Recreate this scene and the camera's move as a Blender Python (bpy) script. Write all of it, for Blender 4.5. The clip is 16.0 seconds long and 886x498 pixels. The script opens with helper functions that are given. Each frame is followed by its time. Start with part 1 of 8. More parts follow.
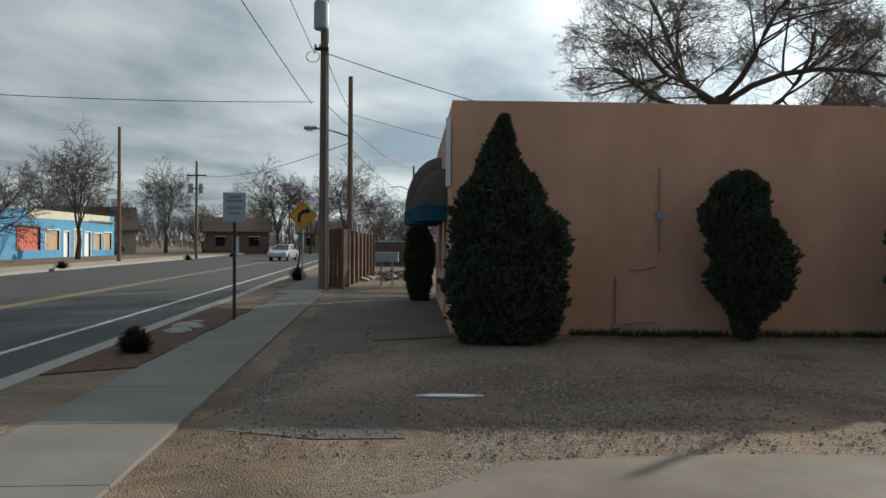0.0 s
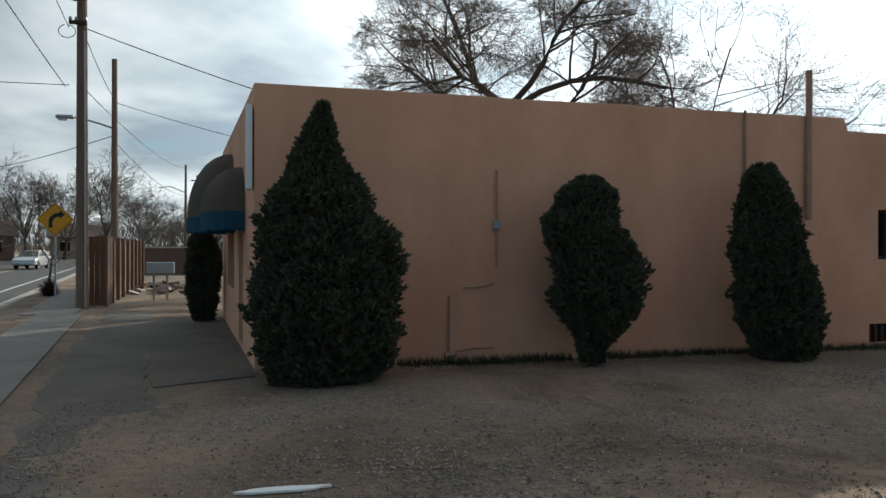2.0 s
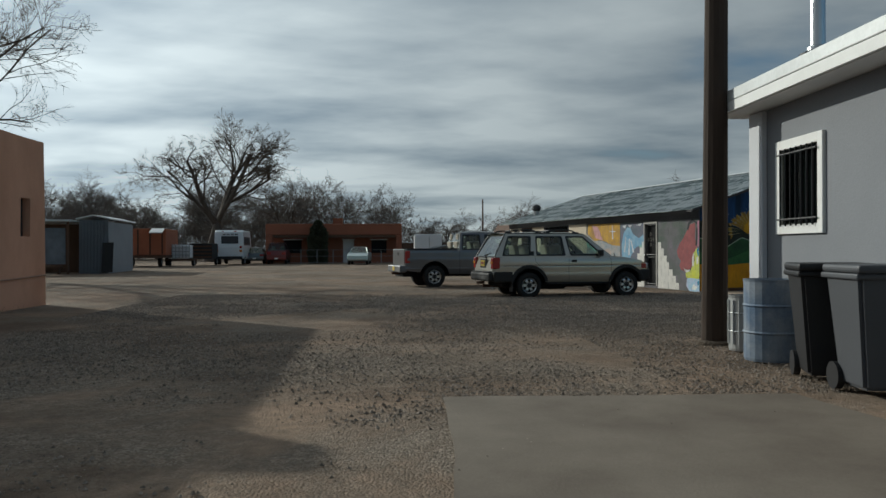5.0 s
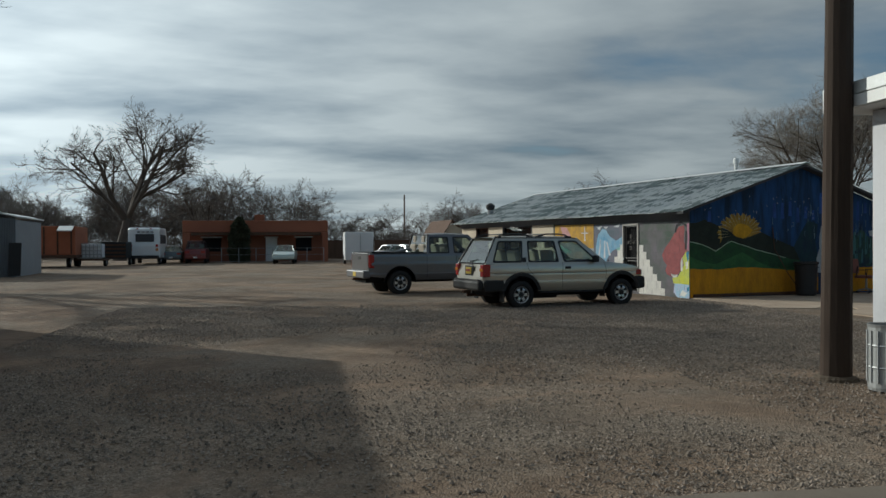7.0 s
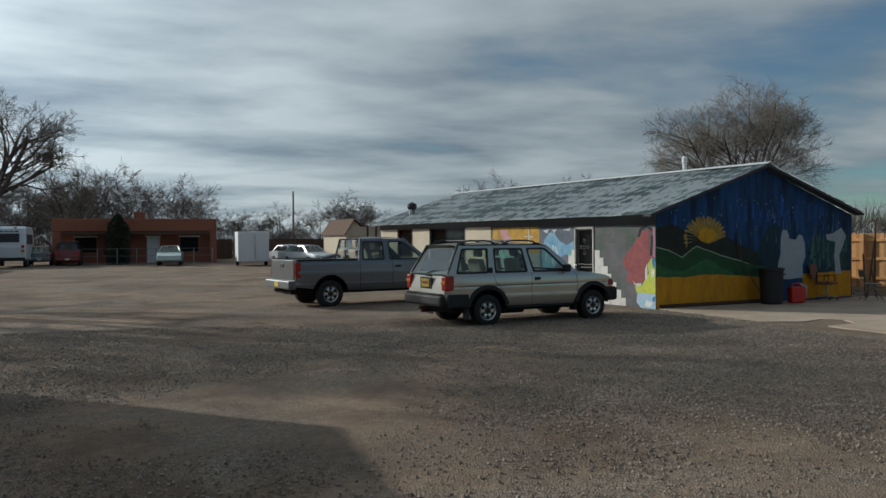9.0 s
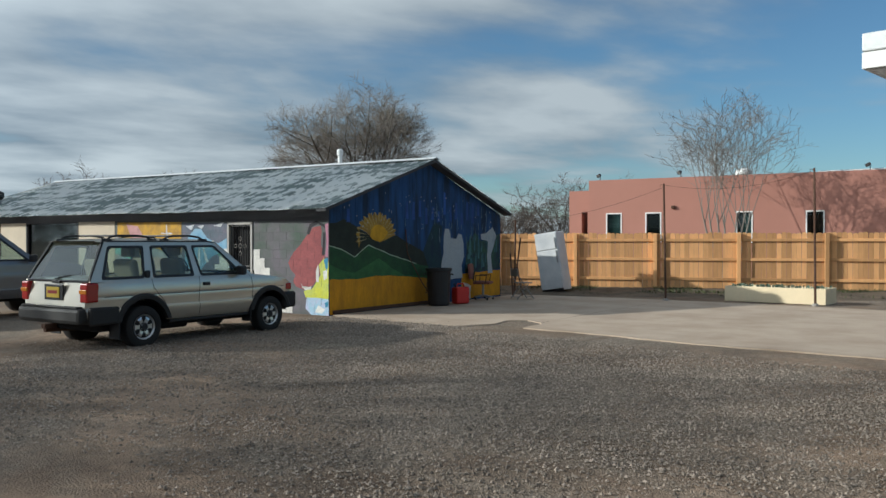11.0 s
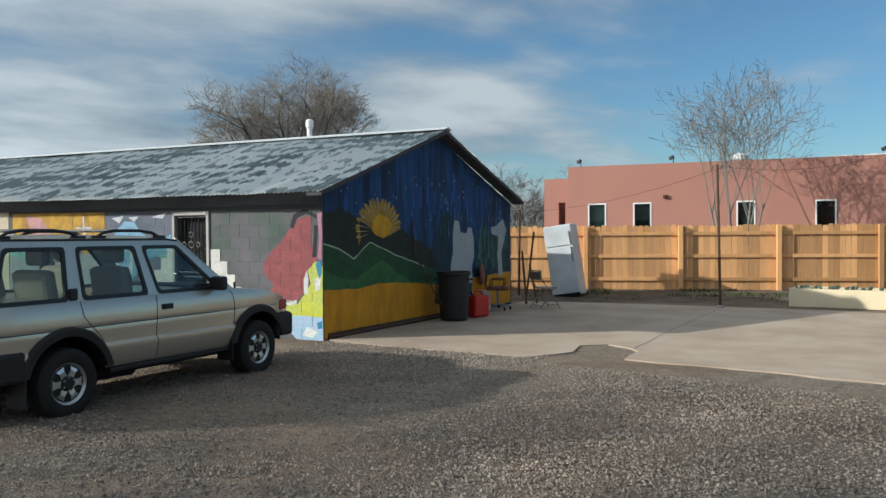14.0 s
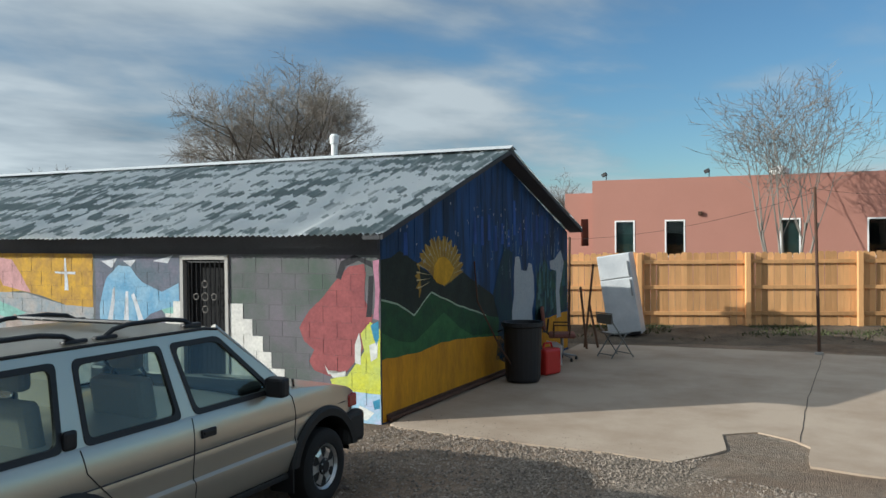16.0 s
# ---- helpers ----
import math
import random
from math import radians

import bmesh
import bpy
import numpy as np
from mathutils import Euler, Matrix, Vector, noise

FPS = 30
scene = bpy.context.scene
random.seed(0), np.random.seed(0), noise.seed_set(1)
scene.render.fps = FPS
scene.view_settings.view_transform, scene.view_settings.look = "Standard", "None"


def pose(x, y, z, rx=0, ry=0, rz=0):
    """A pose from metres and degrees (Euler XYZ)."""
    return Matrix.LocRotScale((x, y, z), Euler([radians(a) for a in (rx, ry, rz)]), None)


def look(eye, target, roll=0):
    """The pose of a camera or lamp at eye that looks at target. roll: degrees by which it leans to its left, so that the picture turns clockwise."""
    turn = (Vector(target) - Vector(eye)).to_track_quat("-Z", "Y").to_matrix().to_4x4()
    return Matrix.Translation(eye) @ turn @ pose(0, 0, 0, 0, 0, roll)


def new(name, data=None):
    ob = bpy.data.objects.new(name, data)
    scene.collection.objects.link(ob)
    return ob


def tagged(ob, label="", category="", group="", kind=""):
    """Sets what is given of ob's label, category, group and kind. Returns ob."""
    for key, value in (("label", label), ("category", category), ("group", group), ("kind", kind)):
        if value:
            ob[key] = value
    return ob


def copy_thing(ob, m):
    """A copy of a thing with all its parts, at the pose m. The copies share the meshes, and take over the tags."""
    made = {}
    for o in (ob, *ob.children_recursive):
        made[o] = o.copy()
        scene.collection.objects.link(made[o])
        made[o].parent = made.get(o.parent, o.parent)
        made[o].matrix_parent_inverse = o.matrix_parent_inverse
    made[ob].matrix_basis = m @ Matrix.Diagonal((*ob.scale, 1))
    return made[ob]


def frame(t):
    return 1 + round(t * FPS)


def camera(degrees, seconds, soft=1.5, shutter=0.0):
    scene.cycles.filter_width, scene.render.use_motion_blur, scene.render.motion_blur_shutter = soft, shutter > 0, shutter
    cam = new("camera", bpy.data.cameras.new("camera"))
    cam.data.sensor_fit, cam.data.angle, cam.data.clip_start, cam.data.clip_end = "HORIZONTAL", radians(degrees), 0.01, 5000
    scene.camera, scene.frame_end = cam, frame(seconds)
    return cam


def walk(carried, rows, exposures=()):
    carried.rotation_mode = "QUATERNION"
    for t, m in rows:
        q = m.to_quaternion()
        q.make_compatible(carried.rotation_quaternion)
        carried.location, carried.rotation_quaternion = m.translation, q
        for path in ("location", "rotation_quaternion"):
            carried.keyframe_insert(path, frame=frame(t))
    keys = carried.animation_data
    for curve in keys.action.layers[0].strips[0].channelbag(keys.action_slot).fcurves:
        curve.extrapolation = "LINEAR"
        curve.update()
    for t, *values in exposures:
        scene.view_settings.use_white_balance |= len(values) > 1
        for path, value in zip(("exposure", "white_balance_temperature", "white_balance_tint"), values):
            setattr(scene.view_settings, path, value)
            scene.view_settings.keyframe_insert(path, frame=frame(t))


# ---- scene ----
cam = camera(56.4, 16.0)
PATH = [
    (0, (-0.036, -14.395, 1.571), (-0.052, -12.395, 1.555), 0.4),
    (0.5, (-0.043, -13.847, 1.571), (-0.065, -11.847, 1.556), 0.3),
    (1, (-0.147, -13.23, 1.67), (-0.145, -11.23, 1.655), 0.2),
    (1.5, (-0.286, -12.594, 1.734), (-0.098, -10.603, 1.726), 0.4),
    (2, (-0.452, -11.968, 1.755), (0.066, -10.037, 1.746), 0.1),
    (2.5, (-0.547, -11.367, 1.609), (0.329, -9.569, 1.614), 0.0),
    (3, (-0.599, -10.724, 1.49), (0.681, -9.188, 1.505), -0.1),
    (3.5, (-0.568, -9.977, 1.393), (1.066, -8.823, 1.408), -0.1),
    (4, (-0.477, -9.338, 1.287), (1.386, -8.608, 1.299), -0.1),
    (4.5, (-0.201, -8.659, 1.232), (1.786, -8.43, 1.238), -0.2),
    (4.7, (-0.061, -8.398, 1.203), (1.939, -8.368, 1.211), -0.1),
    (6.8, (2.161, -6.575, 1.468), (4.136, -6.892, 1.456), -0.3),
    (7, (2.4, -6.412, 1.49), (4.374, -6.731, 1.477), -0.3),
    (7.5, (3.156, -6.064, 1.625), (5.129, -6.388, 1.608), -0.3),
    (8, (3.863, -5.841, 1.681), (5.837, -6.166, 1.663), -0.3),
    (8.5, (4.652, -5.61, 1.725), (6.614, -5.996, 1.705), -0.4),
    (9, (5.431, -5.402, 1.735), (7.338, -6.002, 1.712), -0.4),
    (9.5, (6.301, -5.256, 1.737), (8.106, -6.119, 1.712), -0.3),
    (10, (7.124, -5.212, 1.687), (8.797, -6.308, 1.663), -0.1),
    (10.2, (7.458, -5.234, 1.675), (9.067, -6.422, 1.652), -0.1),
    (12.3, (10.966, -6.084, 1.521), (12.252, -7.615, 1.492), -0.2),
    (12.5, (11.311, -6.242, 1.499), (12.591, -7.778, 1.467), -0.3),
    (13, (12.092, -6.662, 1.418), (13.361, -8.208, 1.384), -0.3),
    (13.5, (12.848, -7.042, 1.378), (14.103, -8.598, 1.342), -0.2),
    (14, (13.668, -7.46, 1.642), (14.909, -9.029, 1.607), -0.4),
    (14.5, (14.442, -7.857, 1.864), (15.669, -9.436, 1.833), -0.5),
    (15, (15.173, -8.202, 1.933), (16.386, -9.791, 1.904), -0.6),
    (15.3, (15.576, -8.389, 2.024), (16.785, -9.982, 1.992), -0.3),
    (15.5, (15.852, -8.51, 2.079), (17.055, -10.108, 2.051), -0.7),
    (16, (16.581, -8.822, 2.26), (17.771, -10.43, 2.233), -0.6),
]
walk(cam, [(t, look(eye, aim, roll)) for t, eye, aim, roll in PATH],
     exposures=[(0.0, -0.25, 6400, 5), (2.0, -0.08, 6400, 5), (3.2, 0.0, 6400, 4), (3.8, -0.3, 6350, 3), (4.5, -0.78, 6200, 2), (7.0, -0.66, 6150, 2), (8.0, -0.58, 6150, 3), (9.0, -0.56, 6030, 3), (10.0, -0.27, 5960, 4), (12.5, 0.10, 6000, 4), (16.0, 0.12, 6000, 4)])

# ---- light ----
SUN_AZ = Vector((0.67, 0.74, 0)).normalized()      # towards the sun, on the ground
SUN_EL = radians(21.7)
sun_dir = Vector((SUN_AZ.x * math.cos(SUN_EL), SUN_AZ.y * math.cos(SUN_EL), math.sin(SUN_EL)))
sun = new("sun", bpy.data.lights.new("sun", "SUN"))
sun.data.energy, sun.data.angle, sun.data.color = 5.0, radians(0.6), (1.0, 0.93, 0.83)
sun.matrix_world = look((0, 0, 60), Vector((0, 0, 60)) - sun_dir)

world = bpy.data.worlds.new("sky")
scene.world = world
world.use_nodes = True


def build_sky(nt):
    nt.nodes.clear()
    N, L = nt.nodes.new, nt.links.new

    def math_(op, a, b=None, c=None):
        n = N("ShaderNodeMath")
        n.operation = op
        for i, v in enumerate((a, b, c)):
            if v is None:
                continue
            if isinstance(v, (int, float)):
                n.inputs[i].default_value = v
            else:
                L(v, n.inputs[i])
        return n.outputs[0]

    tc = N("ShaderNodeTexCoord").outputs["Generated"]
    sep = N("ShaderNodeSeparateXYZ")
    L(tc, sep.inputs[0])
    sky = N("ShaderNodeTexSky")
    sky.sky_type, sky.sun_disc = "NISHITA", False
    sky.sun_elevation, sky.sun_rotation = SUN_EL, math.atan2(SUN_AZ.x, SUN_AZ.y)
    sky.dust_density, sky.air_density, sky.ozone_density = 0.3, 1.0, 2.5
    # the direction laid out on a cloud deck
    up = math_("MAXIMUM", sep.outputs["Z"], 0.0)
    den = math_("ADD", up, 0.10)
    px, py = math_("DIVIDE", sep.outputs["X"], den), math_("DIVIDE", sep.outputs["Y"], den)
    comb = N("ShaderNodeCombineXYZ")
    L(px, comb.inputs[0]), L(py, comb.inputs[1])
    mp = N("ShaderNodeMapping")
    mp.inputs["Rotation"].default_value = (0, 0, radians(-38))
    mp.inputs["Scale"].default_value = (0.95, 0.68, 1.0)
    L(comb.outputs[0], mp.inputs[0])
    big = N("ShaderNodeTexNoise")
    big.inputs["Scale"].default_value, big.inputs["Detail"].default_value = 0.62, 7
    big.inputs["Roughness"].default_value, big.inputs["Distortion"].default_value = 0.52, 0.5
    L(mp.outputs[0], big.inputs["Vector"])
    streak = N("ShaderNodeTexNoise")
    streak.inputs["Scale"].default_value, streak.inputs["Detail"].default_value = 1.35, 6
    streak.inputs["Roughness"].default_value = 0.5
    L(mp.outputs[0], streak.inputs["Vector"])
    dotn = N("ShaderNodeVectorMath")
    dotn.operation = "DOT_PRODUCT"
    L(tc, dotn.inputs[0])
    dotn.inputs[1].default_value = sun_dir
    toward = math_("MAXIMUM", math_("MULTIPLY_ADD", dotn.outputs["Value"], 0.5, 0.5), 0.0)
    # cover: thick towards the sun, broken away from it
    cover = math_("MULTIPLY_ADD", toward, 0.44, -0.205)
    dens = math_("ADD", math_("ADD", math_("MULTIPLY", big.outputs[0], 0.7), math_("MULTIPLY", streak.outputs[0], 0.3)), cover)
    mr = N("ShaderNodeMapRange")
    mr.interpolation_type = "SMOOTHSTEP"
    L(dens, mr.inputs[0])
    for i, v in ((1, 0.36), (2, 0.56), (3, 0.0), (4, 0.93)):
        mr.inputs[i].default_value = v
    # lit and shaded cloud
    thick = N("ShaderNodeMapRange")
    L(math_("ADD", math_("MULTIPLY", streak.outputs[0], 0.6), math_("MULTIPLY", big.outputs[0], 0.4)), thick.inputs[0])
    for i, v in ((1, 0.38), (2, 0.60), (3, 0.0), (4, 1.0)):
        thick.inputs[i].default_value = v
    ramp = N("ShaderNodeMix")
    ramp.data_type = "RGBA"
    L(thick.outputs[0], ramp.inputs[0])
    ramp.inputs[6].default_value, ramp.inputs[7].default_value = (0.28, 0.33, 0.385, 1), (0.70, 0.735, 0.755, 1)
    glow = math_("ADD", math_("MULTIPLY", math_("POWER", toward, 8.0), 2.2), math_("MULTIPLY_ADD", toward, 0.25, 0.62))
    lit = N("ShaderNodeVectorMath")
    lit.operation = "SCALE"
    L(ramp.outputs[2], lit.inputs[0]), L(glow, lit.inputs["Scale"])
    blue = N("ShaderNodeVectorMath")
    blue.operation = "SCALE"
    deep = N("ShaderNodeVectorMath")
    deep.operation = "MULTIPLY"
    deep.inputs[1].default_value = (0.78, 0.95, 1.03)
    L(sky.outputs[0], deep.inputs[0])
    L(deep.outputs[0], blue.inputs[0])
    blue.inputs["Scale"].default_value = 0.095
    mix = N("ShaderNodeMix")
    mix.data_type = "RGBA"
    L(mr.outputs[0], mix.inputs[0]), L(blue.outputs[0], mix.inputs[6]), L(lit.outputs[0], mix.inputs[7])
    bg, out = N("ShaderNodeBackground"), N("ShaderNodeOutputWorld")
    L(mix.outputs[2], bg.inputs[0]), L(bg.outputs[0], out.inputs[0])


build_sky(world.node_tree)


# ---- materials ----
def mat(name, color, rough=0.8, metal=0.0, var=0.18, big=1.2, fine=45.0, bump=0.15, spec=0.35, other=None, island=0.0, stretch=(1, 1, 1), detail=6, edge=(0.35, 0.65), dist=0.01):
    """A worn surface: two colours mixed by large noise, grain by fine noise, relief by both."""
    m = bpy.data.materials.new(name)
    m.use_nodes = True
    nt = m.node_tree
    N, L = nt.nodes.new, nt.links.new
    b = nt.nodes["Principled BSDF"]
    b.inputs["Roughness"].default_value, b.inputs["Metallic"].default_value = rough, metal
    b.inputs["Specular IOR Level"].default_value = spec
    geo = N("ShaderNodeNewGeometry")
    mp = N("ShaderNodeMapping")
    mp.inputs["Scale"].default_value = stretch
    L(geo.outputs["Position"], mp.inputs[0])
    n1, n2 = N("ShaderNodeTexNoise"), N("ShaderNodeTexNoise")
    n1.inputs["Scale"].default_value, n1.inputs["Detail"].default_value, n1.inputs["Roughness"].default_value = big, detail, 0.6
    n2.inputs["Scale"].default_value, n2.inputs["Detail"].default_value = fine, 3
    L(mp.outputs[0], n1.inputs["Vector"]), L(mp.outputs[0], n2.inputs["Vector"])
    r = N("ShaderNodeMapRange")
    L(n1.outputs[0], r.inputs[0])
    r.inputs[1].default_value, r.inputs[2].default_value = edge
    mix = N("ShaderNodeMix")
    mix.data_type = "RGBA"
    L(r.outputs[0], mix.inputs[0])
    c2 = other or tuple(c * (1 - var) for c in color)
    mix.inputs[6].default_value, mix.inputs[7].default_value = (*color, 1), (*c2, 1)
    hs = N("ShaderNodeHueSaturation")
    L(mix.outputs[2], hs.inputs["Color"])
    add = N("ShaderNodeMath")
    add.operation = "MULTIPLY_ADD"
    L(n2.outputs[0], add.inputs[0])
    add.inputs[1].default_value, add.inputs[2].default_value = var * 1.6, 1 - var * 0.8
    val = add.outputs[0]
    if island:
        info = N("ShaderNodeObjectInfo")
        a2 = N("ShaderNodeMath")
        a2.operation = "MULTIPLY_ADD"
        L(geo.outputs["Random Per Island"] if island < 0 else info.outputs["Random"], a2.inputs[0])
        a2.inputs[1].default_value = abs(island) * 2
        L(val, a2.inputs[2])
        a3 = N("ShaderNodeMath")
        a3.operation = "SUBTRACT"
        L(a2.outputs[0], a3.inputs[0])
        a3.inputs[1].default_value = abs(island)
        val = a3.outputs[0]
    L(val, hs.inputs["Value"])
    L(hs.outputs[0], b.inputs["Base Color"])
    if bump:
        bn = N("ShaderNodeBump")
        bn.inputs["Strength"].default_value, bn.inputs["Distance"].default_value = bump, dist
        sm = N("ShaderNodeMath")
        L(n1.outputs[0], sm.inputs[0]), L(n2.outputs[0], sm.inputs[1])
        L(sm.outputs[0], bn.inputs["Height"])
        L(bn.outputs[0], b.inputs["Normal"])
    return m


def glass_mat(name, tint, rough=0.03, see=0.6):
    m = bpy.data.materials.new(name)
    m.use_nodes = True
    nt = m.node_tree
    nt.nodes.clear()
    N, L = nt.nodes.new, nt.links.new
    tr, gl, mx, fr, out = N("ShaderNodeBsdfTransparent"), N("ShaderNodeBsdfGlossy"), N("ShaderNodeMixShader"), N("ShaderNodeLayerWeight"), N("ShaderNodeOutputMaterial")
    tr.inputs[0].default_value = (*[see * c for c in tint], 1)
    gl.inputs["Roughness"].default_value = rough
    fr.inputs[0].default_value = 0.5
    pw5, lift = N("ShaderNodeMath"), N("ShaderNodeMath")
    pw5.operation, lift.operation = "POWER", "MULTIPLY_ADD"
    L(fr.outputs["Facing"], pw5.inputs[0])
    pw5.inputs[1].default_value = 4.0
    L(pw5.outputs[0], lift.inputs[0])
    lift.inputs[1].default_value, lift.inputs[2].default_value = 0.85, 0.06
    L(lift.outputs[0], mx.inputs[0]), L(tr.outputs[0], mx.inputs[1]), L(gl.outputs[0], mx.inputs[2]), L(mx.outputs[0], out.inputs[0])
    return m


def ground_mat():
    m = bpy.data.materials.new("packed dirt and gravel")
    m.use_nodes = True
    nt = m.node_tree
    N, L = nt.nodes.new, nt.links.new
    b = nt.nodes["Principled BSDF"]
    b.inputs["Roughness"].default_value, b.inputs["Specular IOR Level"].default_value = 0.95, 0.15
    pos = N("ShaderNodeNewGeometry").outputs["Position"]

    def noise(scale, detail=6, rough=0.6, dist=0.0):
        n = N("ShaderNodeTexNoise")
        n.inputs["Scale"].default_value, n.inputs["Detail"].default_value = scale, detail
        n.inputs["Roughness"].default_value, n.inputs["Distortion"].default_value = rough, dist
        L(pos, n.inputs["Vector"])
        return n.outputs[0]

    def ranged(v, a, b_, lo=0.0, hi=1.0):
        r = N("ShaderNodeMapRange")
        L(v, r.inputs[0])
        for i, k in ((1, a), (2, b_), (3, lo), (4, hi)):
            r.inputs[i].default_value = k
        return r.outputs[0]

    def blend(f, a, c):
        x = N("ShaderNodeMix")
        x.data_type = "RGBA"
        L(f, x.inputs[0])
        for i, v in ((6, a), (7, c)):
            if isinstance(v, tuple):
                x.inputs[i].default_value = (*v, 1)
            else:
                L(v, x.inputs[i])
        return x.outputs[2]

    vor = N("ShaderNodeTexVoronoi")
    vor.inputs["Scale"].default_value = 58
    L(pos, vor.inputs["Vector"])
    dirt = blend(ranged(noise(0.45, 7, 0.65, 0.6), 0.42, 0.60), (0.345, 0.245, 0.172), (0.165, 0.115, 0.080))
    sep = N("ShaderNodeSeparateColor")
    L(vor.outputs["Color"], sep.inputs[0])
    peb = blend(sep.outputs[0], (0.135, 0.108, 0.084), (0.39, 0.32, 0.25))
    amount = ranged(noise(0.28, 7, 0.68, 0.9), 0.44, 0.60)
    col = blend(amount, dirt, peb)
    col = blend(ranged(noise(9, 4), 0.3, 0.75, 0.0, 0.5), col, (0.075, 0.060, 0.046))
    col = blend(ranged(noise(0.16, 3, 0.5, 1.2), 0.50, 0.68, 0.0, 0.42), col, (0.095, 0.074, 0.058))
    L(col, b.inputs["Base Color"])
    hgt = N("ShaderNodeMath")
    hgt.operation = "MULTIPLY_ADD"
    L(vor.outputs["Distance"], hgt.inputs[0])
    hgt.inputs[1].default_value = -0.9
    L(noise(30, 5), hgt.inputs[2])
    bn = N("ShaderNodeBump")
    bn.inputs["Strength"].default_value, bn.inputs["Distance"].default_value = 0.7, 0.02
    L(hgt.outputs[0], bn.inputs["Height"]), L(bn.outputs[0], b.inputs["Normal"])
    return m


M_ground = ground_mat()
M_stone = mat("gravel stones", (0.25, 0.205, 0.165), 0.9, var=0.3, island=-0.55, bump=0.3)
M_asphalt = mat("weathered asphalt", (0.066, 0.063, 0.060), 0.85, var=0.25, big=0.35, fine=120, bump=0.25, other=(0.046, 0.045, 0.044))
M_conc = mat("weathered concrete", (0.42, 0.332, 0.252), 0.85, var=0.13, big=0.9, fine=70, bump=0.12, other=(0.31, 0.23, 0.165), edge=(0.40, 0.70))
M_walk = mat("grey sidewalk concrete", (0.205, 0.19, 0.17), 0.88, var=0.13, big=0.9, fine=70, bump=0.12, other=(0.16, 0.146, 0.13))
M_kerb = mat("kerb concrete", (0.33, 0.31, 0.28), 0.85, var=0.14, big=1.5, fine=70, bump=0.12)
M_mulch = mat("red gravel bed", (0.16, 0.085, 0.06), 0.95, var=0.45, big=6, fine=60, bump=0.9, dist=0.03)
M_paintw = mat("worn white road paint", (0.62, 0.62, 0.60), 0.7, var=0.15, big=8, fine=90, bump=0.1, other=(0.30, 0.30, 0.29))
M_painty = mat("worn yellow road paint", (0.25, 0.19, 0.085), 0.7, var=0.15, big=8, fine=90, bump=0.1, other=(0.2, 0.16, 0.08))
M_stucco = mat("tan stucco", (0.72, 0.385, 0.25), 0.9, var=0.10, big=0.6, fine=38, bump=0.35, other=(0.57, 0.295, 0.185), stretch=(1, 1, 0.55))
M_pink = mat("rose stucco", (0.385, 0.185, 0.142), 0.9, var=0.06, big=0.6, fine=38, bump=0.25)
M_grey = mat("grey stucco", (0.235, 0.245, 0.265), 0.9, var=0.07, big=0.9, fine=45, bump=0.25)
M_white = mat("white paint", (0.78, 0.78, 0.76), 0.55, var=0.06, big=2, fine=40, bump=0.05)
M_steel = mat("grey metal", (0.32, 0.33, 0.34), 0.45, 0.7, var=0.12, bump=0.05)
M_black = mat("black plastic", (0.018, 0.018, 0.02), 0.5, var=0.15, bump=0.05)
# Near-black colour that stands in for the shade of unlit rooms and recesses.
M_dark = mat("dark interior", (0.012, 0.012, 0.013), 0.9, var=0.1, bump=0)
M_rust = mat("rusty steel", (0.11, 0.06, 0.04), 0.85, 0.2, var=0.3, big=5, fine=60, bump=0.25)
# Pole wood with the shade beside the garage put into its colour.
M_pole = mat("shade-darkened pole wood", (0.055, 0.037, 0.027), 0.9, var=0.35, big=3, fine=30, bump=0.6, stretch=(1, 1, 0.08))
M_bark = mat("grey bark", (0.10, 0.082, 0.068), 0.95, var=0.3, big=3, fine=25, bump=0.5, stretch=(1, 1, 0.25))
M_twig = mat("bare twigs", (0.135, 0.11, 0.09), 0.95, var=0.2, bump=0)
M_twig_brown = mat("brown bare twigs", (0.20, 0.165, 0.135), 0.95, var=0.2, bump=0)
# Twig colour lightened to carry the haze over the far woods.
M_twig_far = mat("haze-pale distant twigs", (0.19, 0.16, 0.14), 0.95, var=0.25, bump=0)
M_twig_pale = mat("pale twigs", (0.245, 0.22, 0.19), 0.9, var=0.2, bump=0)
M_juniper = mat("dark juniper foliage", (0.088, 0.092, 0.060), 0.9, var=0.3, big=4, bump=0, spec=0.1, island=-0.2)
M_fence = mat("new pine boards", (0.70, 0.38, 0.165), 0.8, var=0.2, big=2.2, fine=22, bump=0.25, island=0.28, stretch=(1, 1, 0.12), spec=0.2)
M_oldwood = mat("brown weathered boards", (0.13, 0.075, 0.05), 0.9, var=0.25, big=3, fine=25, bump=0.3, island=0.15, stretch=(1, 1, 0.12))
M_glass = glass_mat("window glass", (0.75, 0.85, 0.85), see=0.75)
M_carglass = glass_mat("tinted car glass", (0.70, 0.80, 0.76), see=0.88)
M_wire = mat("black cable", (0.02, 0.02, 0.02), 0.7, bump=0)


# ---- mesh helpers ----
def part(name, bm, material, parent=None, label="", smooth=False):
    """Links a bmesh, or (verts, faces), as one mesh object under parent."""
    me = bpy.data.meshes.new(name)
    if isinstance(bm, tuple):
        me.from_pydata(bm[0], [], bm[1])
        me.update()
    else:
        bmesh.ops.recalc_face_normals(bm, faces=bm.faces)
        bm.to_mesh(me)
        bm.free()
    for mm in material if isinstance(material, (list, tuple)) else (material,):
        me.materials.append(mm)
    if smooth:
        me.shade_smooth()
        me.set_sharp_from_angle(angle=0.65)
    ob = new(name, me)
    if parent is not None:
        ob.parent = parent
    if label:
        ob["label"] = label
    return ob


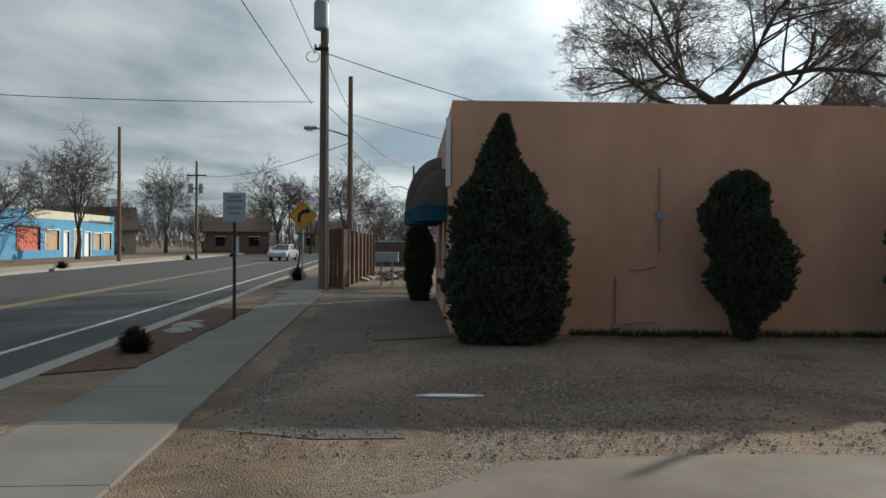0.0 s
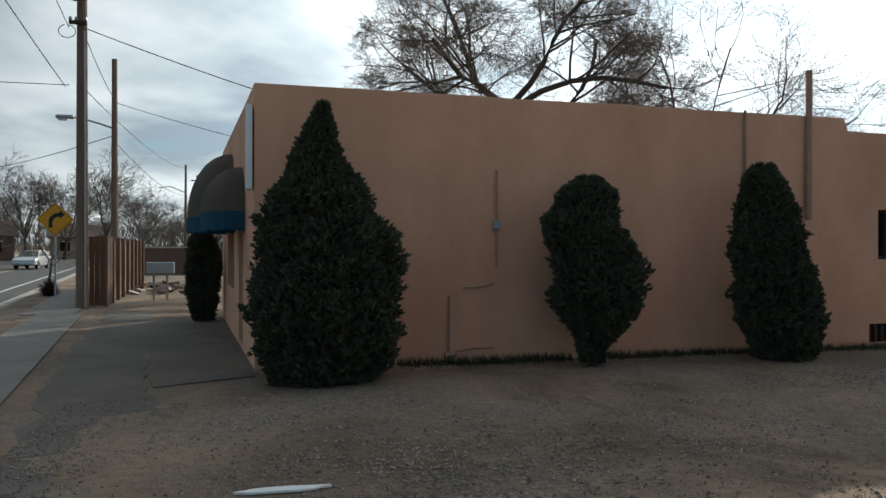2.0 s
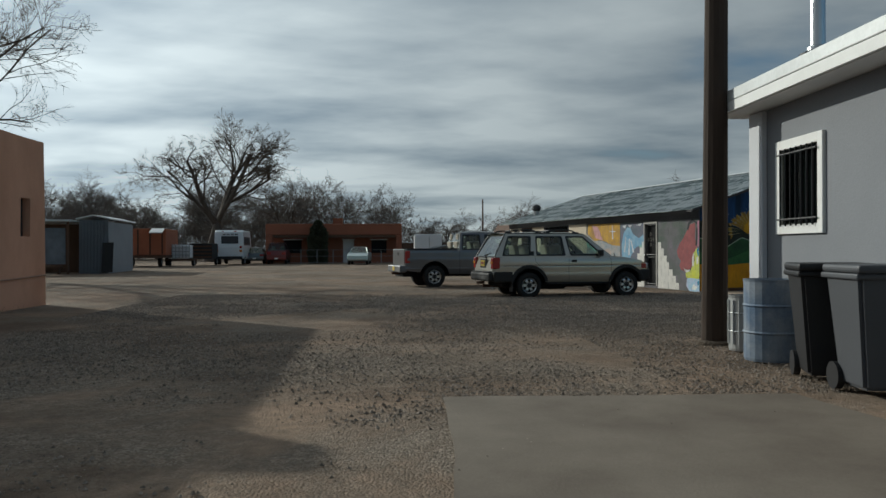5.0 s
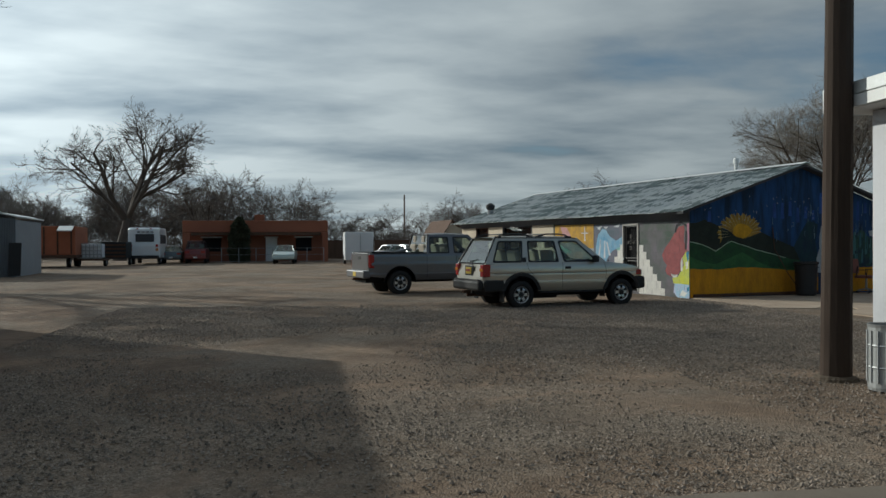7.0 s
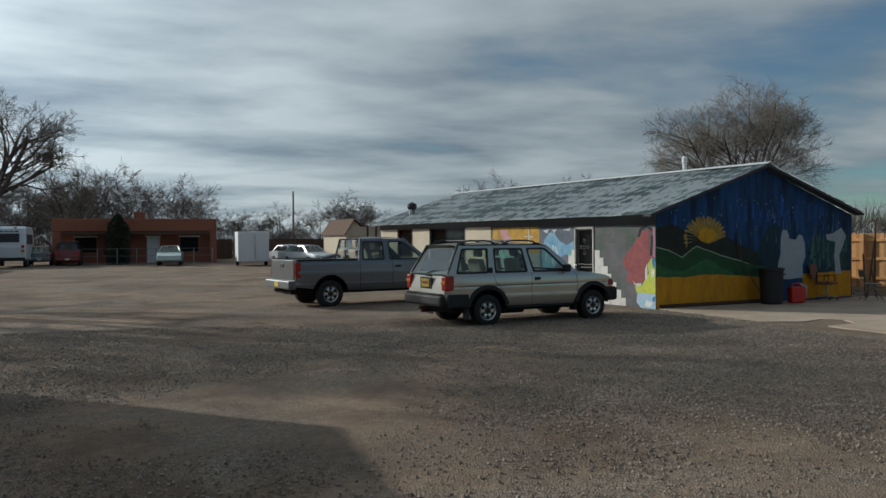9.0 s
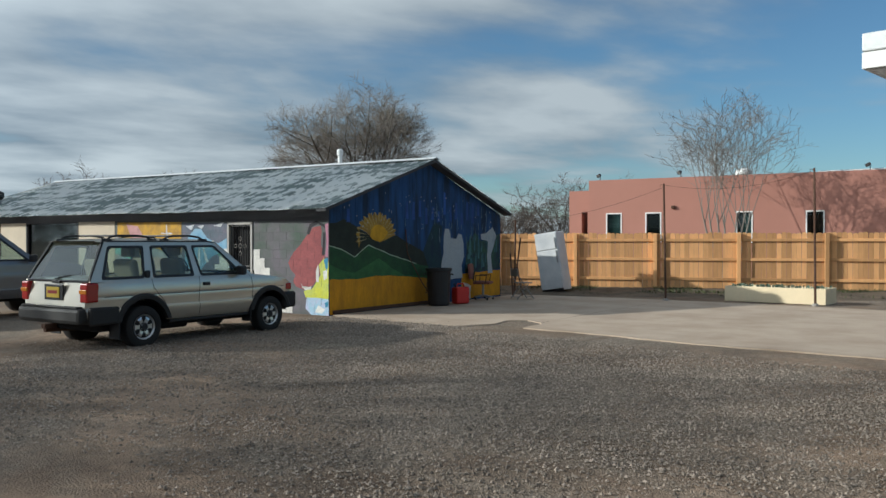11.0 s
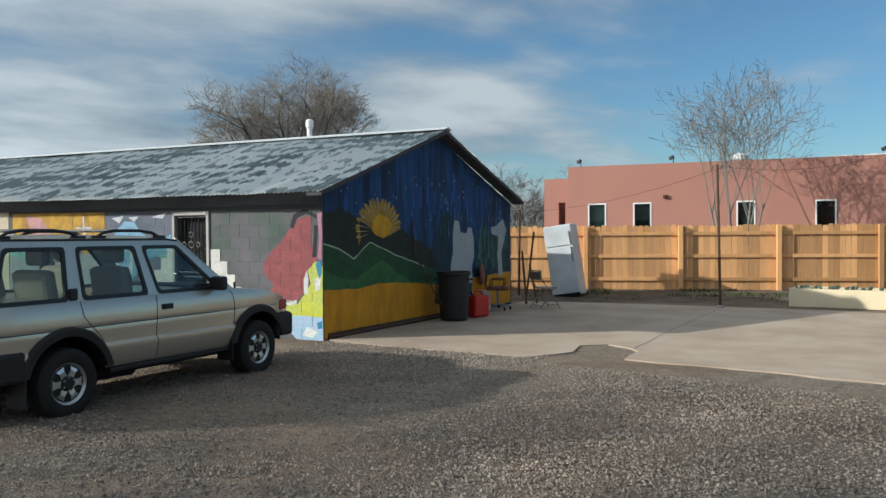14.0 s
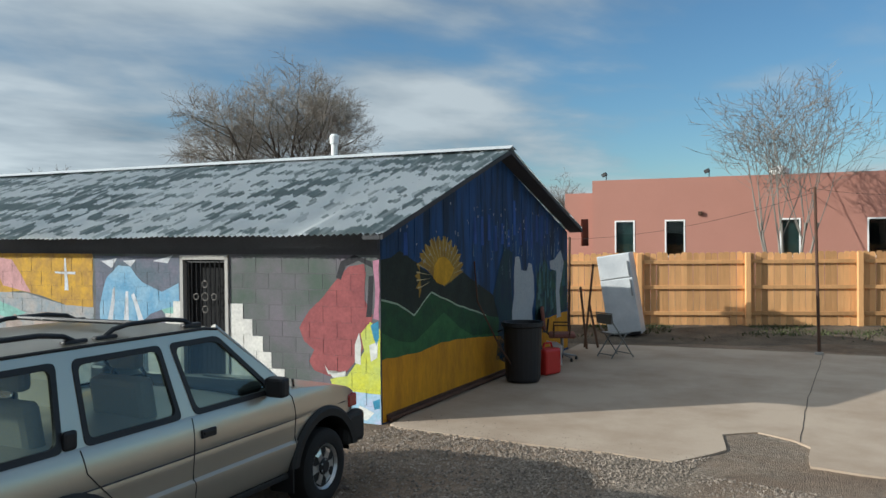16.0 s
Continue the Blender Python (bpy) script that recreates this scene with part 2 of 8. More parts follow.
def thing(name, label, category, m=None, group="", kind=""):
    ob = tagged(new(name), label, category, group, kind)
    if m is not None:
        ob.matrix_world = m
    return ob


def box(bm, x0, y0, z0, x1, y1, z1, bev=0.0, m=None):
    r = bmesh.ops.create_cube(bm, size=1)
    vs = r["verts"]
    for v in vs:
        v.co = Vector((x0 + (v.co.x + 0.5) * (x1 - x0), y0 + (v.co.y + 0.5) * (y1 - y0), z0 + (v.co.z + 0.5) * (z1 - z0)))
    if m is not None:
        for v in vs:
            v.co = m @ v.co
    if bev:
        es = list({e for v in vs for e in v.link_edges})
        bmesh.ops.bevel(bm, geom=es, offset=bev, segments=2, affect="EDGES", profile=0.5)
    return bm


def B(*a, **k):
    return box(bmesh.new(), *a, **k)


def tube(bm, pts, r, n=8, r1=None):
    """A round bar along pts, tapering from r to r1, with closed ends."""
    pts = [Vector(p) for p in pts]
    r1 = r if r1 is None else r1
    rings = []
    for i, p in enumerate(pts):
        d = (pts[min(i + 1, len(pts) - 1)] - pts[max(i - 1, 0)]).normalized()
        a = d.orthogonal().normalized() if i == 0 else (a - d * a.dot(d)).normalized()
        b = d.cross(a)
        rr = r + (r1 - r) * i / (len(pts) - 1)
        rings.append([bm.verts.new(p + (a * math.cos(k * 2 * math.pi / n) + b * math.sin(k * 2 * math.pi / n)) * rr) for k in range(n)])
    for q, w in zip(rings, rings[1:]):
        for k in range(n):
            bm.faces.new((q[k], q[(k + 1) % n], w[(k + 1) % n], w[k]))
    bm.faces.new(rings[0][::-1])
    bm.faces.new(rings[-1])
    return bm


def T(pts, r, n=8, r1=None):
    return tube(bmesh.new(), pts, r, n, r1)


def lathe(bm, prof, n=20, c=(0, 0)):
    """A turned shape from (radius, height) pairs."""
    rings = [[bm.verts.new((c[0] + r * math.cos(k * 2 * math.pi / n), c[1] + r * math.sin(k * 2 * math.pi / n), z)) for k in range(n)] for r, z in prof]
    for q, w in zip(rings, rings[1:]):
        for k in range(n):
            bm.faces.new((q[k], q[(k + 1) % n], w[(k + 1) % n], w[k]))
    bm.faces.new(rings[0][::-1])
    bm.faces.new(rings[-1])
    return bm


def prism(bm, poly, y0, y1, bev=0.0, seg=2, f=None):
    """A side outline (x, z) drawn out from y0 to y1; f maps (x, y, z) to a place."""
    f = f or (lambda x, y, z: (x, y, z))
    a = [bm.verts.new(f(x, y0, z)) for x, z in poly]
    b = [bm.verts.new(f(x, y1, z)) for x, z in poly]
    fa, fb = bm.faces.new(a), bm.faces.new(b[::-1])
    n = len(poly)
    for i in range(n):
        bm.faces.new((a[i], b[i], b[(i + 1) % n], a[(i + 1) % n]))
    if bev:
        bmesh.ops.bevel(bm, geom=list(fa.edges) + list(fb.edges), offset=bev, segments=seg, affect="EDGES", profile=0.5)
    return bm


def slab(bm, poly, z0, z1):
    """A flat plate with the plan outline poly."""
    a = [bm.verts.new((x, y, z0)) for x, y in poly]
    b = [bm.verts.new((x, y, z1)) for x, y in poly]
    bm.faces.new(a[::-1]), bm.faces.new(b)
    for i in range(len(poly)):
        bm.faces.new((a[i], a[(i + 1) % len(poly)], b[(i + 1) % len(poly)], b[i]))
    return bm


def wall_grid(xs, zs, holes, y0, y1, f=None):
    """A wall in cells between xs and zs, from y0 to y1, left open where holes (x0, z0, x1, z1) are."""
    f = f or (lambda x, y, z: (x, y, z))
    xs = sorted(set(xs) | {h[i] for h in holes for i in (0, 2)})
    zs = sorted(set(zs) | {h[i] for h in holes for i in (1, 3)})
    bm = bmesh.new()
    V, solid = {}, set()
    for i in range(len(xs) - 1):
        for k in range(len(zs) - 1):
            cx, cz = (xs[i] + xs[i + 1]) / 2, (zs[k] + zs[k + 1]) / 2
            if not any(h[0] < cx < h[2] and h[1] < cz < h[3] for h in holes):
                solid.add((i, k))

    def vert(i, k, s):
        if (i, k, s) not in V:
            V[i, k, s] = bm.verts.new(f(xs[i], (y0, y1)[s], zs[k]))
        return V[i, k, s]

    for i, k in sorted(solid):
        c = [(i, k), (i + 1, k), (i + 1, k + 1), (i, k + 1)]
        bm.faces.new([vert(*p, 0) for p in c])
        bm.faces.new([vert(*p, 1) for p in c[::-1]])
        for (a, b), nb in zip(zip(c, c[1:] + c[:1]), ((i, k - 1), (i + 1, k), (i, k + 1), (i - 1, k))):
            if nb not in solid:
                bm.faces.new([vert(*a, 0), vert(*a, 1), vert(*b, 1), vert(*b, 0)])
    return bm


def piecewise(pts, x):
    """Straight-line reading of (x, y) pairs."""
    if x <= pts[0][0]:
        return pts[0][1]
    for (xa, ya), (xb, yb) in zip(pts, pts[1:]):
        if x <= xb:
            return ya + (yb - ya) * (x - xa) / (xb - xa)
    return pts[-1][1]


# ---- the ground and the street ----
def street(u, w):
    """u metres across the street from the near kerb's face (positive towards the lot), w metres along it."""
    return Vector((-4.72, -5.8, 0)) + Vector((0.9965, 0.084, 0)) * u + Vector((-0.084, 0.9965, 0)) * w


ROAD_W = 13.6


def across(x, y):
    d = Vector((x + 4.72, y + 5.8, 0))
    return d.x * 0.9965 + d.y * 0.084


def make_ground():
    us = [-2500, -600, -200, -90, -60, -40, -30, -22, -16, -ROAD_W - 0.02, -ROAD_W, -10, -6, -3, -0.02, 0.0] + [0.6 * i for i in range(1, 67)] + [44, 50, 58, 68, 80, 100, 140, 250, 700, 2500]
    ws = [-2500, -600, -200, -80, -50, -35] + [-25 + 0.6 * i for i in range(0, 76)] + [24, 30, 38, 48, 60, 80, 110, 160, 300, 800, 2500]
    vs, fs = [], []
    for w in ws:
        for u in us:
            p = street(u, w)
            z = 0.0 if u >= 0 or u <= -ROAD_W - 0.02 else -0.13
            if u > 1.5:
                fade = min(1, (u - 1.5) / 2) * max(0, min(1, (44 - u) / 6))
                z += (noise.noise((p.x * 0.45, p.y * 0.45, 0)) * 0.02 + noise.noise((p.x * 1.6, p.y * 1.6, 5)) * 0.008) * fade - 0.012
            vs.append((p.x, p.y, z))
    n = len(us)
    for j in range(len(ws) - 1):
        for i in range(n - 1):
            a = j * n + i
            fs.append((a, a + 1, a + n + 1, a + n))
    g = part("ground", (vs, fs), M_ground, smooth=False)
    tagged(g, "packed brown dirt and gravel lot", "ground", kind="structure")


make_ground()


def strip(name, u0, u1, w0, w1, z0, z1, material, label, step=6.0):
    bm = bmesh.new()
    n = max(1, int((w1 - w0) / step))
    rows = [[bm.verts.new(street(u, w0 + (w1 - w0) * i / n) + Vector((0, 0, z))) for u, z in ((u0, z0), (u0, z1), (u1, z1), (u1, z0))] for i in range(n + 1)]
    for a, b in zip(rows, rows[1:]):
        for k in range(4):
            bm.faces.new((a[k], a[(k + 1) % 4], b[(k + 1) % 4], b[k]))
    bm.faces.new(rows[0]), bm.faces.new(rows[-1][::-1])
    ob = part(name, bm, material)
    return tagged(ob, label, name.split("_")[0], kind="structure")


strip("road", -ROAD_W, 0.0, -60, 260, -0.3, -0.126, M_asphalt, "weathered dark grey asphalt street")
strip("kerb_near", -0.16, 0.02, -60, 200, -0.3, 0.012, M_kerb, "pale concrete kerb along the street")
strip("kerb_far", -ROAD_W - 0.18, -ROAD_W, -60, 200, -0.3, 0.02, M_kerb, "pale concrete kerb across the street")
strip("gutter", -0.62, -0.16, -60, 200, -0.3, -0.118, M_kerb, "pale concrete gutter apron")
strip("pavement_far", -ROAD_W - 3.2, -ROAD_W - 0.18, -60, 200, -0.05, 0.015, M_conc, "pale concrete sidewalk across the street")
line = strip("edge_line", -1.72, -1.60, -60, 200, -0.14, -0.119, M_paintw, "worn white edge line on the asphalt")
strip("centre_line", -5.62, -5.50, -60, 90, -0.14, -0.119, M_painty, "worn yellow centre line on the asphalt")
strip("centre_line", -5.38, -5.26, -60, 90, -0.14, -0.119, M_painty, "worn yellow centre line on the asphalt")

# sidewalk: slabs of poured concrete with joints, one object each
sidewalk = thing("pavement", "pale concrete sidewalk beside the street", "sidewalk", kind="structure")
for i in range(26):
    w0 = -18 + 1.8 * i
    bm = bmesh.new()
    a, b = 2.25, 1.0 + 0.012 * max(0, w0)
    if w0 < -6.2:
        b = 0.05
    pts = [street(b, w0 + 0.008), street(a, w0 + 0.008), street(a, w0 + 1.792), street(b, w0 + 1.792)]
    if 15 < w0 < 40:
        pts = [street(0.8, w0 + 0.008), street(2.1, w0 + 0.008), street(2.1, w0 + 1.792), street(0.8, w0 + 1.792)]
    slab(bm, [(p.x, p.y) for p in pts], -0.08, 0.022)
    part("slab", bm, M_walk, sidewalk)

# planting bed between kerb and sidewalk
bed = []
for k in range(19):
    w = 0.9 + k * 0.55
    bed.append(street(0.03, w))
for k in range(19):
    w = 0.9 + (18 - k) * 0.55
    edge = 1.0 + 0.05 * math.sin(w * 2.1)
    bed.append(street(edge if 1.2 < w < 10.5 else 0.06, w))
tagged(part("planting_bed", slab(bmesh.new(), [(p.x, p.y) for p in bed], -0.05, 0.02), M_mulch), "bed of red gravel between kerb and sidewalk", "planting bed", kind="structure")
for k in range(9):
    rng = random.Random(40 + k)
    p = street(0.35 + rng.random() * 0.25, 5.2 + rng.random() * 2.2)
    bm = bmesh.new()
    r = 0.12 + rng.random() * 0.16
    bmesh.ops.create_icosphere(bm, subdivisions=2, radius=r)
    for v in bm.verts:
        v.co = Vector((v.co.x * 1.3, v.co.y, v.co.z * 0.28)) * (0.8 + 0.35 * noise.noise(v.co * 5 + Vector((k, 0, 0))))
    ob = part("flat_stone", bm, M_kerb)
    ob.location = (p.x, p.y, 0.03)
    tagged(ob, "flat pale stone lying in the red gravel bed", "stone", group="stones in the bed")


def blob_patch(cx, cy, rx, ry, seed, n=28):
    return [(cx + rx * (1 + 0.35 * noise.noise((math.cos(a) * 1.5, math.sin(a) * 1.5, seed))) * math.cos(a), cy + ry * (1 + 0.35 * noise.noise((math.cos(a) * 1.5 + 9, math.sin(a) * 1.5, seed))) * math.sin(a)) for a in [2 * math.pi * k / n for k in range(n)]]


def ragged(pts, amp, seed, step=0.35):
    """A closed outline with its straight sides broken up unevenly."""
    out = []
    for (x0, y0), (x1, y1) in zip(pts, pts[1:] + pts[:1]):
        n = max(1, int(math.hypot(x1 - x0, y1 - y0) / step))
        for i in range(n):
            x, y = x0 + (x1 - x0) * i / n, y0 + (y1 - y0) * i / n
            out.append((x + amp * noise.noise((x * 1.3, y * 1.3, seed)), y + amp * noise.noise((x * 1.3, y * 1.3, seed + 7))))
    return out


def flat(name, pts, material, label, cat, z=0.02, amp=0.12, seed=1, kind="structure", step=0.35):
    ob = part(name, slab(bmesh.new(), ragged(pts, amp, seed, step), -0.06, z), material)
    return tagged(ob, label, cat, kind=kind)


M_drive = mat("old asphalt drive", (0.150, 0.128, 0.105), 0.92, var=0.2, big=0.8, fine=90, bump=0.35, other=(0.100, 0.085, 0.070))
M_sand = mat("pale dusty concrete", (0.205, 0.172, 0.135), 0.9, var=0.2, big=0.8, fine=60, bump=0.2, other=(0.13, 0.104, 0.080))
# old asphalt along the shop, worn concrete in front of the garage, concrete yard by the mural house
flat("drive_apron", [(-2.15, -4.5), (-0.6, -4.3), (-1.35, -1.5), (-2.1, 10.5), (-3.3, 11.2), (-2.75, 1.0)], M_drive, "old dark asphalt beside the sidewalk", "drive", -0.006, 0.2, 3)
flat("front_walk", [(-1.3, -1.2), (-0.02, -0.6), (-0.4, 8.9), (-2.1, 8.6)], M_drive, "worn asphalt walk along the shop front", "drive", 0.0, 0.05, 5)
flat("drive_near", [(-2.0, -7.6), (-0.4, -7.8), (-0.58, -4.5), (-2.2, -4.6)], M_drive, "patch of old asphalt on the lot", "drive", -0.009, 0.2, 9)
flat("garage_slab", [(6.95, -8.38), (6.9, -11.3), (-2.0, -12.6), (-1.9, -10.6), (-0.05, -9.1), (0.4, -8.5), (2.1, -8.2), (3.6, -8.25), (5.0, -8.36)], M_sand, "dusty worn concrete apron", "apron", 0.006, 0.03, 11)
yard = [(23.1, -16.45), (22.82, -16.36), (21.11, -16.64), (19.62, -16.76), (19.36, -17.55), (19.57, -18.12), (19.3, -18.5), (18.9, -18.35), (18.69, -18.13), (18.52, -17.36), (17.61, -17.4), (16.7, -17.43), (15.3, -17.4), (14.1, -17.45), (8, -18.2), (6, -24.5), (14, -26.1), (19.0, -25.75), (21.6, -25.3), (24.6, -24.5), (24.2, -22.5)]
flat("concrete_yard", yard, M_conc, "smooth pale concrete yard with a broken edge", "concrete slab", 0.007, 0.10, 15, step=0.16)
bm = bmesh.new()
pts = [(piecewise([(0, 18.79), (7, 19.24), (21, 20.08)], k) + 0.03 * noise.noise((k * 0.7, 0, 3)), piecewise([(0, -18.27), (7, -20.56), (21, -25.6)], k)) for k in range(22)]
for (xa, ya), (xb, yb) in zip(pts, pts[1:]):
    bm.faces.new([bm.verts.new(p) for p in ((xa - 0.005, ya, 0.0095), (xa + 0.005, ya, 0.0095), (xb + 0.005, yb, 0.0095), (xb - 0.005, yb, 0.0095))])
tagged(part("crack", bm, M_dark), "dark crack across the concrete yard", "crack", kind="structure")
paper = blob_patch(-0.03, -5.98, 0.32, 0.055, 2)
tagged(part("paper_scrap", slab(bmesh.new(), paper, 0.0, 0.016), M_white), "torn strip of white paper lying on the lot", "litter")

# ---- the tan stucco shop ----
shop = thing("shop", "long tan stucco building with a flat parapet roof", "building")
SHOP_L, SHOP_D = 19.2, 9.2


def shop_f(x, y, z):
    # the parapet steps down past the middle; a slight hand-made unevenness
    if z > 3.3:
        z = (4.05 - 0.010 * x if x < 9.94 else 3.74 - 0.012 * (x - 9.94)) + (z - 4.0)
        z += 0.025 * noise.noise((x * 0.6, y * 0.3, 2))
    yy = y + 0.02 * noise.noise((x * 0.5, z * 0.6, 1))
    return (x - (0.046 * y if x < 0.4 else 0) + (0.05 * (1 - z / 4) if x > 19 else 0), yy, z)


wins = [(10.62, 1.52, 11.10, 2.39), (12.38, 1.53, 12.88, 2.39), (14.82, 1.11, 16.10, 2.39), (18.05, 1.52, 18.50, 2.34), (10.45, 0.07, 11.0, 0.40)]
xs = [0, 0.12] + [0.8 * i for i in range(1, 24)] + [9.9, 9.98, SHOP_L - 0.12, SHOP_L]
bm = wall_grid(xs, [-0.1, 0.12, 0.8, 1.5, 2.3, 3.2, 3.9, 3.97, 4.0], wins, 0.0, 0.4, shop_f)
top = [e for e in bm.edges if all(v.co.z > 3.55 for v in e.verts) and len(e.link_faces) == 2 and e.calc_face_angle(0) > 1.0]
bmesh.ops.bevel(bm, geom=top, offset=0.07, segments=3, affect="EDGES", profile=0.5)
part("wall_south", bm, M_stucco, shop)


def front_f(x, y, z):
    return (-0.046 * x + y, x, z + (0.02 * noise.noise((x * 0.6, 4, z)) if z > 3 else 0))


front_holes = [(2.3, 0.05, 3.3, 2.1), (4.6, 0.9, 6.8, 2.2)]
bm = wall_grid([0.4, 1.2, 2, 4, 5.5, 7, 8, SHOP_D], [-0.1, 0.6, 1.4, 2.4, 3.3, 3.98, 4.03], front_holes, 0.0, 0.4, front_f)
part("wall_west", bm, M_stucco, shop)
part("wall_east", B(SHOP_L - 0.4, 0.4, -0.1, SHOP_L, SHOP_D, 3.6, 0.03), M_stucco, shop)
part("wall_north", B(-0.4, SHOP_D, -0.1, SHOP_L, SHOP_D + 0.4, 3.7, 0.03), M_stucco, shop)
part("roof", B(0.2, 0.3, 3.2, SHOP_L - 0.3, SHOP_D + 0.1, 3.4), M_sand, shop)
part("door", B(-0.03, 2.32, 0.05, 0.05, 3.28, 2.1, 0.01), M_oldwood, shop)
part("floor_slab", B(0.2, 0.3, -0.05, SHOP_L - 0.3, SHOP_D, 0.05), M_dark, shop)
part("ceiling", B(0.3, 0.3, 2.9, SHOP_L - 0.3, SHOP_D, 2.95), M_dark, shop)
M_frame = mat("dark bronze frame", (0.05, 0.05, 0.055), 0.6, var=0.15, bump=0.05)
for wi, (x0, z0, x1, z1) in enumerate(wins[:4]):
    wd = part("window", B(x0 - 0.01, 0.16, z0 - 0.01, x1 + 0.01, 0.30, z0 + 0.05, 0.006), M_frame, shop)
    part("pane", B(x0, 0.235, z0, x1, 0.243, z1), M_glass, wd)
    # No cloth here: a near-black sheet painting the unlit room behind the pane.
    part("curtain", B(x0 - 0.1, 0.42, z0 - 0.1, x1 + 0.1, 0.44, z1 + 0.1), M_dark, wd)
    bm = bmesh.new()
    for q in ((x0, z0, x0 + 0.045, z1), (x1 - 0.045, z0, x1, z1), (x0, z1 - 0.05, x1, z1)):
        box(bm, q[0], 0.17, q[1], q[2], 0.27, q[3], 0.004)
    part("frame", bm, M_frame, wd)
    n = 3 if x1 - x0 < 0.8 else 8
    for k in range(n):
        xx = x0 + (x1 - x0) * (k + 1) / (n + 1)
        part("bar", T([(xx, 0.12, z0), (xx, 0.12, z1)], 0.011, 6), M_black, wd)
vent = part("crawl_vent", B(10.45, 0.1, 0.07, 11.0, 0.16, 0.40), M_dark, shop)
for k in range(4):
    part("slat", B(10.47 + 0.135 * k, 0.05, 0.08, 10.53 + 0.135 * k, 0.1, 0.39, 0.004), M_rust, vent)
M_pipe = mat("painted tan pipe", (0.40, 0.24, 0.165), 0.7, var=0.2, big=4, fine=30, bump=0.1)
for pts, r in (([(12.33, -0.05, 3.74), (12.31, -0.05, 2.0), (12.22, -0.05, 0.55), (12.15, -0.05, 0.42), (11.75, -0.05, 0.42)], 0.03), ([(13.65, -0.03, 3.7), (13.6, -0.03, 0.28)], 0.014),
               ([(15.43, -0.03, 0.55), (15.46, -0.03, 0.60), (17.4, -0.03, 0.62), (19.2, -0.03, 0.67)], 0.018), ([(7.93, -0.03, 4.0), (7.95, -0.03, 2.2)], 0.024), ([(3.6, -0.03, 2.9), (3.6, -0.03, 1.42)], 0.018),
               ([(2.85, -0.03, 1.0), (2.85, -0.03, 0.12)], 0.018), ([(3.07, -0.02, 1.12), (3.3, -0.02, 1.12), (3.56, -0.02, 1.18)], 0.012), ([(2.9, -0.03, 0.15), (3.2, -0.03, 0.2), (3.55, -0.03, 0.2)], 0.014), ([(2.78, -0.04, 0.10), (2.95, -0.04, 0.13)], 0.05)):
    part("wall_pipe", T(pts, r, 8), M_pipe, shop)
part("junction_box", B(3.54, -0.07, 2.0, 3.66, 0.0, 2.13, 0.01), M_steel, shop)
part("vent_pipe", T([(9.15, -0.06, 2.2), (9.15, -0.06, 4.72)], 0.055, 10), M_pipe, shop)
part("light_strip", B(-0.115, 0.03, 2.55, -0.03, 0.36, 3.75, 0.004), M_white, shop, "narrow white strip sign on the shop corner")
for fx, fz in ((12.55, 2.88), (16.45, 2.85)):
    lp = part("flood_light", B(fx - 0.06, -0.05, fz - 0.04, fx + 0.06, 0.0, fz + 0.05, 0.01), M_rust, shop)
    for sgn in (-1, 1):
        part("lamp_head", lathe(bmesh.new(), [(0.02, 0), (0.055, 0.09), (0.05, 0.11)], 10), M_rust, lp).matrix_local = pose(fx + sgn * 0.05, -0.06, fz + 0.01, 110, sgn * 20, 0)

# evaporative cooler on the roof
cooler = thing("roof_cooler", "tan metal evaporative cooler on the shop roof", "cooler", pose(12.55, 1.0, 3.4) @ Matrix.Diagonal((0.52, 0.56, 0.92, 1)))
part("cabinet", B(-0.5, -0.55, 0.1, 0.52, 0.55, 1.08, 0.03), M_stucco, cooler)
part("cap", B(-0.54, -0.6, 1.08, 0.56, 0.6, 1.14, 0.02), M_pipe, cooler)
part("vent_face", B(-0.1, -0.575, 0.25, 0.35, -0.552, 0.75, 0.0), M_pipe, cooler)
for k in range(6):
    part("louvre", B(-0.08, -0.60, 0.29 + 0.075 * k, 0.33, -0.575, 0.32 + 0.075 * k), M_rust, cooler)
for sx in (-0.45, 0.45):
    part("foot", B(sx - 0.05, -0.5, -0.02, sx + 0.05, 0.5, 0.1), M_rust, cooler)

# awnings on the street front
M_canvas = mat("sun-faded brown canvas", (0.20, 0.165, 0.13), 0.9, var=0.15, big=2, fine=60, bump=0.1)
M_teal = mat("faded teal canvas", (0.03, 0.13, 0.20), 0.85, var=0.15, big=2, fine=60, bump=0.1)


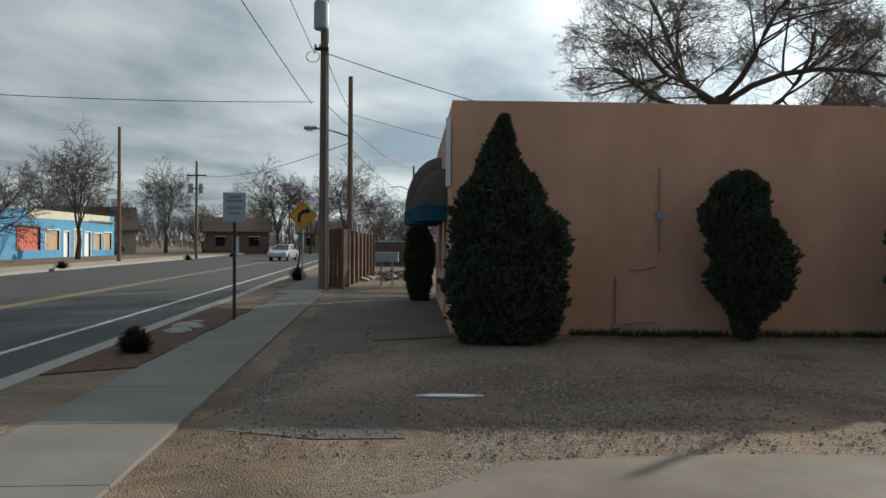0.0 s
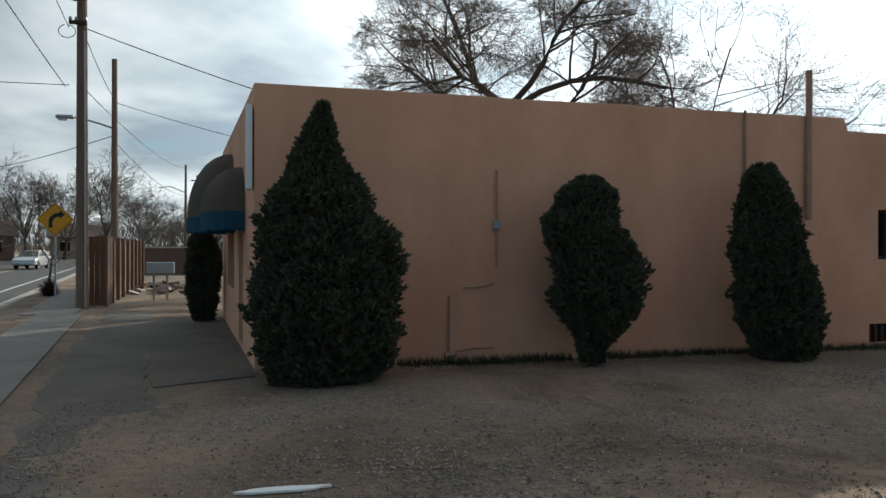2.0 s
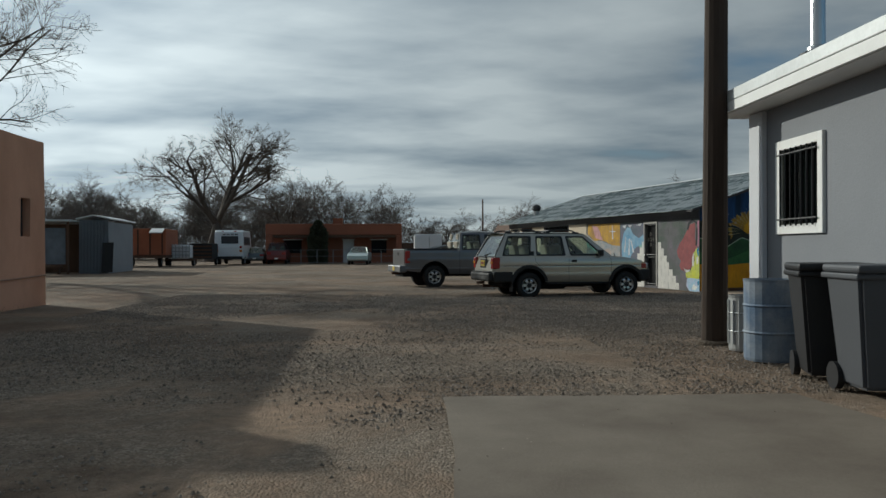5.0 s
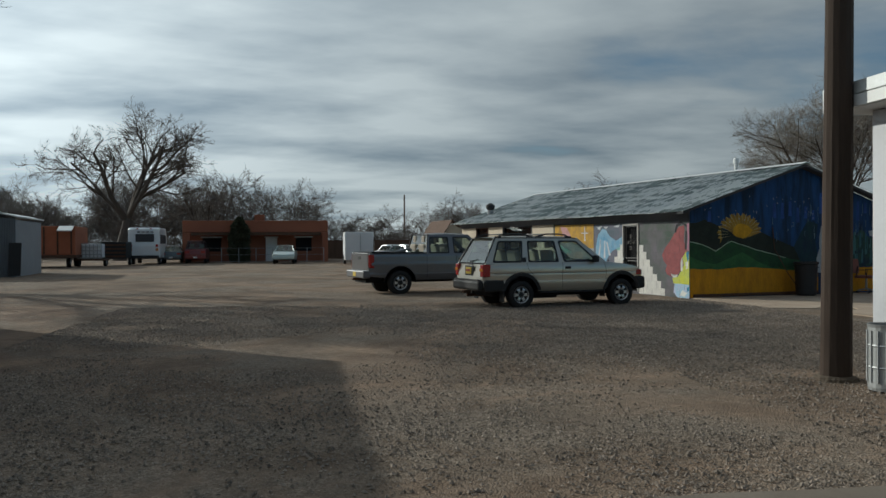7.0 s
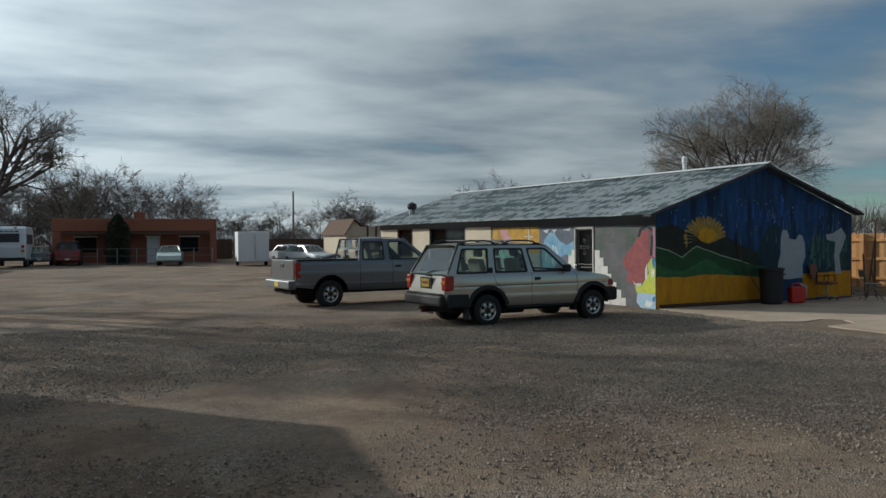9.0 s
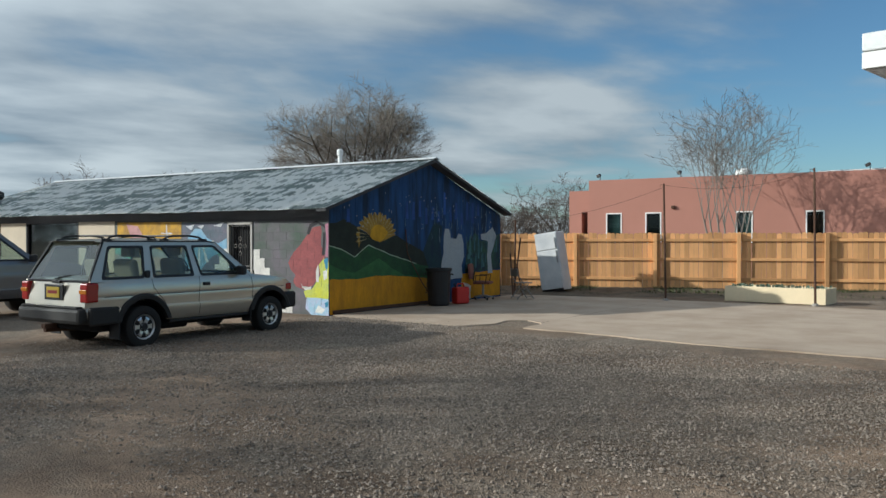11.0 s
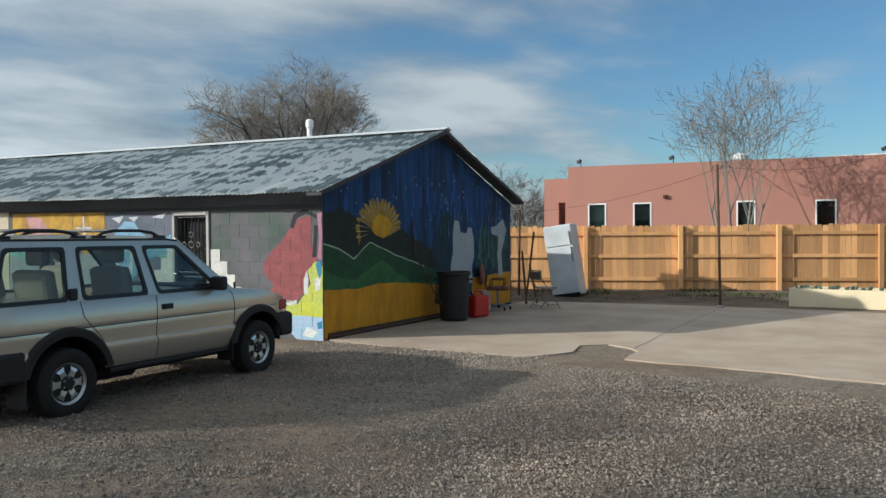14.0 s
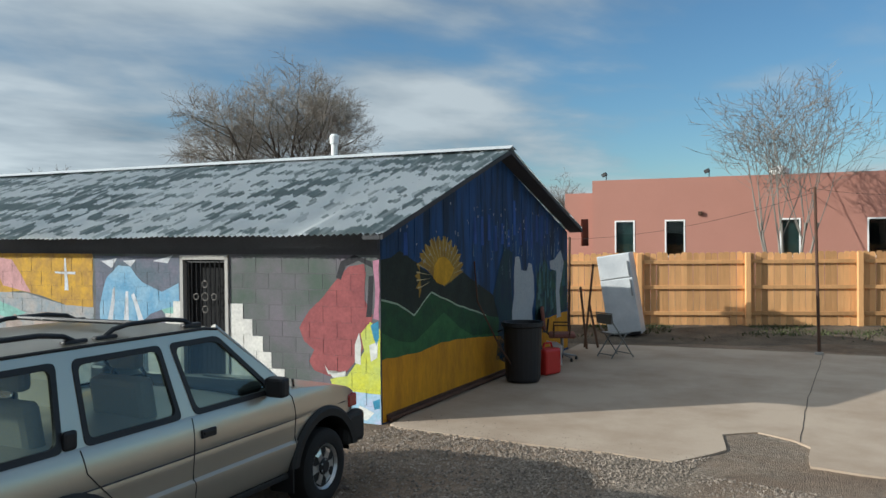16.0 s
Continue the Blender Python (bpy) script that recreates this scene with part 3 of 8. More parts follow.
def awning(y0, y1, zb, depth, high):
    aw = thing("awning", "domed canvas awning with a teal valance on the shop front", "awning", group="awnings on the shop front")
    bm = bmesh.new()
    n, m_ = 12, 8
    grid = []
    for j in range(m_ + 1):
        a = j / m_ * math.pi / 2
        row = []
        for i in range(n + 1):
            b_ = i / n * math.pi
            k = math.cos(a)
            yy = (y0 + y1) / 2 - math.cos(b_) * (y1 - y0) / 2 * (0.25 + 0.75 * k)
            xx = -0.046 * yy - 0.01 - depth * (math.sin(b_) ** 0.55) * k ** 0.9
            row.append(bm.verts.new((xx, yy, zb + 0.30 + (high - 0.30) * math.sin(a))))
        grid.append(row)
    for r0, r1 in zip(grid, grid[1:]):
        for i in range(n):
            bm.faces.new((r0[i], r0[i + 1], r1[i + 1], r1[i]))
    edge = [v.co.copy() for v in grid[0]]
    bmesh.ops.solidify(bm, geom=bm.faces[:], thickness=0.012)
    part("canopy", bm, M_canvas, aw, smooth=True)
    bm = bmesh.new()
    lo = [bm.verts.new((p.x * 1.01, p.y, zb + 0.025 * (i % 2))) for i, p in enumerate(edge)]
    hi = [bm.verts.new((p.x * 1.01, p.y, zb + 0.32)) for p in edge]
    for i in range(len(lo) - 1):
        bm.faces.new((lo[i], lo[i + 1], hi[i + 1], hi[i]))
    bmesh.ops.solidify(bm, geom=bm.faces[:], thickness=0.012)
    part("valance", bm, M_teal, aw, "faded teal scalloped valance")
    part("rod", T([edge[0] + Vector((0, 0, 0.02)), edge[3], edge[6], edge[9], edge[-1]], 0.012, 6), M_steel, aw)
    return aw


awning(1.7, 4.0, 1.98, 0.66, 1.1)
awning(4.4, 7.0, 1.98, 0.86, 1.62)

# ---- the mural house ----
HC = Vector((23.19, -16.46, 0))
HS = Vector((math.cos(radians(13.2)), math.sin(radians(13.2)), 0))      # along the eaves
HG = Vector((math.sin(radians(9.8)), -math.cos(radians(9.8)), 0))       # along the gable
H_L, H_W, H_EAVE, H_PEAK = 15.1, 7.25, 2.35, 3.64


def hp(u, v, z):
    return HC + HS * u + HG * v + Vector((0, 0, z))


N_SIDE = HS.cross(Vector((0, 0, 1))).normalized() * -1
if N_SIDE.y < 0:
    N_SIDE = -N_SIDE
N_GAB = HG.cross(Vector((0, 0, 1))).normalized()
if N_GAB.x > 0:
    N_GAB = -N_GAB

mural_house = thing("mural_house", "low block house with painted mural walls and a corrugated metal roof", "house", kind="")
M_block = mat("grey painted block", (0.145, 0.128, 0.148), 0.85, var=0.2, big=1.6, fine=60, bump=0.3, island=0.06, other=(0.075, 0.102, 0.082))
M_joint = mat("dark mortar joint", (0.135, 0.128, 0.138), 0.9, var=0.15, big=2, fine=60, bump=0.2)
M_navy = mat("streaked navy paint", (0.012, 0.060, 0.175), 0.75, var=0.4, big=3.5, fine=16, bump=0.3, other=(0.006, 0.024, 0.055), stretch=(1, 1, 0.16), edge=(0.42, 0.60))
# Fascia and bargeboard colour, also used for the painted eave shade.
M_trim = mat("dark fascia and eave shade", (0.07, 0.07, 0.075), 0.85, var=0.25, bump=0.2)
M_cream = mat("cream render", (0.55, 0.47, 0.36), 0.85, var=0.12, big=1.5, fine=50, bump=0.2)


def side_f(x, y, z):
    return hp(x, 0, z) - N_SIDE * y


DOOR = (2.26, 0.06, 3.06, 2.06)
holes = [DOOR, (8.8, 0.9, 11.1, 2.1), (12.5, 1.1, 13.6, 2.1)]
part("wall_side", wall_grid([0, H_L], [-0.1, H_EAVE + 0.02], holes, -0.0004, 0.2, side_f), M_joint, mural_house)


def gable_f(x, y, z):
    return hp(0, x, z) - N_GAB * y


bm = prism(bmesh.new(), [(0.004, -0.1), (H_W, -0.1), (H_W, H_EAVE), (H_W / 2, H_PEAK - 0.04), (0.004, H_EAVE)], 0.0, 0.2, f=gable_f)
part("wall_gable", bm, M_navy, mural_house)
bm = prism(bmesh.new(), [(0, -0.1), (H_W, -0.1), (H_W, H_EAVE), (H_W / 2, H_PEAK - 0.04), (0, H_EAVE)], 0.0, 0.2, f=lambda x, y, z: hp(H_L, x, z) - N_GAB * y + N_GAB * 0.2)
part("wall_end", bm, M_cream, mural_house)
bm = prism(bmesh.new(), [(0.2, -0.1), (H_L, -0.1), (H_L, H_EAVE), (0.2, H_EAVE)], 0.0, 0.2, f=lambda x, y, z: hp(x, H_W, z) + N_SIDE * (y))
part("wall_back", bm, M_block, mural_house)
part("ceiling_board", prism(bmesh.new(), [(0.3, 2.24), (H_L - 0.3, 2.24), (H_L - 0.3, 2.3), (0.3, 2.3)], 0.3, H_W - 0.3, f=lambda x, y, z: hp(x, y, z)), M_dark, mural_house)
part("floor_board", prism(bmesh.new(), [(0.3, 0.0), (H_L - 0.3, 0.0), (H_L - 0.3, 0.05), (0.3, 0.05)], 0.3, H_W - 0.3, f=lambda x, y, z: hp(x, y, z)), M_dark, mural_house)


def roof_mat():
    m = mat("galvanised corrugated metal", (0.34, 0.405, 0.395), 0.5, 0.1, var=0.16, big=1.2, fine=30, bump=0.05)
    nt = m.node_tree
    N, L = nt.nodes.new, nt.links.new
    b = nt.nodes["Principled BSDF"]
    geo = N("ShaderNodeNewGeometry")
    rot = N("ShaderNodeMapping")
    rot.inputs["Rotation"].default_value = (0, 0, radians(-13.2))
    L(geo.outputs["Position"], rot.inputs[0])

    def noise_at(sx, sy, scale):
        mp = N("ShaderNodeMapping")
        mp.inputs["Scale"].default_value = (sx, sy, 0.0)
        L(rot.outputs[0], mp.inputs[0])
        n = N("ShaderNodeTexNoise")
        n.inputs["Scale"].default_value, n.inputs["Detail"].default_value = scale, 3
        L(mp.outputs[0], n.inputs["Vector"])
        return n.outputs[0]

    def add_up(a, ka, b_):
        n = N("ShaderNodeMath")
        n.operation = "MULTIPLY_ADD"
        L(a, n.inputs[0])
        n.inputs[1].default_value = ka
        if isinstance(b_, float):
            n.inputs[2].default_value = b_
        else:
            L(b_, n.inputs[2])
        return n.outputs[0]

    def step(v, lo, hi, top=1.0):
        r = N("ShaderNodeMapRange")
        L(v, r.inputs[0])
        for k, q in ((1, lo), (2, hi), (3, 0.0), (4, top)):
            r.inputs[k].default_value = q
        return r.outputs[0]

    # rows of wear over the purlins
    sep = N("ShaderNodeSeparateXYZ")
    L(rot.outputs[0], sep.inputs[0])
    sn = N("ShaderNodeMath")
    sn.operation = "SINE"
    L(add_up(sep.outputs["Y"], 11.0, add_up(sep.outputs["X"], 0.5, 0.0)), sn.inputs[0])
    broad = noise_at(1.0, 1.0, 0.42)
    # flakes of white coat left in rows, and long pale runs down the ridges
    flake = step(add_up(sn.outputs[0], 0.05, add_up(broad, 0.45, add_up(noise_at(4.6, 2.6, 1.0), 0.85, 0.0))), 0.62, 0.65)
    run = step(add_up(broad, 0.4, add_up(noise_at(8.0, 0.30, 1.0), 0.8, 0.0)), 0.58, 0.72, 0.7)
    both = N("ShaderNodeMath")
    both.operation = "MAXIMUM"
    L(flake, both.inputs[0]), L(run, both.inputs[1])
    mix = N("ShaderNodeMix")
    mix.data_type = "RGBA"
    L(both.outputs[0], mix.inputs[0])
    L(b.inputs["Base Color"].links[0].from_socket, mix.inputs[6])
    mix.inputs[7].default_value = (0.88, 0.90, 0.89, 1)
    L(mix.outputs[2], b.inputs["Base Color"])
    return m


M_roof = roof_mat()
M_ridge = mat("worn white ridge cap", (0.6, 0.62, 0.62), 0.5, 0.2, var=0.15, big=3, fine=30, bump=0.05)


def roof_side(v_eave, z_eave, v_top, z_top):
    """Corrugated sheeting from eave to ridge, wavy across."""
    bm = bmesh.new()
    pitch, u0, u1 = 0.09, -0.28, H_L + 0.35
    n = int((u1 - u0) / pitch * 4)
    rows = []
    for j in range(4):
        k = j / 3
        row = []
        for i in range(n + 1):
            u = u0 + (u1 - u0) * i / n
            sag = 0.03 * noise.noise((u * 0.35, k * 2, 8)) - (0.02 * (1 - k) * abs(noise.noise((u * 1.3, 0, 4))))
            over = 0.05 * noise.noise((int(u / 0.7), 3, 1)) if j == 0 else 0
            z = z_eave + (z_top - z_eave) * k + 0.016 * math.sin(i / 4 * 2 * math.pi) + sag
            row.append(bm.verts.new(hp(u, v_eave + (v_top - v_eave) * k + over, z)))
        rows.append(row)
    for a, b in zip(rows, rows[1:]):
        for i in range(n):
            bm.faces.new((a[i], a[i + 1], b[i + 1], b[i]))
    bmesh.ops.solidify(bm, geom=bm.faces[:], thickness=0.006)
    return bm


V_MID = H_W / 2
roof_ob = part("roof", roof_side(-0.42, H_EAVE - 0.03, V_MID, H_PEAK + 0.03), M_roof, mural_house, smooth=True)
part("roof_back", roof_side(H_W + 0.17, H_EAVE + 0.06, V_MID, H_PEAK + 0.03), M_roof, mural_house, smooth=True)
part("ridge_cap", prism(bmesh.new(), [(V_MID - 0.16, H_PEAK + 0.02), (V_MID, H_PEAK + 0.085), (V_MID + 0.16, H_PEAK + 0.02), (V_MID, H_PEAK + 0.05)], -0.3, H_L + 0.36, f=lambda x, y, z: hp(y, x, z)), M_ridge, roof_ob)
for a, b in (((-0.40, H_EAVE - 0.10), (V_MID, H_PEAK - 0.05)), ((H_W + 0.16, H_EAVE - 0.01), (V_MID, H_PEAK - 0.05))):
    part("bargeboard", prism(bmesh.new(), [(a[0], a[1]), (b[0], b[1]), (b[0], b[1] + 0.06), (a[0], a[1] + 0.06)], -0.27, -0.23, f=lambda x, y, z: hp(y, x, z)), M_trim, mural_house)
    part("bargeboard", prism(bmesh.new(), [(a[0], a[1]), (b[0], b[1]), (b[0], b[1] + 0.06), (a[0], a[1] + 0.06)], -0.225, 0.0, f=lambda x, y, z: hp(y, x, z)), M_trim, mural_house)
part("fascia", prism(bmesh.new(), [(0.0, H_EAVE - 0.22), (H_L, H_EAVE - 0.22), (H_L, H_EAVE - 0.02), (0.0, H_EAVE - 0.02)], -0.06, -0.02, f=lambda x, y, z: hp(x, y, z)), M_trim, mural_house)
# flue, ridge vent and cooler on the roof
flue = thing("roof_flue", "white metal flue with a cap on the metal roof", "flue", Matrix.Translation(hp(3.63, 4.61, 3.32)))
part("pipe", lathe(bmesh.new(), [(0.06, -0.3), (0.06, 0.74)], 14), M_white, flue)
part("cap", lathe(bmesh.new(), [(0.06, 0.72), (0.085, 0.74), (0.085, 0.88), (0.05, 0.92)], 14), M_white, flue)
vent2 = thing("roof_box_vent", "low white box vent on the ridge", "vent", Matrix.Translation(hp(6.2, V_MID + 0.35, 3.45)) @ pose(0, 0, 0, 0, 0, 13.2))
part("box", B(-0.45, -0.3, -0.05, 0.45, 0.3, 0.22, 0.02), M_white, vent2)
part("lid", B(-0.5, -0.35, 0.22, 0.5, 0.35, 0.26, 0.01), M_white, vent2)
turb = thing("roof_turbine", "dark turbine vent near the far end of the roof", "vent", Matrix.Translation(hp(14.2, 0.9, 2.72)))
part("neck", lathe(bmesh.new(), [(0.12, -0.1), (0.12, 0.2)], 12), M_steel, turb)
part("turbine", lathe(bmesh.new(), [(0.13, 0.2), (0.2, 0.3), (0.19, 0.42), (0.05, 0.5)], 12), M_black, turb)

# security door with scrollwork
M_scroll = mat("dull iron scroll", (0.14, 0.13, 0.12), 0.6, 0.3, var=0.2, bump=0.05)
door = part("door", prism(bmesh.new(), [(DOOR[0] + 0.05, 0.06), (DOOR[2] - 0.05, 0.06), (DOOR[2] - 0.05, 2.0), (DOOR[0] + 0.05, 2.0)], 0.12, 0.15, f=side_f), M_dark, mural_house, "black inner door behind the grille")
bm = bmesh.new()
for q in ((DOOR[0], 0.06, DOOR[0] + 0.05, 2.06), (DOOR[2] - 0.05, 0.06, DOOR[2], 2.06), (DOOR[0], 2.0, DOOR[2], 2.06)):
    prism(bm, [(q[0], q[1]), (q[2], q[1]), (q[2], q[3]), (q[0], q[3])], -0.03, 0.1, f=side_f)
part("door_frame", bm, mat("scuffed pale frame", (0.42, 0.40, 0.37), 0.6, var=0.2, bump=0.1), door)
for k in range(9):
    x = DOOR[0] + 0.09 + k * (DOOR[2] - DOOR[0] - 0.18) / 8
    part("bar", T([side_f(x, 0.02, 0.1), side_f(x, 0.02, 1.99)], 0.009, 6), M_black, door)
for z in (0.12, 0.95, 1.03, 1.97):
    part("rail", T([side_f(DOOR[0] + 0.06, 0.02, z), side_f(DOOR[2] - 0.06, 0.02, z)], 0.014, 6), M_black, door)
xm = (DOOR[0] + DOOR[2]) / 2
for cx, cz, r in ((xm, 1.5, 0.07), (xm - 0.15, 1.5, 0.055), (xm + 0.15, 1.5, 0.055), (xm, 1.67, 0.06), (xm, 1.33, 0.06)):
    part("scroll", T([side_f(cx + 0.75 * r * math.cos(a * math.pi / 6), 0.0, cz + 0.75 * r * math.sin(a * math.pi / 6)) for a in range(13)], 0.008, 5), M_scroll, door)
part("door_handle", T([side_f(DOOR[2] - 0.12, -0.05, 1.0), side_f(DOOR[2] - 0.04, -0.05, 1.0)], 0.02, 8), M_steel, door)
for nm, h, mm in (("window", holes[1], M_black), ("window", holes[2], M_rust)):
    # Each opening is backed by a near-black sheet for the unlit room.
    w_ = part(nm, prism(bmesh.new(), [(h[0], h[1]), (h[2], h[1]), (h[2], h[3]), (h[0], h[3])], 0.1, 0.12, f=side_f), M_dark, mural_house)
    bm = bmesh.new()
    for q in ((h[0] - 0.06, h[1] - 0.06, h[0], h[3] + 0.06), (h[2], h[1] - 0.06, h[2] + 0.06, h[3] + 0.06), (h[0], h[3], h[2], h[3] + 0.06), (h[0], h[1] - 0.06, h[2], h[1])):
        prism(bm, [(q[0], q[1]), (q[2], q[1]), (q[2], q[3]), (q[0], q[3])], -0.02, 0.09, f=side_f)
    part("frame", bm, mm, w_)
    part("pane", prism(bmesh.new(), [(h[0], h[1]), (h[2], h[1]), (h[2], h[3]), (h[0], h[3])], 0.05, 0.056, f=side_f), M_glass, w_)


# blocks of the side wall, and the mural painted over them
def clip_rect(poly, x0, z0, x1, z1):
    for axis, lim, keep in ((0, x0, 1), (0, x1, -1), (1, z0, 1), (1, z1, -1)):
        out = []
        for p, q in zip(poly, poly[1:] + poly[:1]):
            a, b = (p[axis] - lim) * keep, (q[axis] - lim) * keep
            if a >= 0:
                out.append(p)
            if a * b < 0:
                t = a / (a - b)
                out.append((p[0] + (q[0] - p[0]) * t, p[1] + (q[1] - p[1]) * t))
        poly = out
        if len(poly) < 3:
            return []
    return poly


BW, BH = 0.406, 0.203
rects = []
for r in range(11):
    z0 = 0.0 + r * BH
    x = 0.005 - (BW / 2 if r % 2 else 0)
    while x < 7.2:
        a, b = max(x, 0.006), min(x + BW - 0.008, 7.2)
        spans = [(a, b)]
        if z0 < DOOR[3]:
            spans = [(s, e) for s, e in ((a, min(b, DOOR[0] - 0.008)), (max(a, DOOR[2] + 0.008), b)) if e - s > 0.05] if b > DOOR[0] - 0.008 and a < DOOR[2] + 0.008 else spans
        rects += [(s, z0, e, z0 + BH - 0.008) for s, e in spans if e - s > 0.04]
        x += BW
side_wall = next(o for o in mural_house.children if o.name.startswith("wall_side"))
block_meshes = {}
for s, z0, e, z1 in rects:
    key = round(e - s, 3)
    if key not in block_meshes:
        bm = box(bmesh.new(), 0, -0.003, 0, key, 0.03, BH - 0.008)
        bmesh.ops.bevel(bm, geom=[ed for ed in bm.edges if all(v.co.y < 0 for v in ed.verts)], offset=0.002, segments=1, affect="EDGES")
        bmesh.ops.recalc_face_normals(bm, faces=bm.faces)
        me = bpy.data.meshes.new("block")
        bm.to_mesh(me)
        bm.free()
        me.materials.append(M_block)
        block_meshes[key] = me
    ob = new("block", block_meshes[key])
    ob.parent = side_wall
    ob.matrix_local = Matrix.Translation(hp(s, 0, z0)) @ pose(0, 0, 0, 0, 0, 13.2) @ Matrix.Diagonal((1, -1, 1, 1))


def paint(name, color, polys, layer, on_side=True, other=None, label="", var=0.32, streak=False):
    """One painted colour of the mural: thin films that follow the blocks, or the boards of the gable."""
    m = mat(name + " paint", color, 0.8, var=var, big=4.0, fine=28, bump=0.3, other=other, stretch=(1, 1, 0.3) if streak else (1, 1, 1))
    ob = None

    def add(poly, y):
        k = len(vs)
        f = side_f if on_side else gable_f
        vs.extend(tuple(f(px, y, pz)) for px, pz in poly)
        fs.append(tuple(range(k, k + len(poly))))

    for poly in polys:
        vs, fs = [], []
        # wobble the outline by hand
        fine = []
        for (xa, za), (xb, zb) in zip(poly, poly[1:] + poly[:1]):
            n = max(1, int(math.hypot(xb - xa, zb - za) / 0.12))
            for i in range(n):
                x, z = xa + (xb - xa) * i / n, za + (zb - za) * i / n
                w = 0.018 if not name.startswith("step") and n > 1 else 0.003
                fine.append((x + w * noise.noise((x * 4, z * 4, layer)), z + w * noise.noise((x * 4, z * 4, layer + 5))))
        if on_side:
            add(clip_rect(fine, 0.004, -0.02, 7.2, H_EAVE), -0.0008 - 0.0002 * layer) if len(clip_rect(fine, 0.004, -0.02, 7.2, H_EAVE)) > 2 else None
            for s, z0, e, z1 in rects:
                c = clip_rect(fine, s + 0.001, z0 + 0.001, e - 0.001, z1 - 0.001)
                if len(c) > 2:
                    add(c, -0.0036 - 0.0005 * layer)
        else:
            add(clip_rect(fine, 0.006, -0.02, H_W - 0.01, 4), -0.003 - 0.0012 * layer)
        ob = part(name, (vs, fs), m, mural_house, label)
    return ob


paint("lilac_panel", (0.145, 0.14, 0.185), [[(3.08, 0.1), (4.62, 0.1), (4.62, 2.06), (3.08, 2.03)]], 1, other=(0.09, 0.12, 0.15))
paint("gold_panel", (0.54, 0.31, 0.03), [[(4.66, 1.30), (4.66, 2.14), (7.1, 2.14), (7.1, 1.75), (6.57, 1.49), (6.1, 1.53), (5.64, 1.45), (5.19, 1.32)]], 2, other=(0.30, 0.17, 0.05), var=0.3)
paint("pale_ground", (0.36, 0.33, 0.31), [[(4.66, 0.1), (7.2, 0.1), (7.2, 1.75), (6.6, 1.5), (6.0, 1.5), (5.2, 1.33), (4.66, 1.3)]], 3, other=(0.20, 0.26, 0.30))
paint("pink_sweep", (0.55, 0.30, 0.30), [[(6.3, 2.0), (6.75, 2.05), (6.5, 1.6), (5.9, 1.5), (6.1, 1.75)]], 4)
paint("mint_hill", (0.25, 0.48, 0.42), [[(6.0, 1.2), (7.2, 1.55), (7.2, 1.3), (6.4, 1.1)], [(3.15, 1.05), (3.6, 1.5), (3.35, 1.35), (3.1, 1.6), (3.1, 1.0)]], 5)
paint("arch_shape", (0.42, 0.34, 0.30), [[(5.3, 0.9), (5.3, 1.1), (5.45, 1.22), (5.7, 1.22), (5.85, 1.1), (5.85, 0.9)], [(6.1, 0.9), (6.1, 1.05), (6.25, 1.18), (6.45, 1.05), (6.45, 0.9)]], 6)
paint("sky_blue_swirl", (0.13, 0.30, 0.46), [[(4.55, 1.35), (4.4, 1.75), (4.18, 1.92), (3.95, 1.9), (3.75, 1.68), (3.4, 1.55), (3.1, 1.68), (3.1, 1.38), (3.6, 1.25), (4.0, 0.9), (4.5, 0.8)]], 6, other=(0.25, 0.40, 0.52), var=0.3)
paint("white_streak", (0.6, 0.62, 0.65), [[(4.4, 1.1), (4.28, 1.6), (4.24, 1.6), (4.3, 1.1)], [(4.1, 1.0), (4.05, 1.55), (4.0, 1.55), (4.0, 1.0)], [(3.8, 1.1), (3.95, 1.5), (3.9, 1.52), (3.7, 1.1)], [(4.5, 1.98), (4.2, 2.02), (4.3, 1.88)], [(4.1, 1.98), (3.85, 2.0), (3.95, 1.9)], [(5.15, 1.55), (5.19, 2.02), (5.22, 2.02), (5.22, 1.55)], [(5.0, 1.78), (5.4, 1.80), (5.4, 1.83), (5.0, 1.82)], [(3.55, 1.98), (3.2, 2.06), (3.3, 1.95)]], 8)
paint("red_shape", (0.30, 0.085, 0.085), [[(0.22, 1.95), (0.44, 1.92), (0.64, 1.73), (0.82, 1.52), (1.02, 1.35), (1.17, 1.13), (1.1, 0.97), (0.95, 0.86), (1.03, 0.71), (0.95, 0.6), (0.73, 0.54), (0.51, 0.58), (0.38, 0.7), (0.14, 1.05), (0.11, 1.33), (0.22, 1.51), (0.2, 1.83)]], 3, other=(0.22, 0.062, 0.066))
paint("dark_arc", (0.03, 0.03, 0.035), [[(0.62, 1.78), (0.55, 1.98), (0.35, 2.06), (0.12, 1.98), (0.1, 1.9), (0.3, 1.99), (0.48, 1.92), (0.55, 1.75)], [(0.2, 1.3), (0.16, 1.8), (0.1, 1.8), (0.12, 1.3)]], 4)
paint("lime_shape", (0.55, 0.55, 0.05), [[(0.008, 1.15), (0.14, 1.24), (0.28, 1.09), (0.23, 0.87), (0.36, 0.7), (0.48, 0.55), (0.72, 0.5), (0.66, 0.36), (0.008, 0.35)]], 5, other=(0.45, 0.5, 0.12))
paint("pale_blue_base", (0.30, 0.50, 0.62), [[(0.008, 0.36), (0.62, 0.37), (0.66, 0.12), (0.5, -0.02), (0.008, -0.02)]], 6, other=(0.48, 0.46, 0.62), var=0.3)
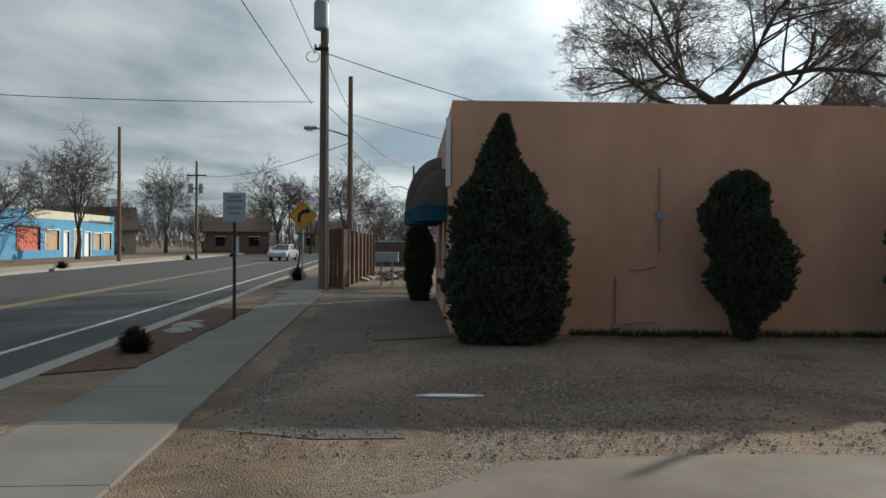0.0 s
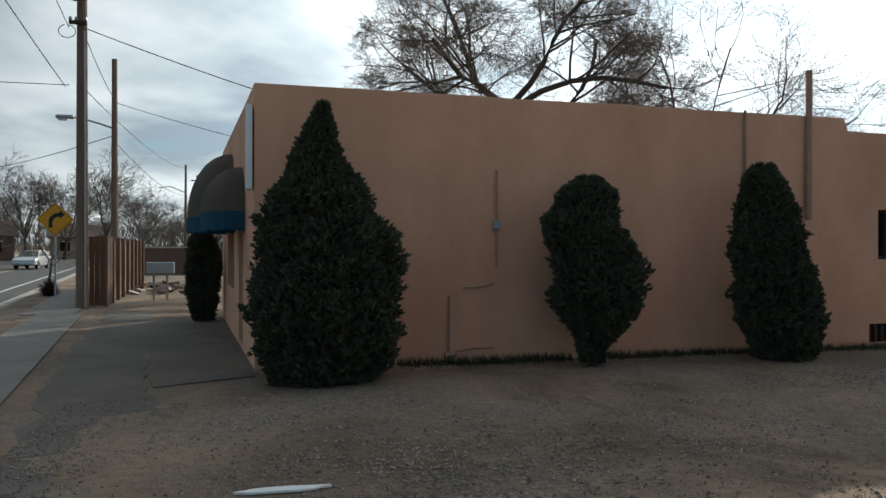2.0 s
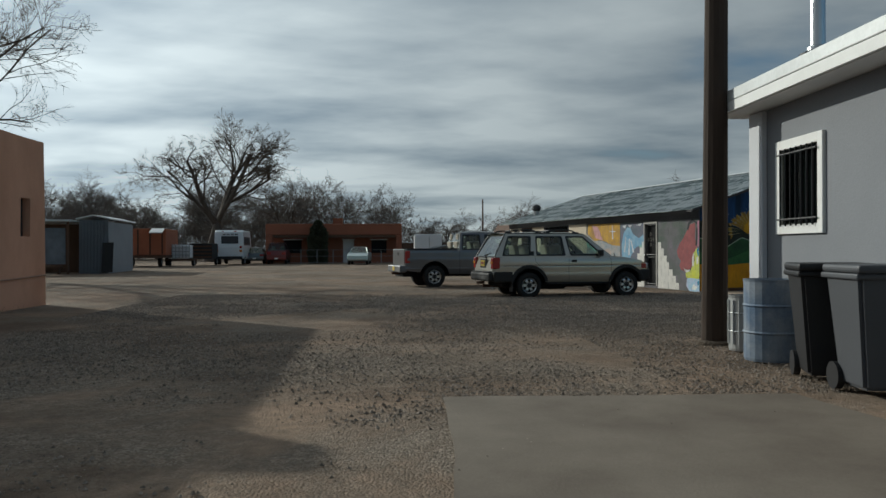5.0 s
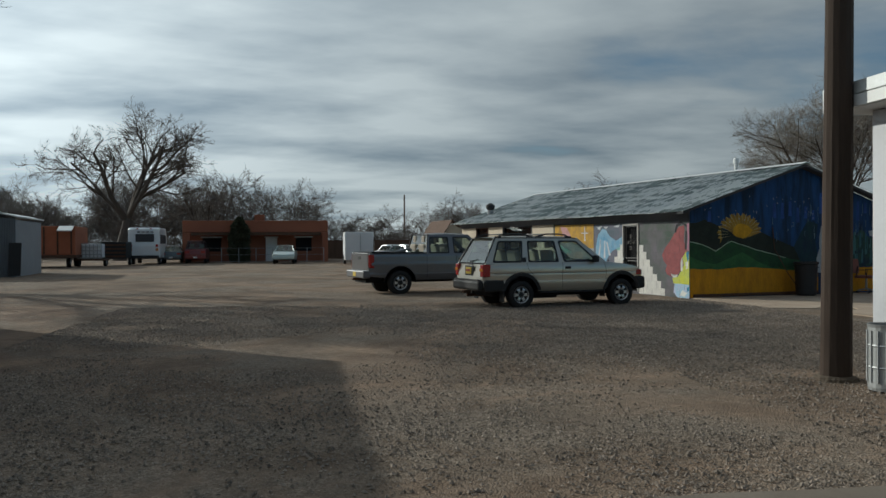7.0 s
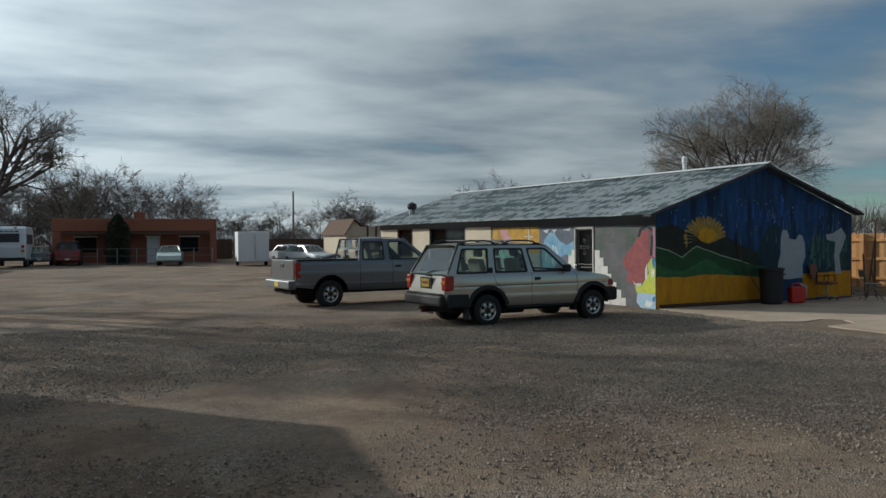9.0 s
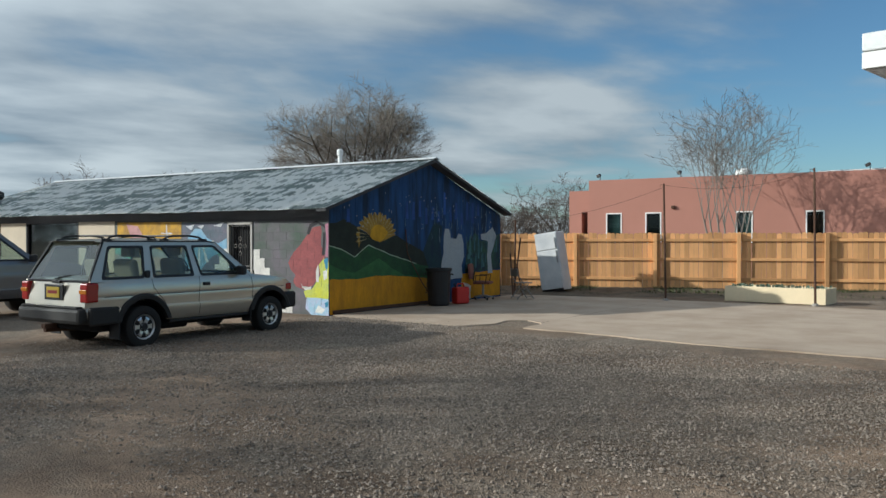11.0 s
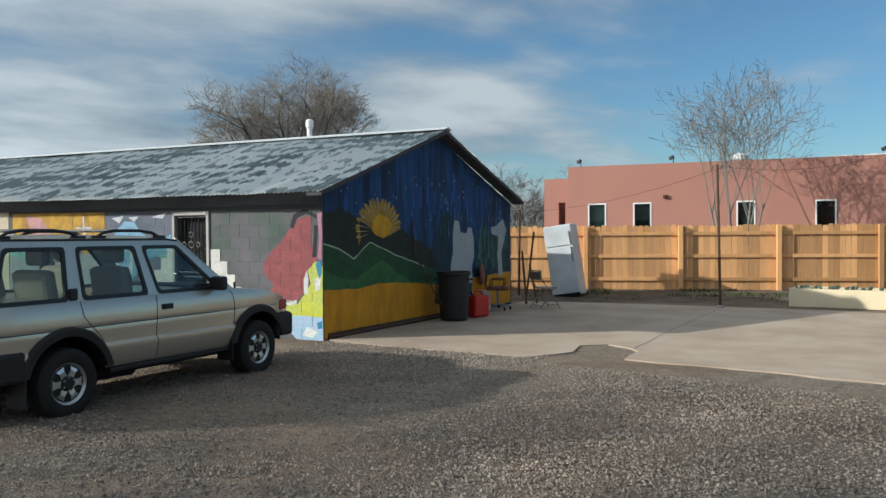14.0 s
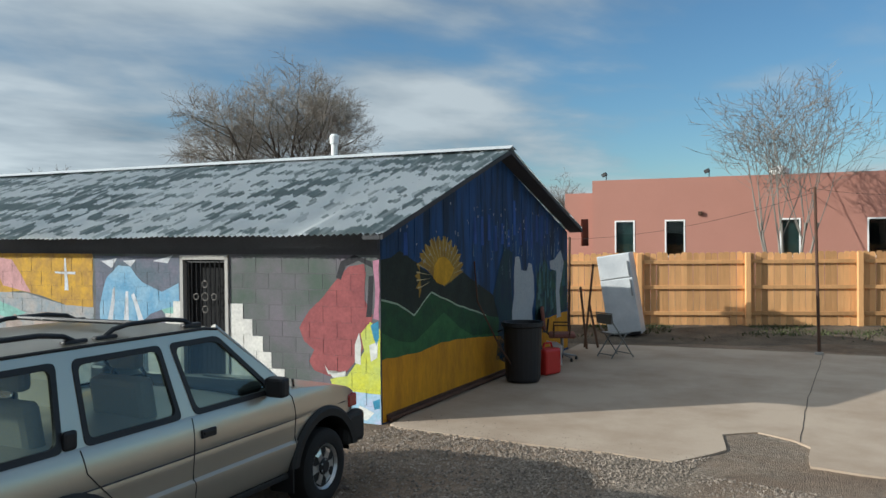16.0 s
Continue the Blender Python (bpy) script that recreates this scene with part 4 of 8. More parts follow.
paint("white_dab", (0.7, 0.7, 0.66), [[(0.3, 1.1), (0.36, 0.95), (0.36, 0.72), (0.28, 0.7), (0.27, 0.95)], [(0.5, 0.62), (0.75, 0.56), (0.8, 0.68), (0.68, 0.52), (0.5, 0.55)], [(0.04, 1.0), (0.16, 0.95), (0.14, 0.75), (0.05, 0.8)], [(0.1, 0.12), (0.3, 0.2), (0.4, 0.05), (0.2, 0.02)]], 8)
paint("teal_dab", (0.05, 0.25, 0.4), [[(0.03, 1.25), (0.14, 1.2), (0.1, 1.05), (0.06, 0.95), (0.02, 1.05)], [(0.02, 0.3), (0.12, 0.26), (0.1, 0.16), (0.02, 0.18)]], 8)
paint("rose_edge", (0.45, 0.2, 0.28), [[(0.01, 2.0), (0.09, 1.98), (0.07, 1.5), (0.1, 1.28), (0.02, 1.26)]], 5)
paint("steps_white", (0.66, 0.64, 0.59), [[(2.25, 1.42), (2.04, 1.42), (2.04, 1.22), (1.89, 1.22), (1.89, 1.0), (1.73, 1.0), (1.73, 0.8), (1.6, 0.8), (1.6, 0.59), (1.4, 0.59), (1.4, 0.4), (1.22, 0.4), (1.22, 0.2), (1.05, 0.2), (1.05, 0.0), (2.25, 0.0)], [(3.07, 1.43), (3.2, 1.43), (3.2, 1.26), (3.34, 1.26), (3.34, 1.06), (3.5, 1.06), (3.5, 0.85), (3.66, 0.85), (3.66, 0.0), (3.07, 0.0)]], 8, other=(0.55, 0.53, 0.5))
part("cream_render", prism(bmesh.new(), [(7.21, 0.0), (8.73, 0.0), (8.73, 2.16), (11.17, 2.16), (11.17, 0.0), (12.43, 0.0), (12.43, 2.16), (13.67, 2.16), (13.67, 0.0), (H_L, 0.0), (H_L, 2.3), (7.21, 2.3)], -0.012, 0.003, f=side_f), M_cream, mural_house)
# Dark strip that paints the eave's shade along the top of the wall.
part("dark_band", prism(bmesh.new(), [(0.0, 2.06), (7.2, 2.10), (7.2, 2.3), (0.0, 2.3)], -0.013, -0.002, f=side_f), M_trim, mural_house)

# the gable: mountains, rising sun, golden field
G_ = dict(on_side=False)
paint("black_mountain", (0.022, 0.03, 0.022), [[(0.0, 2.0), (0.25, 2.02), (0.47, 2.1), (0.92, 1.94), (1.71, 1.58), (2.36, 1.75), (3.3, 1.4), (4.1, 1.1), (4.2, 0.7), (0.0, 0.7)]], 1, **G_)
paint("green_hill", (0.025, 0.085, 0.03), [[(0.0, 1.5), (0.4, 1.42), (0.83, 1.24), (1.33, 1.5), (2.1, 1.28), (2.7, 1.16), (3.3, 1.02), (4.2, 0.9), (4.2, 0.6), (0.0, 0.6)]], 2, other=(0.018, 0.05, 0.025), **G_)
paint("light_green_hill", (0.045, 0.14, 0.045), [[(0.0, 1.1), (0.45, 0.95), (0.83, 0.9), (1.2, 1.02), (1.7, 1.22), (2.2, 0.95), (2.69, 0.78), (3.9, 0.7), (3.9, 0.55), (0.0, 0.55)]], 3, other=(0.03, 0.095, 0.035), **G_)
ridge = [(0.0, 1.51), (0.4, 1.43), (0.83, 1.25), (1.33, 1.52), (2.1, 1.29), (3.17, 1.05)]
paint("pale_outline", (0.35, 0.45, 0.32), [[(xa, za - 0.012), (xb, zb - 0.012), (xb, zb + 0.012), (xa, za + 0.012)] for (xa, za), (xb, zb) in zip(ridge, ridge[1:])], 4, **G_)
paint("gold_field", (0.60, 0.275, 0.008), [[(0.0, 0.77), (1.03, 0.75), (1.6, 0.8), (2.26, 0.78), (3.0, 0.72), (3.75, 0.66), (4.3, 0.6), (4.3, 0.06), (1.16, 0.06), (0.0, 0.0)], [(5.2, 0.72), (7.2, 0.78), (7.2, 0.05), (5.2, 0.05)]], 4, other=(0.42, 0.185, 0.010), streak=True, **G_)
rays = []
for k in range(26):
    a = math.pi * (0.03 + 1.14 * k / 25)
    r = (0.72 if k % 2 else 0.60)
    rays.append((1.62 + r * math.cos(a) * 1.05, 1.74 + r * 0.78 * math.sin(a)))
paint("sunburst", (0.36, 0.22, 0.03), [rays + [(1.0, 1.92), (1.71, 1.58), (2.34, 1.76)]], 5, other=(0.22, 0.13, 0.03), var=0.35, **G_)
paint("ray_line", (0.5, 0.42, 0.22), [[(1.66 + 0.3 * math.cos(a), 1.72 + 0.22 * math.sin(a)), (1.62 + 0.72 * math.cos(a - 0.012), 1.74 + 0.55 * math.sin(a - 0.012)), (1.62 + 0.72 * math.cos(a + 0.02), 1.74 + 0.55 * math.sin(a + 0.02))] for a in [math.pi * (0.03 + 1.05 * k / 17) for k in range(18)]], 6, **G_)
paint("sun_disc", (0.62, 0.33, 0.015), [[(1.38, 1.72), (1.42, 1.88), (1.55, 1.98), (1.72, 2.0), (1.9, 1.93), (2.04, 1.82), (1.9, 1.66), (1.71, 1.59), (1.5, 1.64)]], 7, **G_)
paint("pale_shape", (0.36, 0.38, 0.39), [[(4.25, 0.6), (4.25, 1.0), (4.35, 1.3), (4.36, 1.7), (4.42, 1.93), (4.6, 1.93), (4.7, 1.7), (4.95, 1.67), (5.05, 1.8), (5.2, 1.78), (5.3, 1.55), (5.32, 1.2), (5.2, 0.95), (5.25, 0.6)], [(6.15, 1.8), (6.45, 1.83), (6.8, 2.0), (7.0, 1.75), (6.85, 1.45), (6.7, 1.2), (6.8, 0.7), (6.55, 0.7), (6.5, 1.2), (6.55, 1.6), (6.2, 1.65)]], 5, other=(0.33, 0.36, 0.38), **G_)
paint("leafy_green", (0.035, 0.085, 0.05), [[(5.35, 0.75), (7.2, 0.8), (7.2, 1.8), (6.7, 1.75), (6.2, 1.6), (5.9, 1.85), (5.5, 1.6)]], 3, other=(0.015, 0.03, 0.05), var=0.5, **G_)
paint("pale_fleck", (0.35, 0.38, 0.42), [[(x, z), (x + w, z), (x + w, z + h), (x, z + h)] for x, z, w, h in [(random.Random(k).uniform(0.4, 6.9), random.Random(k + 99).uniform(1.9, 2.75), random.Random(k + 5).uniform(0.01, 0.03), random.Random(k + 7).uniform(0.015, 0.06)) for k in range(46)] if z < 2.3 + 0.33 * min(x, H_W - x)], 8, **G_)
paint("bright_blue", (0.03, 0.09, 0.30), [[(x, z), (x + 0.12, z), (x + 0.10, z + h), (x + 0.02, z + h)] for x, z, h in [(0.3 + 0.27 * k, 2.02 + 0.3 * random.Random(k + 31).random(), 0.25 + 0.35 * random.Random(k).random()) for k in range(24)] if z + h < 2.35 + 0.33 * min(x, H_W - x) and not 0.8 < x < 2.5], 2, other=(0.02, 0.05, 0.17), streak=True, **G_)
R_ = random.Random(77)
paint("dark_tree", (0.012, 0.028, 0.05), [[(3.55, 0.3), (3.7, 0.9), (3.45, 1.35), (3.7, 1.75), (3.95, 2.1), (4.3, 2.0), (4.22, 1.5), (4.3, 1.0), (4.2, 0.3), (3.95, 0.2)]], 4, other=(0.016, 0.05, 0.05), var=0.4, streak=True, **G_)
paint("teal_streak", (0.07, 0.17, 0.16), [[(x, z), (x + w, z + 0.02), (x + w * 0.8, z + h), (x + w * 0.2, z + h * 0.9)] for x, z, w, h in [(R_.uniform(5.4, 7.0), R_.uniform(0.8, 1.45), R_.uniform(0.03, 0.09), R_.uniform(0.12, 0.45)) for k in range(34)]], 4, other=(0.03, 0.09, 0.12), streak=True, **G_)
paint("pale_drip", (0.20, 0.27, 0.30), [[(x, z), (x + w, z), (x + w * 0.9, z + h), (x + w * 0.3, z + h)] for x, z, w, h in [(R_.uniform(2.6, 7.0), R_.uniform(1.5, 2.3), R_.uniform(0.01, 0.022), R_.uniform(0.08, 0.35)) for k in range(46)] if z + h < 2.3 + 0.3 * min(x, H_W - x)], 6, other=(0.05, 0.12, 0.2), streak=True, **G_)
for k in range(17):
    v = 0.02 + k * 0.43
    zt = H_EAVE - 0.06 + (H_PEAK - H_EAVE) * min(v, H_W - v) / (H_W / 2)
    part("batten", prism(bmesh.new(), [(v, 2.02), (v + 0.018, 2.02), (v + 0.018, zt), (v, zt)], -0.004, 0.0, f=gable_f), M_navy, mural_house)
part("sill_beam", prism(bmesh.new(), [(0.1, 0.02), (4.3, 0.04), (4.3, 0.1), (0.1, 0.09)], -0.035, 0.0, f=gable_f), M_rust, mural_house)
part("ground_pipe", T([gable_f(0.1, -0.06, 0.03), gable_f(2, -0.09, 0.05), gable_f(4.2, -0.05, 0.04)], 0.025, 6), M_rust, mural_house)

# ---- the yard beside the mural house ----
M_dirt = mat("dark garden soil", (0.075, 0.058, 0.042), 0.95, var=0.35, big=1.4, fine=25, bump=0.9, dist=0.05, other=(0.15, 0.115, 0.082))
FD = Vector((0.872, 0.490, 0))
FP = Vector((22.37, -28.69, 0))
FN = Vector((-0.490, 0.872, 0))


def fpos(s, off, z):
    return FP + FD * s + FN * off + Vector((0, 0, z))


bm = bmesh.new()
n, rows = 60, []
for i in range(n + 1):
    s = -22 + 36 * i / n
    row = []
    for off, z in ((-4.5, 0.03), (-0.6, 0.12), (0.0, 0.12), (0.5, 0.11), (1.1, 0.055), (1.9 + 0.25 * noise.noise((s, 0, 0)), 0.03), (2.7 + 0.3 * noise.noise((s * 0.8, 3, 0)), -0.03)):
        p = fpos(s, off, z + 0.03 * noise.noise((s * 2, off * 2, 1)) * (off < 2.5))
        row.append(bm.verts.new(p))
    rows.append(row)
for a, b in zip(rows, rows[1:]):
    for k in range(6):
        bm.faces.new((a[k], a[k + 1], b[k + 1], b[k]))
tagged(part("soil_strip", bm, M_dirt), "bank of dark soil along the board fence", "soil", kind="structure")

rng = random.Random(61)
vs, fs = [], []
for k in range(9000):
    s_, off = rng.uniform(-16, 5), abs(rng.gauss(0.2, 0.75)) + 0.1
    if noise.noise((s_ * 0.55, off * 1.2, 9)) < 0.02 or off > 2.2:
        continue
    p = fpos(s_, off, 0.02 + 0.09 * max(0.0, 1 - off / 1.6))
    h = rng.uniform(0.03, 0.11)
    b = len(vs)
    a = rng.uniform(0, 6.2832)
    dx, dy = 0.02 * math.cos(a), 0.02 * math.sin(a)
    vs += [(p.x - dx, p.y - dy, p.z), (p.x + dx, p.y + dy, p.z), (p.x + rng.gauss(0, 0.04), p.y + rng.gauss(0, 0.04), p.z + h)]
    fs.append((b, b + 1, b + 2))
tagged(part("fence_weeds", (vs, fs), mat("low green weeds", (0.075, 0.085, 0.035), 0.9, var=0.4, big=3, bump=0, island=-0.3)), "low green weeds on the soil along the fence", "weeds", kind="stuff")

fence = thing("board_fence", "new pine privacy fence with posts and rails", "fence", kind="structure")
rng = random.Random(5)
tops = [1.83, 1.85, 1.84, 1.86]
pmesh = []
for k, h in enumerate(tops):
    w = 0.134
    bm = prism(bmesh.new(), [(0, 0.12), (w, 0.12), (w, h - 0.035), (w - 0.03, h), (0.03, h), (0, h - 0.035)], 0, 0.018)
    bmesh.ops.recalc_face_normals(bm, faces=bm.faces)
    me = bpy.data.meshes.new("board")
    bm.to_mesh(me)
    bm.free()
    me.materials.append(M_fence)
    pmesh.append(me)
ang = math.degrees(math.atan2(FD.y, FD.x))
s = -17.5
while s < 9.8:
    ob = new("board", pmesh[rng.randrange(4)])
    ob.parent = fence
    ob.matrix_local = Matrix.Translation(fpos(s, -0.10, rng.uniform(-0.008, 0.008))) @ pose(0, 0, 0, 0, rng.uniform(-0.3, 0.3), ang)
    s += 0.142
fm = Matrix.Translation(FP) @ pose(0, 0, 0, 0, 0, ang)
for k in range(-7, 4):
    part("post", B(2.5 * k - 0.06, -0.06, 0.0, 2.5 * k + 0.06, 0.06, 1.84, 0.008, m=fm), M_fence, fence)
    for z in (0.36, 0.98, 1.58):
        part("rail", B(2.5 * k + 0.061, -0.075, z, 2.5 * k + 2.439, -0.037, z + 0.09, 0.005, m=fm), M_fence, fence)

# clothes-line posts
for x, y, h, lean in ((20.11, -25.37, 3.14, 1.2), (16.57, -26.35, 3.4, 0.6), (25.3, -25.3, 2.25, -1.0)):
    st = thing("steel_post", "thin rusty steel post standing in the yard", "post", Matrix.Translation((x, y, 0)) @ pose(0, 0, 0, 0, lean, 0), group="thin posts in the yard")
    part("shaft", T([(0, 0, -0.1), (0, 0, h)], 0.032, 8, 0.026), M_rust, st)
    part("hook", T([(0, 0, h - 0.04), (0.09, 0, h - 0.02), (0.11, 0, h - 0.08)], 0.008, 5), M_rust, st)
    part("footing", lathe(bmesh.new(), [(0.09, -0.05), (0.08, 0.045), (0.03, 0.06)], 12), M_kerb, st)
bm = bmesh.new()
pa, pb = Vector((20.15, -25.37, 3.1)), Vector((16.58, -26.35, 3.35))
tube(bm, [pa.lerp(pb, k / 10) - Vector((0, 0, 0.25 * (1 - (k / 5 - 1) ** 2))) for k in range(11)], 0.005, 4)
tagged(part("clothes_line", bm, M_wire), "thin slack line between two steel posts", "line")
bm = bmesh.new()
pa, pb = Vector((25.3, -25.3, 2.2)), Vector((20.15, -25.37, 3.05))
tube(bm, [pa.lerp(pb, k / 10) - Vector((0, 0, 0.2 * (1 - (k / 5 - 1) ** 2))) for k in range(11)], 0.005, 4)
tagged(part("clothes_line", bm, M_wire), "thin slack line between two steel posts", "line")

# refrigerator, leaning
M_enamel = mat("grubby white enamel", (0.62, 0.63, 0.64), 0.35, var=0.1, big=2, fine=20, bump=0.03, other=(0.5, 0.52, 0.54))
fr = thing("refrigerator", "old white refrigerator leaning beside the fence", "refrigerator", pose(24.25, -26.1, 0.07, 0, -8.5, 196))
part("cabinet", B(-0.36, -0.32, 0.0, 0.36, 0.32, 1.80, 0.02), M_enamel, fr)
fd_ = part("freezer_door", B(-0.355, -0.40, 1.27, 0.355, -0.325, 1.79, 0.015), M_enamel, fr)
part("handle", B(0.28, -0.44, 1.30, 0.31, -0.402, 1.62, 0.006), M_steel, fd_)
rd_ = part("door", B(-0.355, -0.40, 0.06, 0.355, -0.325, 1.255, 0.015), M_enamel, fr)
part("handle", B(0.28, -0.44, 0.85, 0.31, -0.402, 1.22, 0.006), M_steel, rd_)
part("kick_plate", B(-0.34, -0.36, 0.0, 0.34, -0.322, 0.055), M_black, fr)

# planter
pl = thing("planter_box", "long cream wooden planter box with a few seedlings", "planter", Matrix.Translation((17.75, -27.05, 0.0)) @ pose(0, 0, 0, 0, 0, 4))
M_cb = mat("cream painted boards", (0.72, 0.60, 0.40), 0.75, var=0.08, big=2, fine=25, bump=0.1)
for q in ((-1.28, 0.42, 1.28, 0.46), (-1.28, -0.46, 1.28, -0.42), (-1.28, -0.418, -1.24, 0.418), (1.24, -0.418, 1.28, 0.418)):
    part("board", B(q[0], q[1], 0.0, q[2], q[3], 0.40, 0.006), M_cb, pl)
part("soil", B(-1.238, -0.418, 0.02, 1.238, 0.418, 0.35), M_dirt, pl)
vs, fs = [], []
rng = random.Random(9)
for k in range(120):
    x, y = rng.uniform(-1.2, 1.2), rng.uniform(-0.35, 0.4)
    if (x * 3) % 1 > 0.5:
        continue
    for j in range(3):
        a = rng.uniform(0, 6.28)
        b = len(vs)
        vs += [(x, y, 0.35), (x + 0.05 * math.cos(a), y + 0.05 * math.sin(a), 0.42), (x + 0.02 * math.cos(a + 1), y + 0.02 * math.sin(a + 1), 0.46)]
        fs.append((b, b + 1, b + 2))
part("seedlings", (vs, fs), mat("grey-green leaves", (0.12, 0.17, 0.12), 0.8, bump=0), pl)

# rubbish can and red jug by the gable
can = thing("rubbish_can", "tall black plastic rubbish can against the gable", "rubbish can", pose(23.25, -19.9, 0.02))
part("body", lathe(bmesh.new(), [(0.25, 0.0), (0.27, 0.05), (0.30, 0.84), (0.33, 0.86), (0.33, 0.92), (0.30, 0.92), (0.28, 0.86), (0.24, 0.1)], 24), M_black, can)
for a in (0.4, 3.5):
    part("handle", T([(0.33 * math.cos(a - 0.2), 0.33 * math.sin(a - 0.2), 0.78), (0.39 * math.cos(a), 0.39 * math.sin(a), 0.76), (0.33 * math.cos(a + 0.2), 0.33 * math.sin(a + 0.2), 0.78)], 0.012, 6), M_black, can)
M_red = mat("red plastic", (0.50, 0.025, 0.02), 0.4, var=0.1, bump=0.03)
jug = thing("fuel_can", "red plastic fuel can with a white cloth over it", "fuel can", pose(23.25, -20.68, 0.02, 0, 0, 80))
part("tank", B(-0.2, -0.13, 0.0, 0.2, 0.13, 0.42, 0.04), M_red, jug)
part("handle", T([(-0.12, 0, 0.42), (-0.08, 0, 0.50), (0.08, 0, 0.50), (0.12, 0, 0.42)], 0.018, 6), M_red, jug)
part("spout", T([(0.14, 0, 0.4), (0.2, 0, 0.52)], 0.025, 8, 0.015), M_black, jug)
cl = bmesh.new()
vv = [[cl.verts.new((-0.24 + 0.02 * math.sin(j * 1.7 + i), -0.12 + 0.06 * i, [0.50, 0.44, 0.28, 0.12][j] if j else 0.45)) if j else cl.verts.new((-0.1, -0.12 + 0.06 * i, 0.52)) for j in range(4)] for i in range(5)]
for a, b in zip(vv, vv[1:]):
    for j in range(3):
        cl.faces.new((a[j], a[j + 1], b[j + 1], b[j]))
bmesh.ops.solidify(cl, geom=cl.faces[:], thickness=0.008)
part("cloth", cl, M_white, jug, "crumpled white cloth")


def swivel_chair(m):
    ch = thing("office_chair", "worn brown swivel chair standing on the concrete", "chair", m)
    mc = mat("worn brown upholstery", (0.22, 0.085, 0.065), 0.8, var=0.2, bump=0.2)
    part("seat", B(-0.25, -0.24, 0.42, 0.25, 0.24, 0.50, 0.035), mc, ch)
    part("backrest", B(-0.23, 0.22, 0.58, 0.23, 0.29, 1.0, 0.035, m=pose(0, 0, 0, -6, 0, 0)), mc, ch)
    part("back_stem", T([(0, 0.2, 0.44), (0, 0.27, 0.5), (0, 0.24, 0.75)], 0.02, 6), M_black, ch)
    part("column", T([(0, 0, 0.1), (0, 0, 0.42)], 0.03, 8), M_steel, ch)
    for k in range(5):
        a = k * 1.2566
        lg = part("leg", T([(0, 0, 0.12), (0.27 * math.cos(a), 0.27 * math.sin(a), 0.07)], 0.022, 6, 0.015), M_steel, ch)
        part("castor", lathe(bmesh.new(), [(0.01, 0.0), (0.025, 0.01), (0.025, 0.05), (0.01, 0.07)], 8, c=(0.27 * math.cos(a), 0.27 * math.sin(a))), M_black, lg)
    for sx in (-0.28, 0.28):
        part("armrest", T([(sx, 0.15, 0.46), (sx, 0.14, 0.66), (sx, -0.15, 0.66), (sx, -0.12, 0.46)], 0.016, 6), M_rust, ch)


swivel_chair(pose(23.75, -22.1, 0.022, 0, 0, -60))


def folding_chair(m):
    ch = thing("folding_chair", "grey metal folding chair near the fence", "chair", m)
    mg = mat("grey folding chair paint", (0.20, 0.20, 0.19), 0.5, 0.3, var=0.15, bump=0.05)
    part("seat", B(-0.2, -0.2, 0.43, 0.2, 0.19, 0.455, 0.01), mg, ch)
    part("backrest", B(-0.2, 0.235, 0.62, 0.2, 0.255, 0.80, 0.008), mg, ch)
    for sx in (-0.22, 0.22):
        part("front_leg", T([(sx, -0.24, 0.0), (sx, 0.24, 0.66), (sx, 0.26, 0.82)], 0.012, 6), mg, ch)
        part("rear_leg", T([(sx * 0.92, 0.26, 0.0), (sx * 0.92, -0.1, 0.44)], 0.012, 6), mg, ch)
    part("stretcher", T([(-0.22, -0.2, 0.06), (0.22, -0.2, 0.06)], 0.01, 6), mg, ch)
    part("stretcher", T([(-0.2, 0.24, 0.06), (0.2, 0.24, 0.06)], 0.01, 6), mg, ch)
    part("top_bar", T([(-0.22, 0.26, 0.82), (0.22, 0.26, 0.82)], 0.012, 6), mg, ch)


folding_chair(pose(23.15, -23.05, 0.022, 0, 0, -25))
# things leaning at the gable's far corner
lumber = thing("leaning_lumber", "old boards leaning at the house corner", "lumber", Matrix.Translation(hp(-0.35, 7.35, 0)))
for k, (dx, dy, h, r) in enumerate(((0, 0, 1.25, 8), (0.15, -0.2, 1.7, -6), (-0.1, -0.3, 0.95, 10))):
    part("plank", B(-0.022, -0.015, 0, 0.022, 0.015, h, 0.004, m=pose(dx, dy, 0.01, 4, r, 20 * k)), M_oldwood, lumber)
stake = thing("leaning_rod", "bent rusty rod leaning on the gable wall", "rod", None)
part("rod", T([gable_f(3.3, -0.55, 0.02), gable_f(3.0, -0.3, 0.6), gable_f(2.75, -0.05, 1.3), gable_f(2.7, -0.03, 1.9)], 0.012, 6), M_rust, stake)

# ---- the rose stucco building behind the fence ----
PA = radians(14.5)
PDIR = Vector((math.cos(PA), math.sin(PA), 0))
PO = Vector((27.7, -36.8, 0))
PNRM = Vector((-math.sin(PA), math.cos(PA), 0))
pink = thing("rose_building", "rose stucco building with a flat parapet behind the fence", "building")


def pink_f(x, y, z):
    return PO + PDIR * x - PNRM * y + Vector((0, 0, z))


